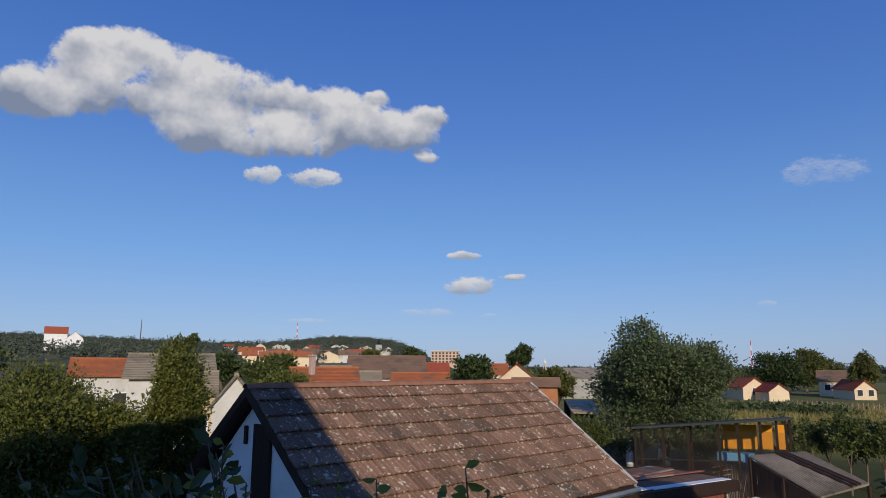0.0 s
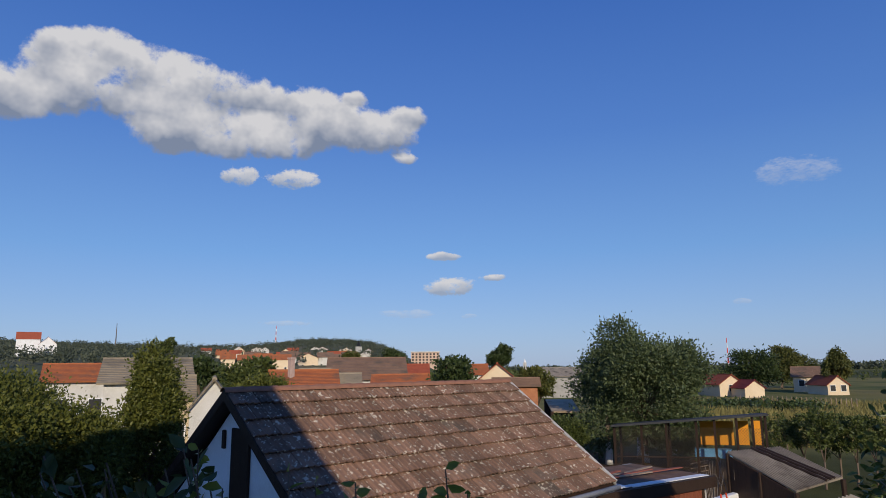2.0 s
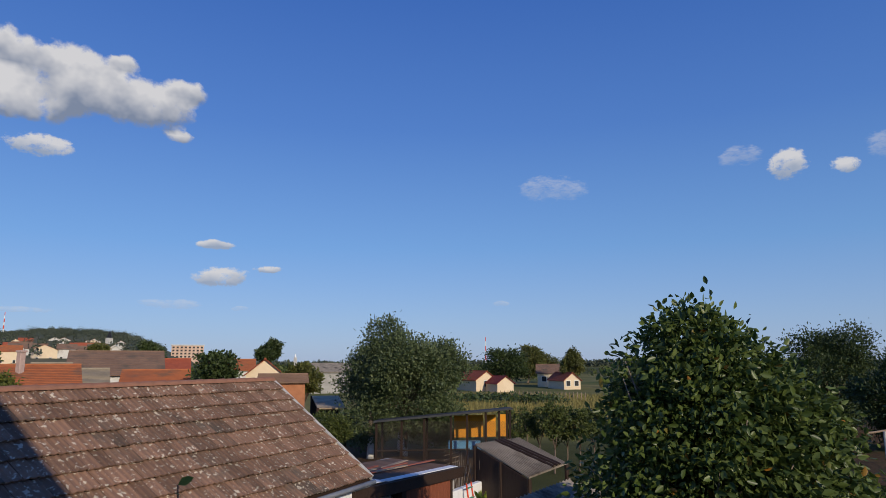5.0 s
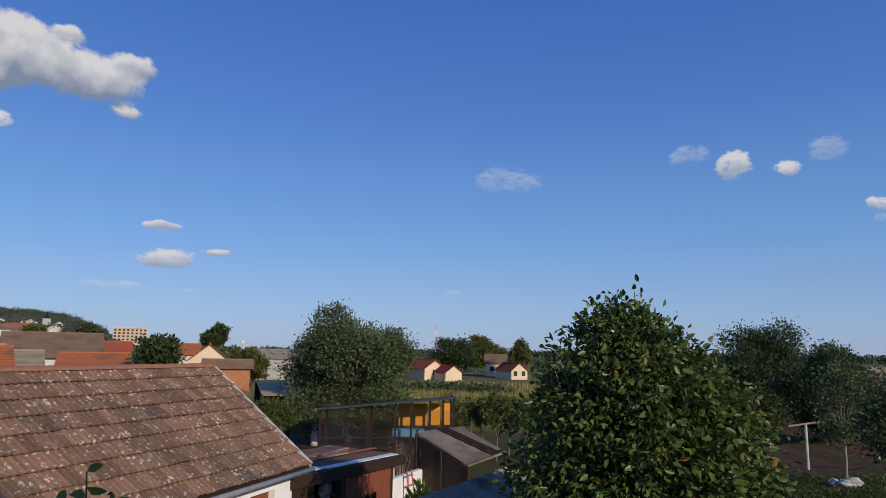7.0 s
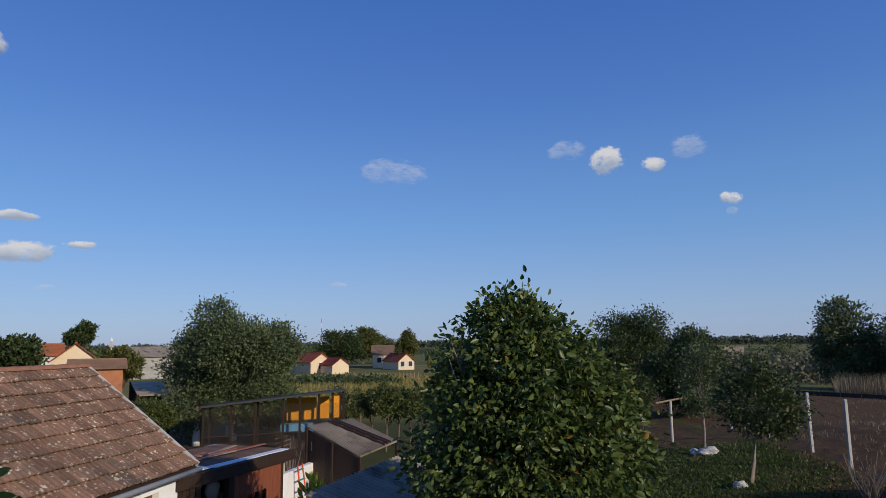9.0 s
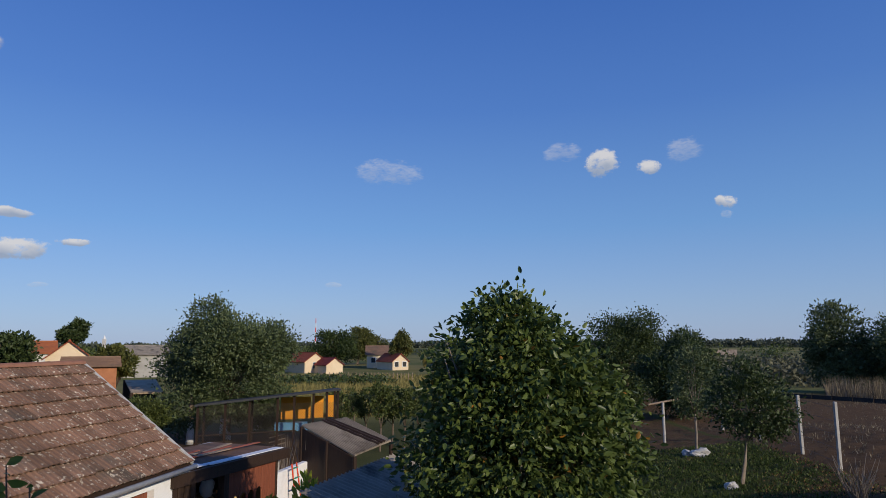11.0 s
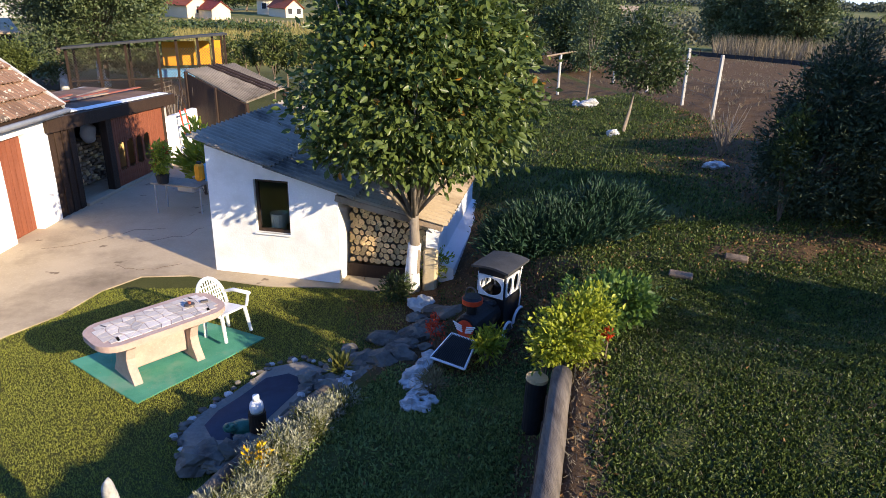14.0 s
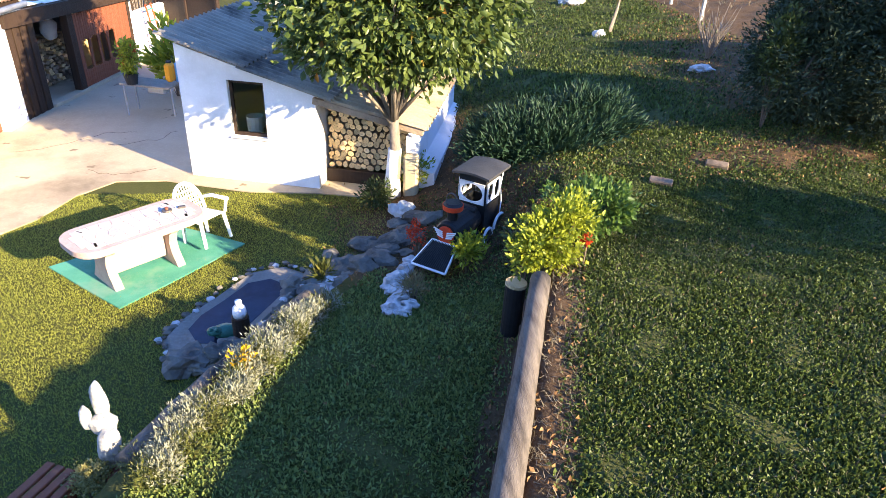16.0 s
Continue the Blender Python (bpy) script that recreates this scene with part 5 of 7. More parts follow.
CLOUD_THICK = cloud_mat("cloud_thick", 1, 0.55, (0.24, 0.29, 0.40), 0.0048)
CLOUD_THIN = cloud_mat("cloud_thin", 4, 1.1, (0.5, 0.55, 0.66), 0.019, 0.32, 2.2)
CLOUD_PUFF = cloud_mat("cloud_puff", 2, 0.75, (0.36, 0.43, 0.56), 0.016, 0.93, 1.4)


def cloud(label, a0, a1, e0, e1, material, puffs, d=3200.0):
    """A thin far sheet; puffs are (x, y, rx, ry) in its own unit square and set how dense it is."""
    nxc, nyc = 70, 36
    vs, pf, rs = [], [], []
    for j in range(nyc + 1):
        for i in range(nxc + 1):
            fx, fy = i / nxc, j / nyc
            a, e = a0 + (a1 - a0) * (fx * 1.3 - 0.15), e0 + (e1 - e0) * (fy * 1.4 - 0.2)
            p = far(a, d)
            vs.append((p.x, p.y, 5.3 + d * math.tan(radians(e))))
            x, y = fx * 1.3 - 0.15, fy * 1.4 - 0.2
            best, rise, wsum = 0.0, 0.0, 0.0
            for px, py, rx, ry in puffs:
                k = 1 - math.hypot((x - px) / rx, (y - py) / ry)
                if k > 0:
                    best = best + k - best * k
                    rise, wsum = rise + k * k * (0.5 - 0.6 * (y - py) / ry), wsum + k * k
            rise /= max(wsum, 1e-6)
            edge_ = min(1, 12 * min(fx, 1 - fx), 12 * min(fy, 1 - fy))
            pf.append(min(best * 1.5, 1) * edge_ - 0.6 * (1 - min(1, best * 6 + 0.2)) - 0.5 * (1 - edge_))
            rs.append(rise)
    fs = [(j * (nxc + 1) + i, j * (nxc + 1) + i + 1, (j + 1) * (nxc + 1) + i + 1, (j + 1) * (nxc + 1) + i) for j in range(nyc) for i in range(nxc)]
    me = Geo().add(vs, fs).mesh("cloud", material)
    for nm, data in (("puff", pf), ("rise", rs)):
        me.attributes.new(nm, "FLOAT", "POINT").data.foreach_set("value", np.array(data, np.float32))
    ob = new("backdrop_cloud", me)
    ob.visible_shadow = False
    return tagged(ob, label, "cloud", kind="structure")


cloud("large white and grey cumulus bank", 73.10, 37.74, 27.23, 16.05, CLOUD_THICK,
      [(0.03, 0.639, 0.121, 0.22), (0.153, 0.461, 0.157, 0.35), (0.21, 0.255, 0.097, 0.207), (0.119, 0.283, 0.055, 0.141), (0.317, 0.381, 0.162, 0.268), (0.44, 0.419, 0.145, 0.277), (0.527, 0.404, 0.107, 0.205), (0.377, 0.738, 0.126, 0.191), (0.507, 0.758, 0.176, 0.178), (0.643, 0.761, 0.11, 0.144), (0.739, 0.571, 0.161, 0.262), (0.68, 0.439, 0.136, 0.179), (0.869, 0.636, 0.124, 0.218), (0.934, 0.503, 0.081, 0.116), (0.806, 0.379, 0.043, 0.086), (0.936, 0.823, 0.047, 0.064), (0.42, 0.64, 0.2, 0.2), (0.56, 0.68, 0.2, 0.2), (0.28, 0.56, 0.16, 0.16), (0.1, 0.62, 0.14, 0.14)])
for lab, a0, a1, e1, e0, m_ in (
    ("small white cloud", 56.1, 52.7, 17.0, 15.1, CLOUD_PUFF), ("small white cloud", 52.8, 47.5, 17.0, 15.1, CLOUD_PUFF),
    ("thin flat cloud", 38.3, 35.0, 10.1, 9.2, CLOUD_PUFF), ("flat-based small cumulus", 38.8, 33.5, 7.9, 6.1, CLOUD_PUFF), ("thin flat cloud", 33.8, 31.2, 8.1, 7.4, CLOUD_PUFF),
    ("thin low cloud streak", 42.6, 36.6, 5.1, 4.2, CLOUD_THIN), ("thin low cloud streak", 35.4, 33.8, 4.7, 4.2, CLOUD_THIN), ("thin low cloud streak", 52.7, 47.5, 4.15, 3.6, CLOUD_THIN),
    ("wispy thin cloud", 10.8, 4.4, 16.0, 13.4, CLOUD_THIN), ("small ragged cloud", -6.0, -9.6, 17.1, 15.3, CLOUD_THIN), ("small round white cloud", -9.4, -12.8, 16.4, 13.8, CLOUD_PUFF),
    ("small white cloud", -13.8, -16.1, 15.2, 13.8, CLOUD_PUFF), ("wispy thin cloud", -16.0, -19.6, 16.9, 14.4, CLOUD_THIN), ("small white cloud", -20.0, -21.8, 11.9, 10.6, CLOUD_PUFF),
    ("tiny thin cloud", -20.4, -21.4, 10.6, 9.8, CLOUD_THIN), ("thin cloud high up", 27.0, 24.0, 32.2, 31.0, CLOUD_PUFF), ("tiny thin cloud", 13.3, 11.6, 5.3, 4.7, CLOUD_THIN)):
    r_ = np.random.default_rng(int(abs(a0) * 10))
    cloud(lab, a0, a1, e1, e0, m_, [(0.5, 0.5, 0.55, 0.55)] + [(r_.uniform(0.2, 0.8), r_.uniform(0.35, 0.65), 0.3, 0.4) for _ in range(3)])

# ---- the house the view is taken from: behind and beside the viewer ----
home = thing("home", "white gabled house behind the viewer", "house", kind="structure")
g = Geo()
A = [(-5.0, 0.0), (4.1, 0.0), (4.1, 6.65), (-0.3, 10.75), (-5.0, 6.35)]
g.add([(x, -1.5, z) for x, z in A] + [(x, -11.0, z) for x, z in A], [(0, 1, 2, 3, 4), (9, 8, 7, 6, 5)] + [(i, 5 + i, 5 + (i + 1) % 5, (i + 1) % 5) for i in range(5)])
put("wall", g, WHITE, home)
put("roof", Geo().slab([(4.5, -1.45, 6.47), (4.5, -11.3, 6.47), (-0.3, -11.3, 10.93), (-0.3, -1.45, 10.93)], 0.15).slab([(-5.4, -1.45, 6.2), (-5.4, -11.3, 6.2), (-0.3, -11.3, 10.93), (-0.3, -1.45, 10.93)], 0.15), RED_ROOF, home)
dk = put("balcony", Geo().box((-0.6, -0.95, 3.6), (2.8, 1.1, 0.16), None, 0.02), CONCRETE, home, "balcony slab under the viewer")

# ---- retaining logs and posts ----
lg = thing("retaining_log", "weathered round log edging the upper lawn", "log")
a, b = LOG_R
pts = [Vector((a[0] + (b[0] - a[0]) * k, a[1] + (b[1] - a[1]) * k, 1.56 + 0.015 * math.sin(9 * k))) for k in np.linspace(-0.5, 1, 14)]
put("log", Geo().tube(pts, [0.118 - 0.015 * k / 13 + 0.004 * math.sin(k * 2.1) for k in range(14)], 16), LOGGREY, lg, smooth=True)
for k in range(7):
    f = 0.04 + k * 0.15
    p = Vector((a[0] + (b[0] - a[0]) * f - 0.05, a[1] + (b[1] - a[1]) * f, 0))
    put("stake", Geo().tube([p + Vector((0, 0, 0.4)), p + Vector((0, 0, 1.4))], 0.09, 10), DARKWOOD, lg, smooth=True)
lg = thing("retaining_log", "long grey log edging the flower strip", "log")
a, b = LOG_L
pts = [Vector((a[0] + (b[0] - a[0]) * k, a[1] + (b[1] - a[1]) * k, 0.70 - 0.22 * max(0.0, k - 0.35) + 0.01 * math.sin(11 * k))) for k in np.linspace(-0.1, 1, 14)]
put("log", Geo().tube(pts, [0.09 + 0.004 * math.sin(k * 2.7) for k in range(14)], 14), LOGGREY, lg, smooth=True)
bol = thing("bollard_post", "round black post with a pale sawn top", "post", (1.62, 5.84, 0.49))
put("post", Geo().tube([(0, 0, -0.1), (0.01, 0, 0.83)], 0.115, 18), BLACKPAINT, bol, smooth=False)
put("cap", Geo().tube([(0.01, 0, 0.832), (0.012, 0, 0.865)], [0.122, 0.118], 18), CUTWOOD, bol, "pale sawn wooden top")
lamp = thing("pond_lamp", "dark post lamp with a white globe", "garden lamp", (-1.5, 6.72, 0.0))
put("post", Geo().tube([(0, 0, -0.1), (0, 0, 0.42)], 0.105, 18), DARKWOOD, lamp)
put("shade", Geo().tube([(0, 0, 0.42), (0, 0, 0.47), (0, 0, 0.54), (0, 0, 0.575)], [0.078, 0.085, 0.075, 0.04], 16).tube([(0, 0, 0.575), (0, 0, 0.64)], [0.042, 0.04], 12), PLASTIC, lamp, "white glass lamp head", smooth=True)

# ---- the pond ----
pond = thing("pond", "small empty garden pond with a mortared stone rim", "pond", kind="structure")
rim = [(-2.5, 6.8), (-2.25, 6.35), (-1.75, 6.3), (-1.35, 6.95), (-0.95, 7.75), (-0.72, 8.25), (-1.15, 8.55), (-1.6, 8.4), (-2.0, 7.75), (-2.35, 7.25)]
cen = np.mean(np.array(rim), 0)
inn = [tuple(cen + (np.array(p) - cen) * 0.66) for p in rim]
g = Geo()
n = len(rim)
g.add([(x, y, 0.0) for x, y in rim] + [(cen[0] + (x - cen[0]) * 0.9, cen[1] + (y - cen[1]) * 0.9, 0.06) for x, y in rim] + [(x, y, 0.03) for x, y in inn],
      [(i, (i + 1) % n, n + (i + 1) % n, n + i) for i in range(n)] + [(n + i, n + (i + 1) % n, 2 * n + (i + 1) % n, 2 * n + i) for i in range(n)])
put("rim", g, PONDRIM, pond, "grey mortar rim")
put("basin", Geo().prism(inn if (inn[1][0] - inn[0][0]) * (inn[2][1] - inn[1][1]) - (inn[1][1] - inn[0][1]) * (inn[2][0] - inn[1][0]) > 0 else inn[::-1], 0.018, 0.034), POND, pond, "dark blue water")
for i in range(64):
    k = i / 64 * n
    j = int(k)
    p = np.array(rim[j % n]) * (1 - k % 1) + np.array(rim[(j + 1) % n]) * (k % 1)
    r = rng.uniform(0.035, 0.075)
    put("stone", Geo().blob((p[0] + rng.normal(0, 0.03), p[1] + rng.normal(0, 0.03), 0.05), (r, r * 0.8, r * 0.6), i, 0.3, 1), ROCK if i % 4 else WHITESTONE, pond)
for i, (x, y, z, r) in enumerate(((-2.1, 6.28, 0.1, 0.2), (-1.72, 6.38, 0.12, 0.18), (-1.92, 6.2, 0.08, 0.11), (-1.58, 6.52, 0.1, 0.15))):
    tagged(put("boulder", Geo().blob((x, y, z), (r * 1.25, r, r * 0.75), 20 + i, 0.4, 3), ROCK), "rough grey boulder at the pond", "stone", "pond boulders")
fr = Geo().blob((-1.72, 6.85, 0.1), (0.17, 0.12, 0.09), 5, 0.1, 3).blob((-1.84, 6.78, 0.16), (0.09, 0.08, 0.055), 6, 0.1, 3).blob((-1.87, 6.74, 0.21), (0.025, 0.025, 0.025), 6, 0.1, 2).blob((-1.8, 6.73, 0.21), (0.025, 0.025, 0.025), 6, 0.1, 2).blob((-1.62, 6.74, 0.06), (0.1, 0.04, 0.04), 7, 0.1, 2)
tagged(put("frog_statue", fr, FROG, smooth=True), "dark green glazed frog ornament by the pond", "ornament")

# ---- rockery ----
for i in range(46):
    t = i / 46
    x = -0.75 + 1.65 * t + rng.normal(0, 0.16)
    y = 8.0 + 1.35 * t + rng.normal(0, 0.26)
    r = rng.uniform(0.07, 0.19)
    tagged(put("rockery_stone", Geo().blob((x, y, H(x, y) + r * 0.25), (r * rng.uniform(1, 1.5), r, r * 0.6), 40 + i, 0.4, 2), ROCK), "flat grey stone of the rockery", "stone", "rockery stones")
for i, (x, y, r) in enumerate(((0.33, 6.66, 0.12), (0.47, 6.6, 0.1), (0.36, 6.85, 0.1), (0.45, 7.05, 0.13), (0.58, 6.85, 0.11), (0.38, 7.3, 0.14), (0.52, 7.2, 0.11), (0.36, 7.5, 0.13), (0.46, 7.7, 0.14), (0.58, 7.95, 0.14), (0.68, 8.15, 0.13), (-0.55, 7.95, 0.13), (-0.45, 8.02, 0.1), (-0.72, 8.5, 0.07), (0.66, 10.0, 0.19), (0.05, 9.0, 0.07))):
    x, y = (x * 0.985, y * 0.985) if y < 8 else (x, y)
    tagged(put("white_stone", Geo().blob((x, y, H(x, y) + r * 0.45), (r * 0.95, r * 0.8, r * 0.7), 90 + i, 0.42, 3), WHITESTONE), "rough whitewashed garden stone", "stone", "white garden stones")
for i, (x, y, r, w) in enumerate(((6.45, 17.6, 0.16, 1.0), (7.35, 13.5, 0.15, 1.4), (7.2, 22.2, 0.2, 1.5), (6.9, 22.4, 0.17, 1.4), (7.5, 13.45, 0.1, 1.3))):
    tagged(put("white_stone", Geo().blob((x, y, H(x, y) + r * 0.35), (r * w, r, r * 0.7), 120 + i, 0.4, 3), WHITESTONE), "whitewashed stone at a tree's foot", "stone", "white garden stones")
for i, (x, y, w) in enumerate(((4.42, 8.52, 0.09), (5.5, 8.95, 0.12))):
    tagged(put("paver_edge", Geo().box((x, y, H(x, y) + 0.0), (0.34, 0.14, 0.16), Matrix.Rotation(-0.5, 3, "Z") @ Matrix.Rotation(0.25, 3, "X"), 0.015), OLDBRICK), "upright tan edging brick in the soil", "brick", "edging bricks")

# ---- garden train ----
TO, TF = Vector((1.70, 8.68, 0)), Vector((-0.61, -0.79, 0))
TR = Vector((-0.79, 0.61, 0))  # towards its right-hand side
TM = Matrix(((TF.x, TR.x, 0), (TF.y, TR.y, 0), (0, 0, 1)))
ZB = 0.42


def tp(f, r, z):
    return TO + TF * f + TR * r + Vector((0, 0, ZB + z))


train = thing("garden_train", "black and white garden locomotive with red trim", "garden ornament")
put("chassis", Geo().box(tp(0.35, 0, 0.12), (1.35, 0.36, 0.12), TM, 0.02), BLACKPAINT, train)
put("boiler", Geo().tube([tp(0.2, 0, 0.38), tp(0.85, 0, 0.38), tp(0.9, 0, 0.38)], [0.19, 0.19, 0.165], 20), BLACKPAINT, train, smooth=False)
put("boiler_step", Geo().box(tp(0.28, 0, 0.52), (0.14, 0.26, 0.14), TM, 0.03), BLACKPAINT, train)
cab = put("cab", Geo().box(tp(0.17, 0, 0.38), (0.03, 0.44, 0.42), TM), BLACKPAINT, train, "black cab front panel")
for nm, f, r, z, sz in (("back_panel", -0.25, 0, 0.38, (0.03, 0.44, 0.42)), ("side_panel", -0.04, 0.205, 0.38, (0.4, 0.03, 0.42)), ("side_panel", -0.04, -0.205, 0.38, (0.4, 0.03, 0.42)), ("corner_post", 0.17, 0.2, 0.8, (0.035, 0.035, 0.44)), ("corner_post", 0.17, -0.2, 0.8, (0.035, 0.035, 0.44)),
                     ("corner_post", -0.25, 0.2, 0.8, (0.035, 0.035, 0.44)), ("corner_post", -0.25, -0.2, 0.8, (0.035, 0.035, 0.44)), ("top_rail", 0.17, 0, 0.98, (0.03, 0.42, 0.1)), ("top_rail", -0.04, 0.2, 0.98, (0.42, 0.03, 0.1)), ("top_rail", -0.04, -0.2, 0.98, (0.42, 0.03, 0.1))):
    put(nm, Geo().box(tp(f, r, z), sz, TM), BLACKPAINT, cab)


def oval_frame(name, cf, cr_, cz, along, w, h, out, tw=0.024):
    """A white board with an oval opening, upright along the given way."""
    vs, fs = [], []
    N = 24
    for dd in (0, 0.02):
        for i in range(N):
            a_ = 6.28319 * i / N
            c_, s_ = math.cos(a_), math.sin(a_)
            m_ = max(abs(c_), abs(s_))
            for k, (hx, hz) in enumerate(((c_ / m_ * w / 2, s_ / m_ * h / 2), (c_ * (w / 2 - tw), s_ * (h / 2 - tw)))):
                vs.append(tp(cf, cr_, cz) + along * hx + out * dd + Vector((0, 0, hz)))
    for i in range(N):
        j = (i + 1) % N
        A_, B_ = 2 * i, 2 * j
        o = 2 * N
        fs += [(A_, B_, B_ + 1, A_ + 1), (o + A_, o + A_ + 1, o + B_ + 1, o + B_), (A_, o + A_, o + B_, B_), (A_ + 1, B_ + 1, o + B_ + 1, o + A_ + 1)]
    return put(name, Geo().add(vs, fs), WHITEPAINT, train, "white window surround")


oval_frame("window_frame", 0.19, 0, 0.77, TR, 0.40, 0.32, TF)
for k in (0.07, -0.13):
    oval_frame("window_frame", k, -0.222, 0.79, TF, 0.19, 0.3, -TR, 0.017)
    oval_frame("window_frame", k, 0.222, 0.79, TF, 0.19, 0.3, TR, 0.017)
g = Geo()
prof = [(-0.3 + 0.6 * i / 10, 1.03 + 0.035 * math.sin(math.pi * i / 10)) for i in range(11)]
vs = [tp(f, r, z + dz) for f in (0.28, -0.42) for r, z in prof for dz in (0, 0.035)]
m = 22
for i in range(10):
    a_, b_ = 2 * i, 2 * i + 2
    g_f = [(a_, b_, m + b_, m + a_), (a_ + 1, m + a_ + 1, m + b_ + 1, b_ + 1), (a_, a_ + 1, b_ + 1, b_), (m + a_, m + b_, m + b_ + 1, m + a_ + 1)]
    g.f += g_f
g.f += [(0, m, m + 1, 1), (20, 21, m + 21, m + 20)]
g.v = [tuple(p) for p in vs]
put("roof", g, ROOFBLACK, train, "curved faded black cab roof")
for r in (-0.24, 0.24):
    put("roof_strut", Geo().tube([tp(-0.38, r * 0.9, 1.02), tp(-0.3, r * 0.88, 0.75), tp(-0.36, r * 0.92, 0.5), tp(-0.28, r, 0.2)], 0.012, 6), WHITEPAINT, train)
put("chimney", Geo().tube([tp(0.74, 0, 0.5), tp(0.74, 0, 0.72)], [0.07, 0.085], 16), BLACKPAINT, train)
put("chimney_band", Geo().tube([tp(0.74, 0, 0.72), tp(0.74, 0, 0.79)], [0.145, 0.15], 18), REDPAINT, train, "bright red chimney crown")
put("chimney_cap", Geo().tube([tp(0.74, 0, 0.79), tp(0.74, 0, 0.825)], [0.14, 0.11], 18), BLACKPAINT, train)
put("front_disc", Geo().tube([tp(0.9, 0, 0.38), tp(0.93, 0, 0.38)], 0.13, 18), REDPAINT, train, "red front disc")
for r in (-1, 1):
    for k in range(4):
        put("wing_bar", Geo().box(tp(0.945, r * (0.07 + 0.012 * k), 0.36 + 0.03 * k), (0.012, 0.1 + 0.015 * k, 0.016), TM @ Matrix.Rotation(0.25 * r, 3, "X")), WHITEPAINT, train)
for f, rad in ((-0.2, 0.2), (0.16, 0.15)):
    for r in (-0.27, 0.27):
        w_ = put("wheel", Geo().tube([tp(f, r, rad - 0.03), tp(f, r * 1.12, rad - 0.03)], rad - 0.035, 20), BLACKPAINT, train)
        N = 26
        ringp = [tp(f + (rad - 0.02) * math.cos(6.28319 * i / N), r * 1.08, rad - 0.03 + (rad - 0.02) * math.sin(6.28319 * i / N)) for i in range(N + 1)]
        put("rim", Geo().tube(ringp, 0.022, 6), WHITEPAINT, w_, "white wheel rim")
        for j in range(3):
            a_ = j * 1.047
            put("spoke", Geo().tube([tp(f + (rad - 0.03) * math.cos(a_), r * 1.13, rad - 0.03 + (rad - 0.03) * math.sin(a_)), tp(f - (rad - 0.03) * math.cos(a_), r * 1.13, rad - 0.03 - (rad - 0.03) * math.sin(a_))], 0.008, 5), STEEL, w_)
N = 20
put("bell_ring", Geo().tube([tp(0.42 + 0.0 * i, 0.2 + 0.09 * math.cos(6.28319 * i / N), 0.68 + 0.1 * math.sin(6.28319 * i / N)) for i in range(N + 1)], 0.012, 6), STEEL, train)
# cow catcher: slats in a white frame, sloping forward
P0, P1 = tp(0.93, 0, 0.26), tp(1.36, 0, 0.06)
cat = put("cowcatcher", Geo().slab([P0 - TR * 0.2, P0 + TR * 0.2, P1 + TR * 0.27, P1 - TR * 0.27], 0.015), BLACKPAINT, train, "sloping black slatted front")
for k in range(17):
    f = -1 + 2 * (k + 0.5) / 17
    put("slat", Geo().tube([P0 + TR * 0.2 * f + Vector((0, 0, 0.012)), P1 + TR * 0.27 * f + Vector((0, 0, 0.012))], 0.007, 5), ROOFBLACK, cat)
for q0, q1 in ((P0 - TR * 0.2, P0 + TR * 0.2), (P0 + TR * 0.2, P1 + TR * 0.27), (P1 + TR * 0.27, P1 - TR * 0.27), (P1 - TR * 0.27, P0 - TR * 0.2)):
    put("frame", Geo().tube([q0, q1], 0.018, 6), WHITEPAINT, cat, "white frame bar")

# ---- stone table, chair and carpet ----
TC, E1 = Vector((-3.16, 8.57, 0)), Vector((0.74, 0.67, 0)).normalized()
E2 = Vector((-E1.y, E1.x, 0))
TBM = Matrix(((E1.x, E2.x, 0), (E1.y, E2.y, 0), (0, 0, 1)))
table = thing("garden_table", "pink cast-stone table with marble mosaic top", "table")


def rr_outline(hx, hy, r, n=7):
    out = []
    for cx, cy, a0 in ((hx - r, hy - r, 0), (-hx + r, hy - r, 1.5708), (-hx + r, -hy + r, 3.1416), (hx - r, -hy + r, 4.7124)):
        out += [(cx + r * math.cos(a0 + 1.5708 * i / n), cy + r * math.sin(a0 + 1.5708 * i / n)) for i in range(n + 1)]
    return out


def tb(x, y):
    p = TC + E1 * x + E2 * y
    return (p.x, p.y)


put("tabletop", Geo().prism([tb(x, y) for x, y in rr_outline(0.93, 0.43, 0.3)], 0.675, 0.75).prism([tb(x, y) for x, y in rr_outline(0.9, 0.4, 0.28)], 0.64, 0.675), TABLEEDGE, table, "pink cast-stone slab")
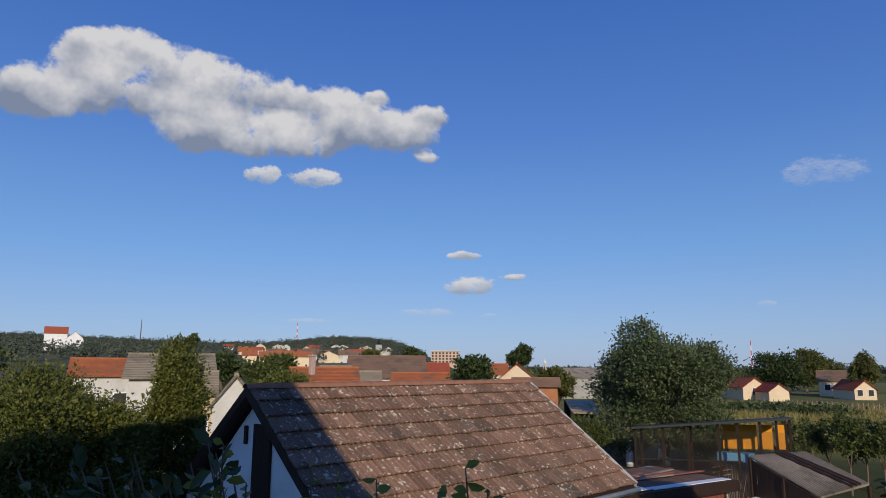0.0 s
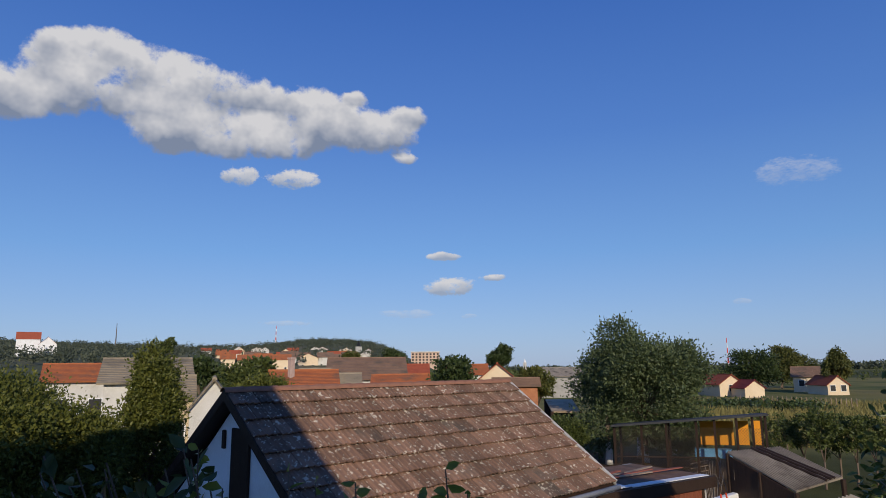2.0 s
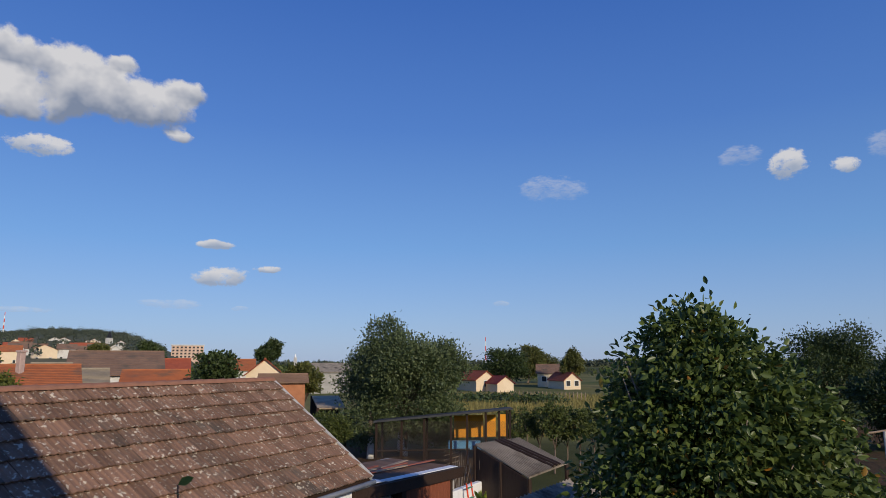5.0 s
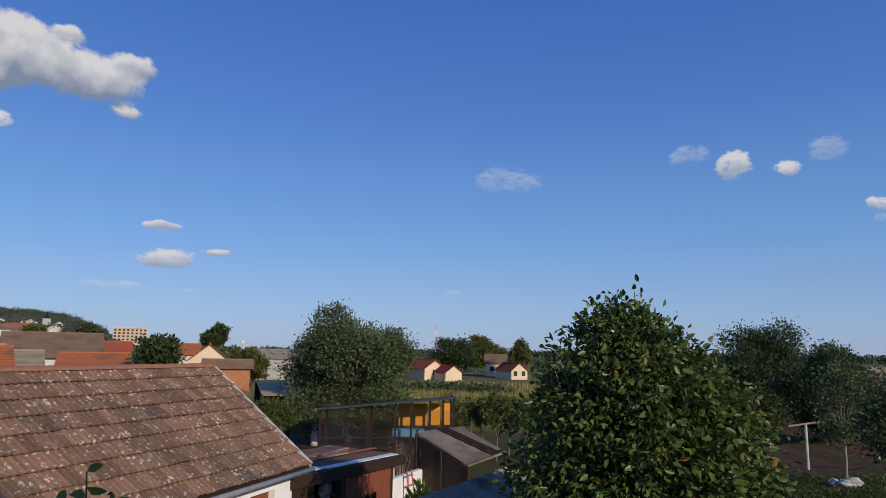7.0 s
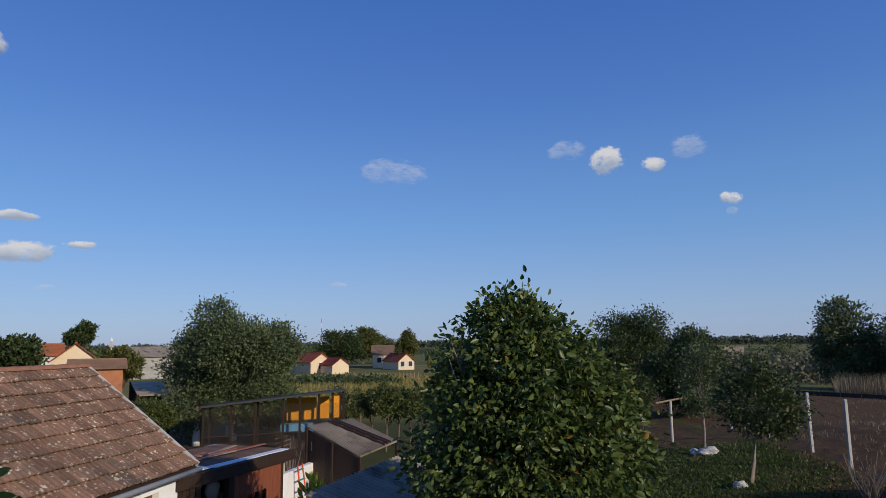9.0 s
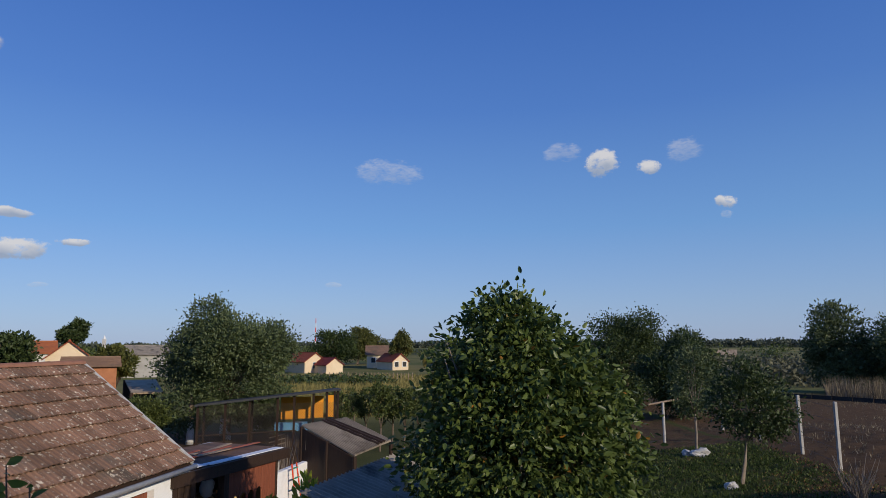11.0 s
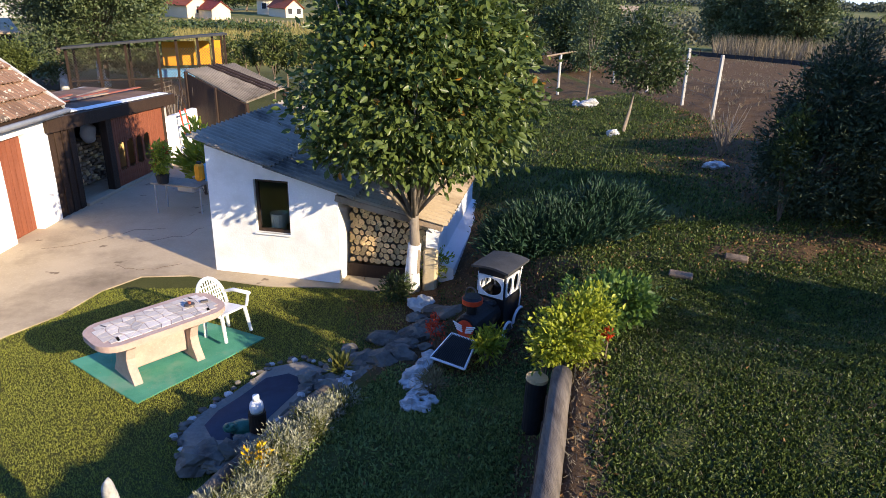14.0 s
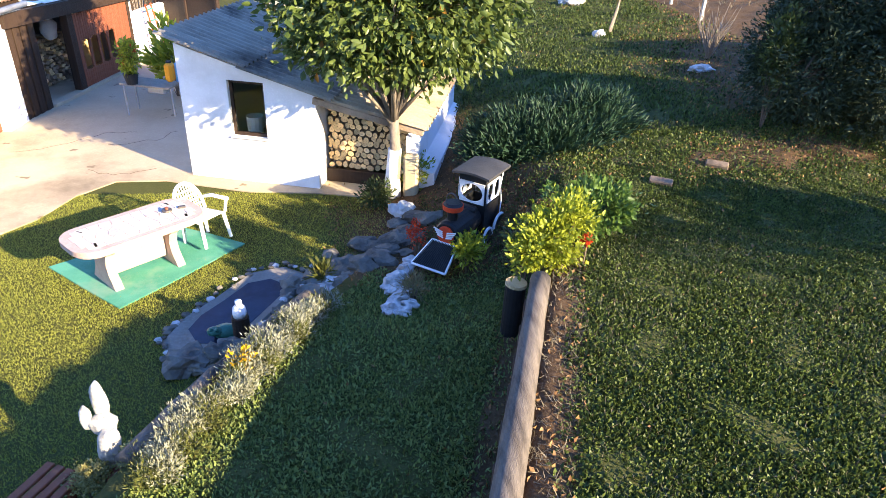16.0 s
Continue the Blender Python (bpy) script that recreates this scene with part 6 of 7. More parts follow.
# mosaic: irregular pieces cut from a jittered grid
NXc, NYc = 11, 5
P = {(i, j): ((-0.82 + 1.64 * i / NXc) + (rng.uniform(-0.045, 0.045) if 0 < i < NXc else 0), (-0.33 + 0.66 * j / NYc) + (rng.uniform(-0.04, 0.04) if 0 < j < NYc else 0)) for i in range(NXc + 1) for j in range(NYc + 1)}
for i in range(NXc):
    for j in range(NYc):
        q = [P[i, j], P[i + 1, j], P[i + 1, j + 1], P[i, j + 1]]
        if (i in (0, NXc - 1)) and (j in (0, NYc - 1)):
            cx = -1 if i == 0 else 1
            q = [(x * 0.93, y * 0.93) for x, y in q]
        tris = [q] if rng.random() < 0.55 else ([[q[0], q[1], q[2]], [q[0], q[2], q[3]]] if rng.random() < 0.5 else [[q[0], q[1], q[3]], [q[1], q[2], q[3]]])
        for pc in tris:
            c_ = np.mean(pc, 0)
            sh = [tuple(c_ + (np.array(p) - c_) * (1 - 0.009 / max(0.03, np.linalg.norm(np.array(p) - c_)))) for p in pc]
            put("mosaic_piece", Geo().prism([tb(x, y) for x, y in sh], 0.745, 0.757), TABLESTONE, table)
for x0 in (-0.5, 0.42):
    prof = [(-0.33, 0), (0.33, 0), (0.3, 0.06), (0.2, 0.22), (0.17, 0.36), (0.22, 0.52), (0.36, 0.64), (-0.36, 0.64), (-0.22, 0.52), (-0.17, 0.36), (-0.2, 0.22), (-0.3, 0.06)]
    vs = [TC + E1 * (x0 + dx) + E2 * y + Vector((0, 0, z + 0.0)) for dx in (-0.06, 0.06) for y, z in prof]
    n = len(prof)
    put("pedestal", Geo().add(vs, [tuple(range(n)), tuple(range(n, 2 * n))[::-1]] + [(i, n + i, n + (i + 1) % n, (i + 1) % n) for i in range(n)]), TABLEEDGE, table, "curved cast-stone pedestal")
put("stretcher", Geo().box(TC + E1 * -0.04 + Vector((0, 0, 0.36)), (0.84, 0.09, 0.5), TBM, 0.02), TABLEEDGE, table)
ash = thing("ashtray", "small dark ashtray on the table", "ashtray", (TC + E1 * 0.5 + E2 * 0.02 + Vector((0, 0, 0.757))))
put("bowl", Geo().tube([(0, 0, 0), (0, 0, 0.02), (0, 0, 0.035)], [0.05, 0.075, 0.07], 14), STEEL, ash)
put("cup", Geo().tube([(0.0, 0, 0.03), (0, 0, 0.07)], [0.02, 0.025], 10), TERRACOTTA, ash)
ph = thing("small_box", "small dark box lying on the table", "box", (TC + E1 * 0.72 + E2 * 0.0 + Vector((0, 0, 0.757))))
put("box", Geo().box((0, 0, 0.012), (0.1, 0.06, 0.024), Matrix.Rotation(0.4, 3, "Z"), 0.005), STEEL, ph)
carpet = tagged(put("outdoor_carpet", Geo().prism([(-4.5, 8.68), (-3.75, 8.02), (-3.2, 7.56), (-2.5, 8.4), (-1.83, 9.26), (-2.4, 9.6), (-2.95, 9.88), (-3.7, 9.3)], 0.0, 0.02), MAT_GREEN), "faded green outdoor carpet on the lawn", "carpet")
# plastic chair
chair = thing("plastic_chair", "white plastic garden chair with a pierced back", "chair", (-2.38, 9.33, 0.0))
CF = Vector((0.79, -0.61, 0)).normalized()
CR = Vector((CF.y, -CF.x, 0))


def cp(f, r, z):
    return CF * f + CR * r + Vector((0, 0, z + 0.02))


CM = Matrix(((CF.x, CR.x, 0), (CF.y, CR.y, 0), (0, 0, 1)))
put("seat", Geo().box(cp(0, 0, 0.42), (0.44, 0.44, 0.03), CM, 0.012), PLASTIC, chair)
for f, r in ((0.2, 0.22), (0.2, -0.22), (-0.24, 0.2), (-0.24, -0.2)):
    put("leg", Geo().tube([cp(f * 1.15, r * 1.12, 0), cp(f, r, 0.42)], [0.026, 0.032], 8), PLASTIC, chair)
N = 16
arch = [cp(-0.24 - 0.1 * math.sin(math.pi * i / N), 0.25 * math.cos(math.pi * i / N), 0.42 + 0.46 * math.sin(math.pi * i / N) ** 0.7) for i in range(N + 1)]
put("back_rim", Geo().tube(arch, 0.03, 8), PLASTIC, chair, smooth=True)
for i in range(-4, 5):
    r = 0.045 * i
    top = 0.42 + 0.46 * max(0.05, (1 - (r / 0.25) ** 2)) ** 0.5
    put("back_slat", Geo().tube([cp(-0.235, r, 0.43), cp(-0.31, r, top - 0.01)], 0.011, 6), PLASTIC, chair)
for z in (0.52, 0.6, 0.68, 0.76):
    w = 0.24 * (1 - ((z - 0.42) / 0.46) ** 2) ** 0.5
    put("back_bar", Geo().tube([cp(-0.24 - (z - 0.42) * 0.2, -w, z), cp(-0.24 - (z - 0.42) * 0.2, w, z)], 0.011, 6), PLASTIC, chair)
for r in (-0.26, 0.26):
    put("armrest", Geo().tube([cp(-0.26, r * 0.92, 0.6), cp(-0.05, r * 1.05, 0.645), cp(0.3, r * 1.08, 0.63)], [0.022, 0.03, 0.03], 8), PLASTIC, chair, smooth=True)
    put("arm_post", Geo().tube([cp(0.2, r * 1.02, 0.42), cp(0.27, r * 1.07, 0.63)], 0.024, 8), PLASTIC, chair)

chair.rotation_euler = Matrix.Rotation(0.13, 3, CR).to_euler()  # it leans back against the table
chair.location.z = 0.035

# ---- statue, sedum and bench close by ----
st = Geo().blob((-2.24, 4.42, 0.62), (0.075, 0.075, 0.17), 3, 0.16, 3).blob((-2.29, 4.55, 0.92), (0.05, 0.045, 0.17), 8, 0.12, 3).blob((-2.38, 4.5, 0.82), (0.04, 0.04, 0.1), 9, 0.14, 3).blob((-2.28, 4.5, 0.76), (0.085, 0.07, 0.09), 4, 0.15, 3)
st.v = [tuple(Vector((-2.22, 4.4, 0.47)) + (Vector(v) - Vector((-2.22, 4.4, 0.47))) * 1.3) for v in st.v]
tagged(put("stone_statue", st, FAUX, smooth=True), "weathered white stone garden figure", "statue")
urn = thing("planter", "white planter with a terracotta collar", "planter", (-2.2, 4.36, 0.0))
put("body", Geo().tube([(0, 0, 0.0), (0, 0, 0.2), (0, 0, 0.36)], [0.1, 0.14, 0.125], 18), FAUX, urn, smooth=True)
put("collar", Geo().tube([(0, 0, 0.36), (0, 0, 0.4), (0, 0, 0.44), (0, 0, 0.48)], [0.13, 0.115, 0.12, 0.09], 18), TERRACOTTA, urn, "terracotta ring")


def bush(name, label, cat_, ells, n, per, size, leaf, lm, width=0.5, shape=4, up=0.3, stems=6, group=""):
    e0 = ells[0]
    t = thing(name, label, cat_, (e0[0], e0[1], H(e0[0], e0[1])), group)
    pts, out, cc = clumps(ells, n, per, size, 0.3)
    gz = height(pts[:, 0], pts[:, 1])
    pts[:, 2] = np.maximum(pts[:, 2], gz + 0.02)
    leaves("foliage", pts - np.array(t.location), leaf, leaf * width, lm, t, along=out + [0, 0, up], spread=1.0, shape=shape)
    for i in rng.permutation(len(cc))[:stems]:
        put("stem", Geo().tube([(0, 0, -0.03), tuple(Vector(cc[i]) - t.location)], [0.012, 0.005], 5), BARK, t)
    return t


for x, y, z in ((-2.38, 4.25, 0.5), (-1.96, 4.3, 0.66)):
    bush("sedum", "pale yellow-green sedum clump", "plant", [(x, y, z, 0.16, 0.15, 0.13)], 110, 12, 0.03, 0.035, L_SEDUM, 0.5, stems=5)
bench = thing("garden_bench", "dark red-brown slatted garden bench", "bench", (-2.85, 4.15, 0.0))
bd = Vector((-0.42, -0.9, 0)).normalized()
bnr = Vector((-bd.y, bd.x, 0))
BM = Matrix(((bd.x, bnr.x, 0), (bd.y, bnr.y, 0), (0, 0, 1)))
for k in range(4):
    put("slat", Geo().box(bnr * (0.11 * k - 0.2) * -1 + bd * 0.35 + Vector((0, 0, 0.42 - 0.0 * k)), (1.4, 0.085, 0.035), BM, 0.008), REDWOOD, bench)
for f in (-0.2, 0.9):
    for r in (-0.1, 0.2):
        put("leg", Geo().box(bd * f + bnr * r + Vector((0, 0, 0.2)), (0.06, 0.06, 0.4), BM, 0.008), REDWOOD, bench)
put("end_cap", Geo().box(bd * -0.36 + bnr * 0.2 + Vector((0, 0, 0.43)), (0.03, 0.09, 0.06), BM, 0.008), ORANGE, bench, "bright orange end piece")

# ---- plants of the garden ----
bush("yellow_shrub", "bright yellow-green leafy shrub at the log's end", "shrub", [(2.01, 6.03, 1.78, 0.399, 0.361, 0.399), (2.24, 6.17, 1.97, 0.285, 0.285, 0.285), (1.82, 5.94, 1.69, 0.285, 0.247, 0.285)], 260, 14, 0.055, 0.062, L_YELLOW, 0.55, stems=14)
bush("green_shrub", "low dark green shrub beside the yellow one", "shrub", [(2.57, 6.87, 1.69, 0.475, 0.399, 0.342), (2.99, 7.01, 1.69, 0.427, 0.38, 0.323)], 190, 14, 0.06, 0.09, L_GREEN, 0.55, stems=10)
bush("hydrangea", "small shrub with dried flower heads", "shrub", [(1.87, 6.54, 1.5, 0.237, 0.237, 0.285)], 40, 12, 0.05, 0.07, L_MID, 0.6, stems=8)
for x, y, z in ((1.82, 6.54, 1.91), (2.06, 6.4, 2.06), (1.94, 6.31, 2.11), (2.15, 6.5, 2.02)):
    bush("dried_bloom", "faded pink dried flower head", "flower", [(x, y, z - 0.04, 0.05, 0.05, 0.035)], 20, 8, 0.012, 0.025, L_LITTER, 0.8, stems=0)
bush("marigold", "bright orange marigold bloom by the shrub", "flower", [(2.36, 5.89, 1.83, 0.048, 0.048, 0.038)], 18, 8, 0.01, 0.04, L_RED, 0.6, stems=2)
bush("peony", "green leafy plant before the train", "plant", [(1.42, 7.68, 0.72, 0.17, 0.17, 0.16), (1.55, 7.85, 0.7, 0.13, 0.13, 0.14)], 60, 10, 0.05, 0.1, L_YELLOW, 0.4, stems=9)
bush("rose", "dark red-leaved rose beside the train", "plant", [(0.78, 8.35, 0.62, 0.12, 0.14, 0.16)], 30, 8, 0.04, 0.05, L_RED, 0.5, stems=6)
bush("iris", "tuft of pointed green leaves among white stones", "plant", [(-0.52, 7.5, 0.5, 0.12, 0.1, 0.06)], 26, 5, 0.03, 0.22, L_OLIVE, 0.12, up=1.6, stems=0)
bush("dry_plant", "wispy dried plant between white stones", "plant", [(0.62, 6.95, 0.6, 0.16, 0.16, 0.14)], 70, 6, 0.04, 0.12, L_DRY, 0.08, up=1.0, stems=8)
bush("gazania", "clump of bright yellow daisy flowers", "flowers", [(-1.25, 5.3, 0.90, 0.17, 0.14, 0.05)], 12, 14, 0.025, 0.05, L_FLOWER, 0.4, up=0.6, stems=8)
bush("gazania_leaves", "silvery leaves under the yellow flowers", "plant", [(-1.25, 5.28, 0.80, 0.2, 0.16, 0.07)], 50, 10, 0.03, 0.07, L_SAGE, 0.2, up=0.6, stems=0)
bush("tall_weed", "green weed by the wood store", "plant", [(1.0, 11.0, 0.45, 0.25, 0.25, 0.4)], 70, 12, 0.06, 0.09, L_YELLOW, 0.4, stems=8)
bush("low_hedge_plant", "dark green plant by the tree's foot", "plant", [(0.25, 10.35, 0.32, 0.22, 0.22, 0.26)], 60, 12, 0.06, 0.09, L_DARK, 0.4, stems=6)
bush("juniper", "spreading blue-green juniper bush", "shrub", [(3.15, 10.55, 1.25, 1.3, 0.75, 0.55), (4.0, 10.95, 1.45, 1.0, 0.6, 0.5), (2.4, 10.4, 1.15, 0.7, 0.55, 0.42)], 1300, 24, 0.1, 0.16, L_JUNI, 0.16, up=0.7, stems=16)
for i in range(42):  # silver border along the log
    f = -0.14 + 1.14 * i / 41
    x = LOG_L[0][0] + (LOG_L[1][0] - LOG_L[0][0]) * f + rng.uniform(0.08, 0.36) + 0.1 * (1 - f)
    y = LOG_L[0][1] + (LOG_L[1][1] - LOG_L[0][1]) * f + rng.uniform(-0.1, 0.05) - 0.1
    z = H(x, y)
    bush("santolina", "silvery cotton-lavender tuft along the log", "plant", [(x, y, z + 0.1, 0.17, 0.15, 0.13)], 40, 14, 0.035, 0.05, L_SAGE if i % 4 else L_OLIVE, 0.22, up=0.9, stems=0, group="silver border")

# large fruit tree
tree("leafy fruit tree with a whitewashed trunk", (0.56, 10.78, 0.05), 5.0, [(0.6, 10.8, 3.6, 2.05, 1.9, 1.5), (0.45, 10.8, 4.85, 1.45, 1.3, 1.2), (0.8, 10.75, 4.4, 1.75, 1.5, 1.0), (0.2, 10.6, 3.0, 1.6, 1.5, 0.6), (0.35, 10.8, 5.62, 0.75, 0.75, 0.62)], 2000, 15, 0.135, 0.13, L_PLUM, TREEBARK, r=0.115, fork=0.3, lime=0.95, limbs=40, name="fruit_tree", shape=6, droop=0.55, width=0.5)
tw = thing("branch", "upright leafy shoots above the crown", "branch", (0.45, 10.8, 5.25))
for i in range(12):
    q = Vector((rng.uniform(-0.95, 0.9), rng.uniform(-0.5, 0.5), rng.uniform(-0.5, 0.0)))
    e = q + Vector((rng.normal(0, 0.1), rng.normal(0, 0.1), rng.uniform(0.2, 0.4)))
    s_ = put("shoot", Geo().tube([q, e], [0.01, 0.004], 5), TREEBARK, tw)
    for k in np.linspace(0.2, 1, 9):
        leaves("leaf", np.array(q.lerp(e, k))[None], 0.125, 0.062, L_PLUM, s_, along=np.array([[0, 0, 0.3]]), spread=2.0)
# young trees on the upper lawn
tree("young fruit tree with a slim trunk", (7.13, 22.4, H(7.13, 22.4)), 3.4, [(7.1, 22.4, 4.0, 0.75, 0.75, 1.15), (7.2, 22.4, 4.6, 0.45, 0.45, 0.7)], 170, 16, 0.13, 0.11, L_BACK, TREEBARK, r=0.045, fork=0.4, lime=0.0, limbs=14, name="young_tree")
tree("young dark-leaved fruit tree, slightly leaning", (6.8, 17.75, H(6.8, 17.75)), 3.1, [(7.2, 17.9, 3.7, 1.15, 1.05, 0.9), (7.0, 17.9, 4.4, 0.6, 0.6, 0.6), (7.6, 17.9, 3.4, 0.7, 0.7, 0.6)], 420, 16, 0.13, 0.11, L_DARK, TREEBARK, r=0.05, fork=0.38, limbs=14, name="young_tree")
# conifers; the last two stand out of view, added to shade the slope
for x, y, zt, r in ((7.7, 10.4, 4.8, 1.2), (8.8, 9.3, 6.0, 1.25), (12.3, 11.5, 4.4, 1.4), (12.1, 9.2, 4.3, 1.4)):
    z0 = H(x, y)
    tree("dense dark thuja to the ground, two of four added unseen for shade", (x, y, z0), zt - z0, [(x, y, z0 + (zt - z0) * 0.3, r, r, (zt - z0) * 0.36), (x, y, z0 + (zt - z0) * 0.6, r * 0.75, r * 0.75, (zt - z0) * 0.32), (x, y, z0 + (zt - z0) * 0.82, r * 0.4, r * 0.4, (zt - z0) * 0.2)], 1100, 26, 0.1, 0.1, L_THUJA, BARK, r=0.14, limbs=10, name="thuja", width=0.32)
# unseen trees, added only to shade and dapple the upper lawn
for x, y, zt, n in ((12.2, 1.9, 5.0, 300), (16.5, -4.3, 8.2, 60)):
    tree("unseen tree added to shade the upper lawn", (x, y, 1.0), zt - 1.0, [(x, y, zt - 1.8, 1.25, 1.25, 1.7)], n, 14, 0.2, 0.2, L_MID, BARK, r=0.12, limbs=14, name="tree")
bush("privet", "light-tipped evergreen beside the thujas", "shrub", [(6.85, 10.15, 2.9, 0.28, 0.28, 0.8)], 110, 14, 0.07, 0.09, L_MID, 0.45, stems=8)
bs = thing("bare_shrub", "leafless twiggy shrub by the fence", "shrub", (7.9, 14.3, H(7.9, 14.3)))
for i in range(34):
    a_, l_ = rng.uniform(0, 6.28), rng.uniform(0.6, 1.25)
    e = Vector((0.4 * l_ * math.cos(a_), 0.4 * l_ * math.sin(a_), l_))
    m_ = e * 0.5 + Vector((rng.normal(0, 0.05), rng.normal(0, 0.05), 0.05))
    s_ = put("stem", Geo().tube([(0, 0, -0.02), m_, e], [0.014, 0.01, 0.004], 5), TREEBARK, bs)
    put("twig", Geo().tube([m_, m_ + Vector((rng.normal(0, 0.15), rng.normal(0, 0.15), 0.3))], [0.006, 0.003], 4), TREEBARK, s_)
# shaded sapling in front of the balcony
sprays = []
sap = thing("sapling", "shaded leafy sapling below the balcony", "tree", (-3.1, 2.9, 0.0))
for i in range(44):
    az_, d = rng.uniform(55, 71), rng.uniform(3.3, 4.6)
    tz = 5.28 - d * math.tan(radians(rng.uniform(5.2, 14)))
    q = far(az_, d, tz) - sap.location
    m_ = q * 0.6 + Vector((0, 0, 0.5))
    s_ = put("stem", Geo().tube([(rng.normal(0, 0.1), rng.normal(0, 0.1), 0), (q.x * 0.5, q.y * 0.5, q.z * 0.55), q], [0.02, 0.014, 0.004], 5), BARK, sap)
    k = rng.uniform(0.0, 1.0, (26, 1)) ** 0.7
    c0, c1 = np.array((q.x * 0.5, q.y * 0.5, q.z * 0.55)), np.array(q)
    sprays.append(c0 * (1 - k) + c1 * k + rng.normal(0, 0.03, (26, 3)))
sprays = np.concatenate(sprays)
tagged(leaves("foliage", sprays, 0.11, 0.055, L_DARK, sap, along=np.tile([0.0, 0, 0.25], (len(sprays), 1)), spread=1.8), kind="stuff")
for az_, e_, d, cnt in ((56.1, 6.0, 3.6, 9), (57.6, 8.4, 3.7, 7), (54.3, 8.8, 3.5, 6), (49.6, 7.9, 3.6, 3), (47.6, 8.7, 3.5, 7), (44.6, 8.8, 3.6, 8), (39.8, 9.8, 3.7, 7), (37.7, 8.0, 3.5, 6), (36.0, 9.8, 3.6, 7)):
    q = far(az_, d, 5.3 - d * math.tan(radians(e_))) - sap.location
    lo = q + Vector((0.08, -0.05, -0.42))
    s_ = put("sprig", Geo().tube([(0, 0, 1.2), lo + Vector((0, 0, -0.8)), lo, q], [0.016, 0.012, 0.008, 0.003], 5), BARK, sap)
    for k in np.linspace(0.1, 1.0, cnt * 2):
        leaves("leaf", np.array(lo.lerp(q, k))[None], 0.075, 0.042, L_SPRIG, s_, along=np.array([[rng.normal(), rng.normal(), 0.25]]), spread=0.5)

# ---- fence on the upper lawn ----
for i, (x, y, h) in enumerate(((9.75, 20.7, 1.75), (9.5, 18.1, 1.8), (9.9, 24.0, 1.7), (10.0, 28.0, 1.7))):
    z0 = H(x, y)
    fp_ = thing("fence_post", "pale concrete fence post", "post", (x, y, z0), "wire fence posts")
    put("post", Geo().box((0.02, 0, h / 2 - 0.1), (0.085, 0.085, h + 0.2), Matrix.Rotation(0.015 * (i % 3 - 1), 3, "Y"), 0.012), CONC_POST, fp_)
wf_ = thing("wire_fence", "thin rusty wire fence between concrete posts", "fence")
for k in range(5):
    zz = 0.2 + 0.36 * k
    put("wire", Geo().tube([(x, y, H(x, y) + zz) for x, y in ((9.5, 18.1), (9.75, 20.7), (9.9, 24.0), (10.0, 28.0))], 0.005, 4), WIRE, wf_)
pa = thing("clothes_post", "T-shaped pale post with a top bar", "post", (7.0, 25.7, H(7.0, 25.7)))
put("pole", Geo().tube([(0, 0, -0.1), (0, 0, 1.5)], 0.05, 10), CONC_POST, pa)
put("crossbar", Geo().tube([(-0.55, 0, 1.42), (0.6, 0.1, 1.62)], 0.035, 8), LOGWOOD, pa)

# ---- washing-up table, pots and tools by the store ----
wt = thing("steel_table", "old steel table with a set-in sink", "table", (-4.75, 15.75, 0.022))
put("top", Geo().box((0, 0, 0.7), (1.25, 0.6, 0.04), GM @ Matrix.Rotation(1.45, 3, "Z"), 0.01), SLATE, wt)
put("sink", Geo().box((0.2, -0.02, 0.6), (0.45, 0.4, 0.18), GM @ Matrix.Rotation(1.45, 3, "Z"), 0.03), GALV, wt, "grey sink basin")
for x, y in ((-0.55, -0.2), (0.5, -0.3), (-0.45, 0.28), (0.6, 0.2)):
    put("leg", Geo().tube([(x, y, 0), (x, y, 0.69)], 0.02, 8), GALV, wt)
pot = thing("potted_pepper", "bushy plant in a black pot on the table", "plant", (-5.12, 15.62, 0.742))
put("pot", Geo().tube([(0, 0, 0), (0, 0, 0.2), (0, 0, 0.23)], [0.12, 0.16, 0.17], 18), POTBLACK, pot)
pts, out, cc = clumps([(0, 0, 0.62, 0.24, 0.24, 0.38)], 70, 12, 0.06, 0.3)
leaves("foliage", pts, 0.09, 0.045, L_YELLOW, pot, along=out, spread=1.0)
for i in range(7):
    put("stem", Geo().tube([(0, 0, 0.2), tuple(cc[i])], [0.01, 0.004], 5), BARK, pot)
pts, out, cc = clumps([(0, 0, 0.65, 0.2, 0.2, 0.3)], 10, 5, 0.02, 0.6)
leaves("peppers", pts, 0.05, 0.03, L_RED, pot)
bush("canna", "tall broad-leaved yellow-green plants by the wall", "plant", [(-4.55, 17.1, 1.0, 0.5, 0.4, 0.8), (-4.1, 16.9, 0.8, 0.4, 0.35, 0.6)], 70, 6, 0.08, 0.34, L_YELLOW, 0.3, shape=6, up=0.9, stems=10)
spr = thing("sprayer", "orange and blue backpack sprayer hung up", "sprayer", (-4.25, 15.6, 0.742))
put("tank", Geo().box((0, 0, 0.28), (0.26, 0.18, 0.42), GM, 0.05), ORANGE, spr, "orange tank")
put("frame", Geo().box((0.16, 0.06, 0.26), (0.1, 0.14, 0.44), GM, 0.03), BLUE, spr, "blue back frame")
put("lid", Geo().tube([(0, 0, 0.49), (0, 0, 0.53)], 0.06, 12), POTBLACK, spr)
lad = thing("ladder", "small red and green step ladder at the wall", "ladder", gp(6.8, -0.15, 0.0))
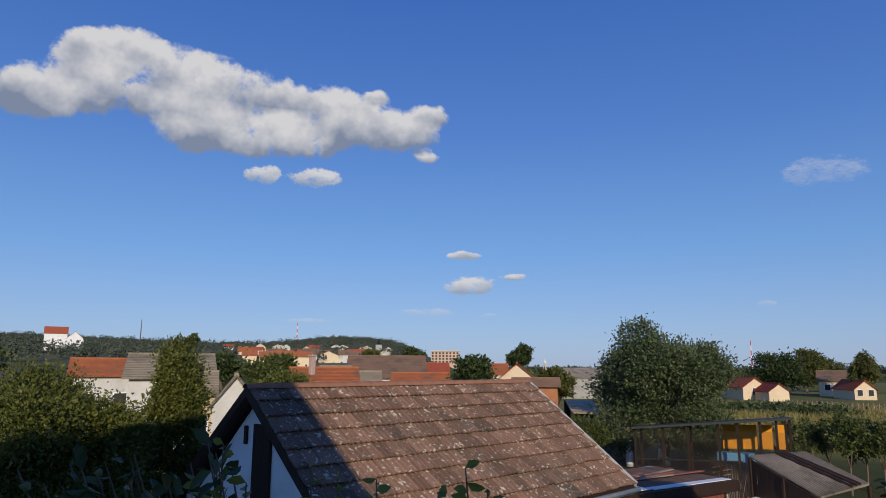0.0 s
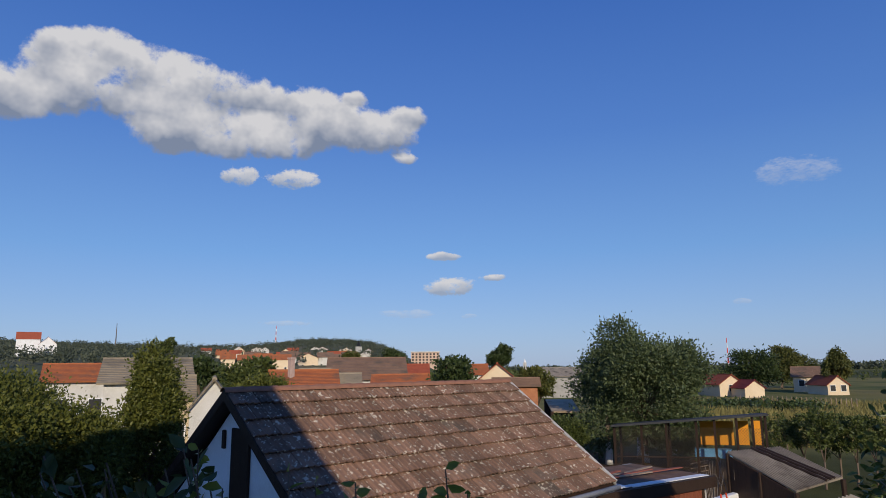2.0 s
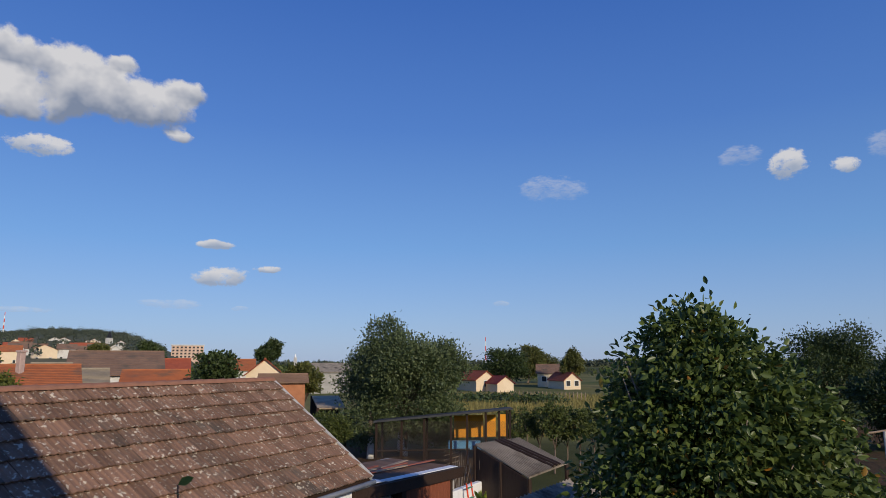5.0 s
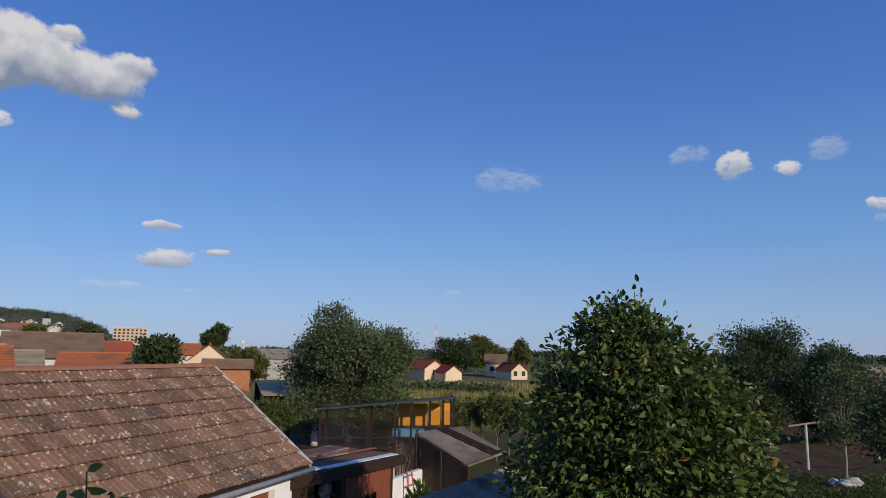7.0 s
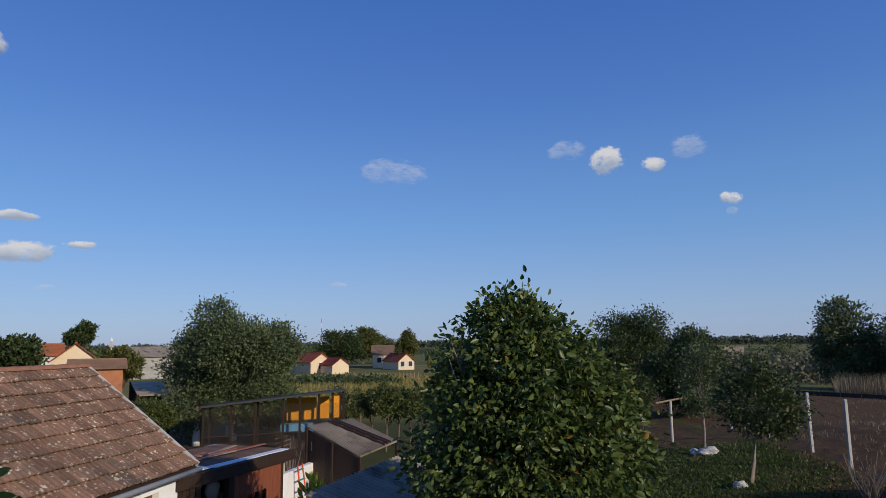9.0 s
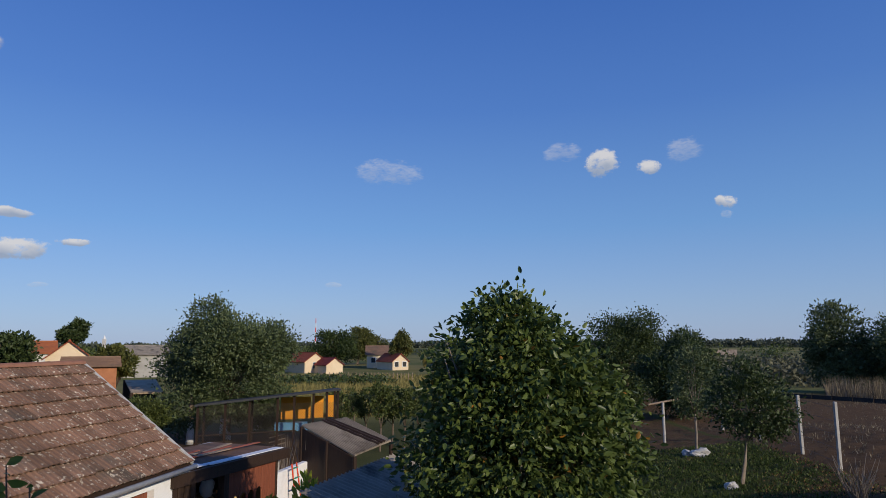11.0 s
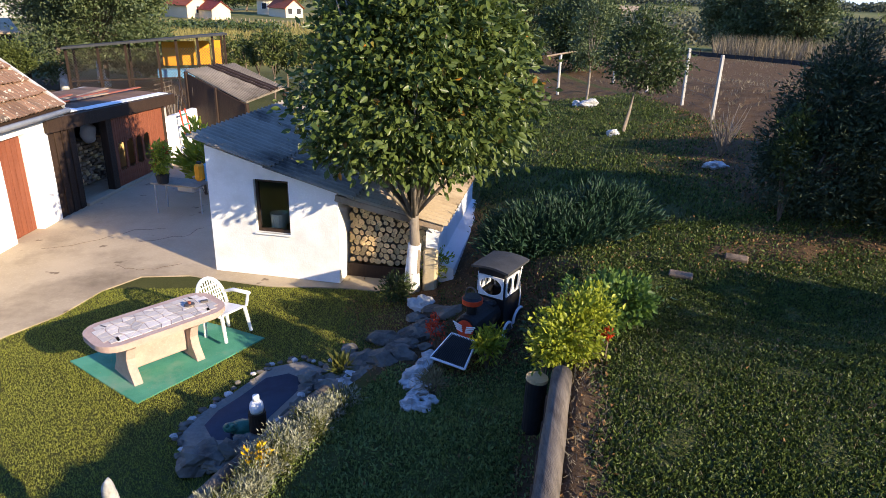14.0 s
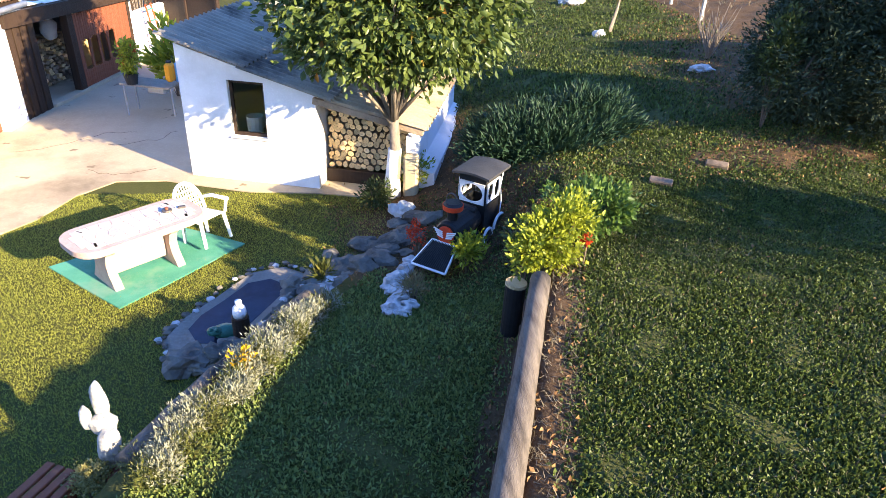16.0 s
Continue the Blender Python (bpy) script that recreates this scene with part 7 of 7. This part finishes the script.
for r in (-0.2, 0.2):
    put("rail", Geo().tube([GU * r + GN * 0.25 + Vector((0, 0, 0.02)), GU * r * 0.8 + Vector((0, 0, 1.6))], 0.025, 6), REDPAINT, lad)
for k in range(5):
    put("rung", Geo().box(GN * (0.25 - 0.055 * k) + Vector((0, 0, 0.25 + 0.3 * k)), (0.36, 0.07, 0.025), GM), MAT_GREEN, lad)

# ---- hen run with an orange board, and the tin-roofed shack ----
run = thing("hen_run", "tall wire-mesh run with a thin sloping roof", "cage")
RA, RB = far(23.0, 33.2), far(11.8, 33.0)
ru = (RB - RA).normalized()
rn = Vector((-ru.y, ru.x, 0))
rn = rn if rn.dot(RA) > 0 else -rn
RL = (RB - RA).length


def rp3(f, back, z):
    return RA + ru * (f * RL) + rn * back + Vector((0, 0, z))


def rtop(f):
    return 2.5 + 0.62 * f


put("roof", Geo().slab([rp3(-0.02, -0.25, rtop(0) + 0.08), rp3(1.02, -0.25, rtop(1) + 0.08), rp3(1.02, 2.6, rtop(1) - 0.06), rp3(-0.02, 2.6, rtop(0) - 0.06)], 0.09), ROOFBLACK, run, "thin dark sheet roof")
posts = (0.0, 0.19, 0.36, 0.56, 0.68, 0.82, 0.92, 1.0)
for f in posts:
    put("post", Geo().box(rp3(f, 0, rtop(f) / 2), (0.09, 0.09, rtop(f)), None), DARKWOOD, run)
    if f in (0.0, 0.36, 0.68, 1.0):
        put("post", Geo().box(rp3(f, 2.4, rtop(f) / 2 - 0.09), (0.09, 0.09, rtop(f) - 0.18), None), DARKWOOD, run)
for z in (0.35, 1.15):
    a_, b_ = rp3(0, 0, z), rp3(0.7, 0, z + 0.1)
    put("rail", Geo().tube([a_, b_], 0.035, 6), DARKWOOD, run)
g = Geo()
NW = 56
for i in range(-20, NW):
    for sgn in (1, -1):
        f0, f1 = i / NW, (i + 19) / NW
        z0, z1 = (0.1, 2.55) if sgn > 0 else (2.55, 0.1)
        c0, c1 = max(f0, 0), min(f1, 0.98)
        if c1 <= c0:
            continue
        k0, k1 = (c0 - f0) / (f1 - f0), (c1 - f0) / (f1 - f0)
        g.tube([rp3(c0, -0.03, z0 + (z1 - z0) * k0), rp3(c1, -0.03, z0 + (z1 - z0) * k1)], 0.008, 3, False)
tagged(put("wire_mesh", g, WIRE, run, "diamond wire mesh"), kind="stuff")
for f0, f1 in ((0.58, 0.68), (0.69, 0.81), (0.83, 0.91), (0.93, 0.99)):
    put("orange_board", Geo().box(rp3((f0 + f1) / 2, 2.2, 1.98 + 0.2 * f0), ((f1 - f0) * RL, 0.05, 1.1), Matrix(((ru.x, rn.x, 0), (ru.y, rn.y, 0), (0, 0, 1)))), ORANGE, run, "bright orange board")
put("blue_box", Geo().box(rp3(0.66, 1.2, 1.3), (1.6, 0.6, 0.4), Matrix(((ru.x, rn.x, 0), (ru.y, rn.y, 0), (0, 0, 1))), 0.03), BLUE, run, "pale blue box on a shelf")
for k in range(5):
    put("ladder_rung", Geo().tube([rp3(0.5, 1.5, 0.3 + 0.22 * k), rp3(0.62, 1.5, 0.5 + 0.22 * k)], 0.025, 5), LOGWOOD, run)
shk = thing("shack", "open shack with a weathered sheet roof", "shed")


def at_el(az_, e_, d):
    return far(az_, d, 5.3 + 0.08 - d * math.tan(radians(-e_)))


q = [at_el(14.74, -6.75, 23.5), at_el(11.03, -6.25, 24.4), at_el(7.24, -8.15, 22.8), at_el(10.3, -9.3, 21.6)]
put("roof", Geo().slab(q, 0.05), SHACKROOF, shk, "weathered tan roof sheets")
for k in range(22):
    f = (k + 0.5) / 22
    put("roof_rib", Geo().tube([q[0].lerp(q[1], f) + Vector((0, 0, 0.02)), q[3].lerp(q[2], f) + Vector((0, 0, 0.02))], 0.016, 6), SHACKROOF, shk)
for k, f in ((0, 0.45), (1, 0.55), (2, 0.62)):
    put("strip", Geo().tube([q[0].lerp(q[1], f) + Vector((0, 0, 0.05)), q[3].lerp(q[2], f + 0.2) + Vector((0, 0, 0.05))], 0.045, 6), DARKWOOD, shk)
for p in (*q, q[0].lerp(q[3], 0.5)):
    put("post", Geo().tube([(p.x, p.y, 0), (p.x, p.y, p.z - 0.05)], 0.07, 8), DARKWOOD, shk)
# the open side's inner shade is put in as a dark sheet
a_, b_ = q[0], q[3]
put("side_panel", Geo().add([(a_.x, a_.y, 0), (b_.x, b_.y, 0), b_ - Vector((0, 0, 0.08)), a_ - Vector((0, 0, 0.08)), (a_.x - 0.05, a_.y, 0), (b_.x - 0.05, b_.y, 0), b_ - Vector((0.05, 0, 0.08)), a_ - Vector((0.05, 0, 0.08))], [(0, 1, 2, 3), (7, 6, 5, 4), (0, 4, 5, 1), (1, 5, 6, 2), (2, 6, 7, 3), (3, 7, 4, 0)]), DARKWOOD, shk, "dark sheet put in for the shaded interior")
put("back_panel", Geo().slab([Vector((q[0].x, q[0].y, 1.9)), Vector((q[1].x, q[1].y, 1.9)), Vector((q[1].x, q[1].y + 0.1, 0)), Vector((q[0].x, q[0].y + 0.1, 0))], 0.05), DARKWOOD, shk)
for i, (s_, b_) in enumerate(((7.6, 0.6), (8.2, 0.9), (8.9, 0.5))):
    p = gp(s_, b_, 0)
    bb = thing("bare_sapling", "thin leafless sapling behind the garden wall", "tree", p)
    for k in range(7):
        e = Vector((rng.normal(0, 0.35), rng.normal(0, 0.35), rng.uniform(1.7, 2.5)))
        put("stem", Geo().tube([(0, 0, 0), e * 0.5 + Vector((0, 0, 0.15)), e], [0.018, 0.012, 0.004], 5), TREEBARK, bb)
bush("red_flowers", "red flowering bush beside the shack", "shrub", [(*far(8.6, 19.5)[:2], 1.5, 0.5, 0.5, 0.35)], 30, 8, 0.05, 0.09, L_RED, 0.6, stems=6)
bush("flower_foliage", "green foliage below the red flowers", "shrub", [(*far(8.8, 19.4)[:2], 1.1, 0.7, 0.6, 0.6)], 90, 12, 0.08, 0.12, L_MID, 0.5, stems=8)
ds = thing("old_barn", "low dark barn with a grey sheet roof", "shed")
q = [at_el(28.4, -2.75, 46), at_el(26.2, -2.75, 46), at_el(25.6, -3.75, 41), at_el(27.9, -3.75, 41)]
put("roof", Geo().slab(q, 0.08), OLDSHEET, ds)
for p in q:
    put("post", Geo().tube([(p.x, p.y, 0), (p.x, p.y, p.z)], 0.1, 8), DARKWOOD, ds)
put("back_wall", Geo().slab([Vector((q[0].x, q[0].y, q[0].z - 0.1)), Vector((q[1].x, q[1].y, q[1].z)), Vector((q[1].x, q[1].y + 0.1, 0)), Vector((q[0].x, q[0].y + 0.1, 0))], 0.08), DARKWOOD, ds)

# ---- grass ----


def scatter(n, x0, x1, y0, y1, keep, dens=None):
    p = np.stack([rng.uniform(x0, x1, n), rng.uniform(y0, y1, n)], 1)
    k = keep(p[:, 0], p[:, 1])
    p = p[k > rng.random(n)]
    return np.concatenate([p, height(p[:, 0], p[:, 1])[:, None]], 1)


def patch(x, y, f, s):
    return 0.5 + 0.5 * np.sin(x * f + s + 1.7 * np.sin(y * f * 0.8 + s)) * np.sin(y * f * 1.1 + 2 * s + 1.3 * np.sin(x * f * 0.9))


def inside(poly, x, y):
    c = np.zeros(x.shape, bool)
    for (x0, y0), (x1, y1) in zip(poly, poly[1:] + poly[:1]):
        c ^= ((y0 > y) != (y1 > y)) & (x < (x1 - x0) * (y - y0) / (y1 - y0 + 1e-12) + x0)
    return c


def left_lawn(x, y):
    return (side(LOG_L, x, y) < -0.1) * (~inside(edge, x, y)) * (~inside(rim, x, y)) * (y < 11.2) * (x < 0.4) * (1 - 0.7 * bare(x, y)) * (~inside([(-4.5, 8.68), (-3.2, 7.56), (-1.83, 9.26), (-2.95, 9.88)], x, y) + 0.03)


def up_(n):
    return np.tile([0, 0, 1.0], (n, 1))


p = scatter(260000, -7, 0.4, 3.6, 11.3, left_lawn)
tagged(leaves("lawn_grass", p, 0.032, 0.0075, L_GRASS, None, along=up_(len(p)), spread=0.9, shape=3), "short mown lawn grass", "grass", kind="stuff")
p = scatter(150000, -2, 3.2, 2.6, 8.5, lambda x, y: (side(LOG_L, x, y) > 0.25) * (side(LOG_R, x, y) < -0.15) * (1 - 0.9 * bare(x, y)) * (0.35 + 0.65 * patch(x, y, 2.3, 0.4)) * (y < 8.0))
tagged(leaves("terrace_grass", p, 0.055, 0.022, L_TERRACE, None, along=up_(len(p)), spread=1.6, shape=4), "shaded grass of the middle terrace", "grass", kind="stuff")
upper = lambda x, y: np.where(y < 8.0, side(LOG_R, x, y) > 0.28, x - 0.12 * (y - 9) > 0.7) * (1 - 0.92 * bare(x, y)) * (x < 9.5)
p = scatter(640000, 1.0, 9.0, 2.2, 10.5, lambda x, y: upper(x, y) * (0.55 + 0.45 * patch(x, y, 3.1, 1.2)))
tagged(leaves("clover_lawn", p, 0.042, 0.027, L_CLOVER, None, along=up_(len(p)), spread=1.7, shape=4), "clover-rich uneven upper lawn", "grass", kind="stuff")
p = scatter(150000, 1.0, 9.5, 9.0, 24.0, lambda x, y: upper(x, y) * (0.2 + 0.8 * patch(x, y, 2.2, 2.2)) * smooth(1.0, 2.2, x - 0.12 * (y - 9)))
tagged(leaves("slope_grass", p, 0.075, 0.03, L_CLOVER, None, along=up_(len(p)), spread=1.3, shape=4), "patchy grass of the rising garden", "grass", kind="stuff")
p = scatter(30000, -0.6, 9.5, 2.6, 22.0, lambda x, y: (bare(x, y) > 0.25) * 0.9 + 0.07)
p[:, 2] += 0.012
tagged(leaves("leaf_litter", p, 0.05, 0.03, L_LITTER, None, along=np.tile([0, 0, 0.1], (len(p), 1)), spread=1.2, shape=4), "dry fallen leaves on soil and grass", "leaves", kind="stuff")
p = scatter(8000, 1.1, 3.0, 2.6, 7.0, lambda x, y: (side(LOG_R, x, y) > 0.1) * (side(LOG_R, x, y) < 0.45))
tagged(leaves("dry_straw", p, 0.09, 0.008, L_STRAW, None, along=np.tile([0, 0, 0.3], (len(p), 1)), spread=1.6, shape=3), "dry straw behind the retaining log", "straw", kind="stuff")
p = scatter(90000, 1.6, 9.0, 2.4, 11.0, lambda x, y: upper(x, y) * patch(x, y, 1.3, 3.1))
tagged(leaves("dry_thatch", p, 0.07, 0.006, L_STRAW, None, along=np.tile([0, 0, 0.35], (len(p), 1)), spread=1.4, shape=3), "dry blades among the upper lawn", "grass", kind="stuff")
p = scatter(26000, 9.3, 26, 14, 42, lambda x, y: 0.5 * patch(x, y, 1.1, 0.2) ** 2)
tagged(leaves("plot_weeds", p, 0.14, 0.022, L_STRAW, None, along=up_(len(p)), spread=0.8, shape=3), "dry weeds on the ploughed plot", "weeds", kind="stuff")

# ---- roof tiles of the white house, last ----
SL = math.hypot(RIDGE_W, RIDGE_Z - 2.55)
rows_, cols = 9, 31
tw_, tl = ROOF_L / cols, SL / rows_
sdir, udir = -HU, (hp(0, RIDGE_W, RIDGE_Z) - hp(0, 0, 2.55)).normalized()
ndir = sdir.cross(udir)
ndir = ndir if ndir.z > 0 else -ndir
prof = [(-0.5, 0.0), (-0.42, 0.022), (-0.3, 0.026), (-0.2, 0.006), (0.0, 0.006), (0.1, 0.026), (0.2, 0.026), (0.3, 0.006), (0.48, 0.004)]
g = Geo()
vs = []
for yy, lift in ((0.0, 0.07), (1.1, 0.008)):
    for dz in (0.0, -0.03):
        vs += [(x * tw_, yy * tl, z + lift + dz) for x, z in prof]
n = len(prof)
fs = []
for i in range(n - 1):
    fs += [(i, i + 1, 2 * n + i + 1, 2 * n + i), (i, n + i, n + i + 1, i + 1)]
fs += [(0, 2 * n, 3 * n, n), (n - 1, 2 * n - 1, 4 * n - 1, 3 * n - 1)]
tile_mesh = Geo().add(vs, fs).mesh("tile", TILE)
for r in range(rows_):
    for c in range(cols):
        o = hp(0, 0, 2.55) + sdir * ((c + 0.5) * tw_ + rng.normal(0, 0.004)) + udir * (r * tl + rng.normal(0, 0.008)) + ndir * rng.uniform(-0.004, 0.006)
        t = put("tile", tile_mesh, None, roof)
        t.matrix_world = Matrix.Translation(o) @ Matrix((sdir, udir, ndir)).transposed().to_4x4() @ Matrix.Rotation(rng.normal(0, 0.012), 4, "Z")
cap = Geo()
N = 8
vs = [(math.cos(math.pi * i / N) * rr, y, math.sin(math.pi * i / N) * rr * 0.8 + zz) for y, rr, zz in ((0, 0.125, 0.0), (0.40, 0.11, 0.0), (0.0, 0.105, 0.0), (0.40, 0.095, 0.0)) for i in range(N + 1)]
m = N + 1
fs = []
for i in range(N):
    fs += [(i, m + i, m + i + 1, i + 1), (2 * m + i, 2 * m + i + 1, 3 * m + i + 1, 3 * m + i), (i, i + 1, 2 * m + i + 1, 2 * m + i)]
cap_mesh = cap.add(vs, fs).mesh("ridge_tile", RIDGE)
for i in range(23):
    o = hp(0, RIDGE_W, RIDGE_Z + 0.0) + sdir * (i * ROOF_L / 23)
    t = put("ridge_tile", cap_mesh, None, roof)
    t.matrix_world = Matrix.Translation(o) @ Matrix((-HV, sdir, Vector((0, 0, 1)))).transposed().to_4x4() @ Matrix.Rotation(rng.normal(0, 0.02), 4, "Z")
# pale mortar along the far verge
put("verge", Geo().slab([hp(-0.05, -0.04, 2.62), hp(0.05, -0.04, 2.62), hp(0.05, RIDGE_W, RIDGE_Z + 0.08), hp(-0.05, RIDGE_W, RIDGE_Z + 0.08)], 0.09), CONC_POST, roof, "pale mortar verge strip")
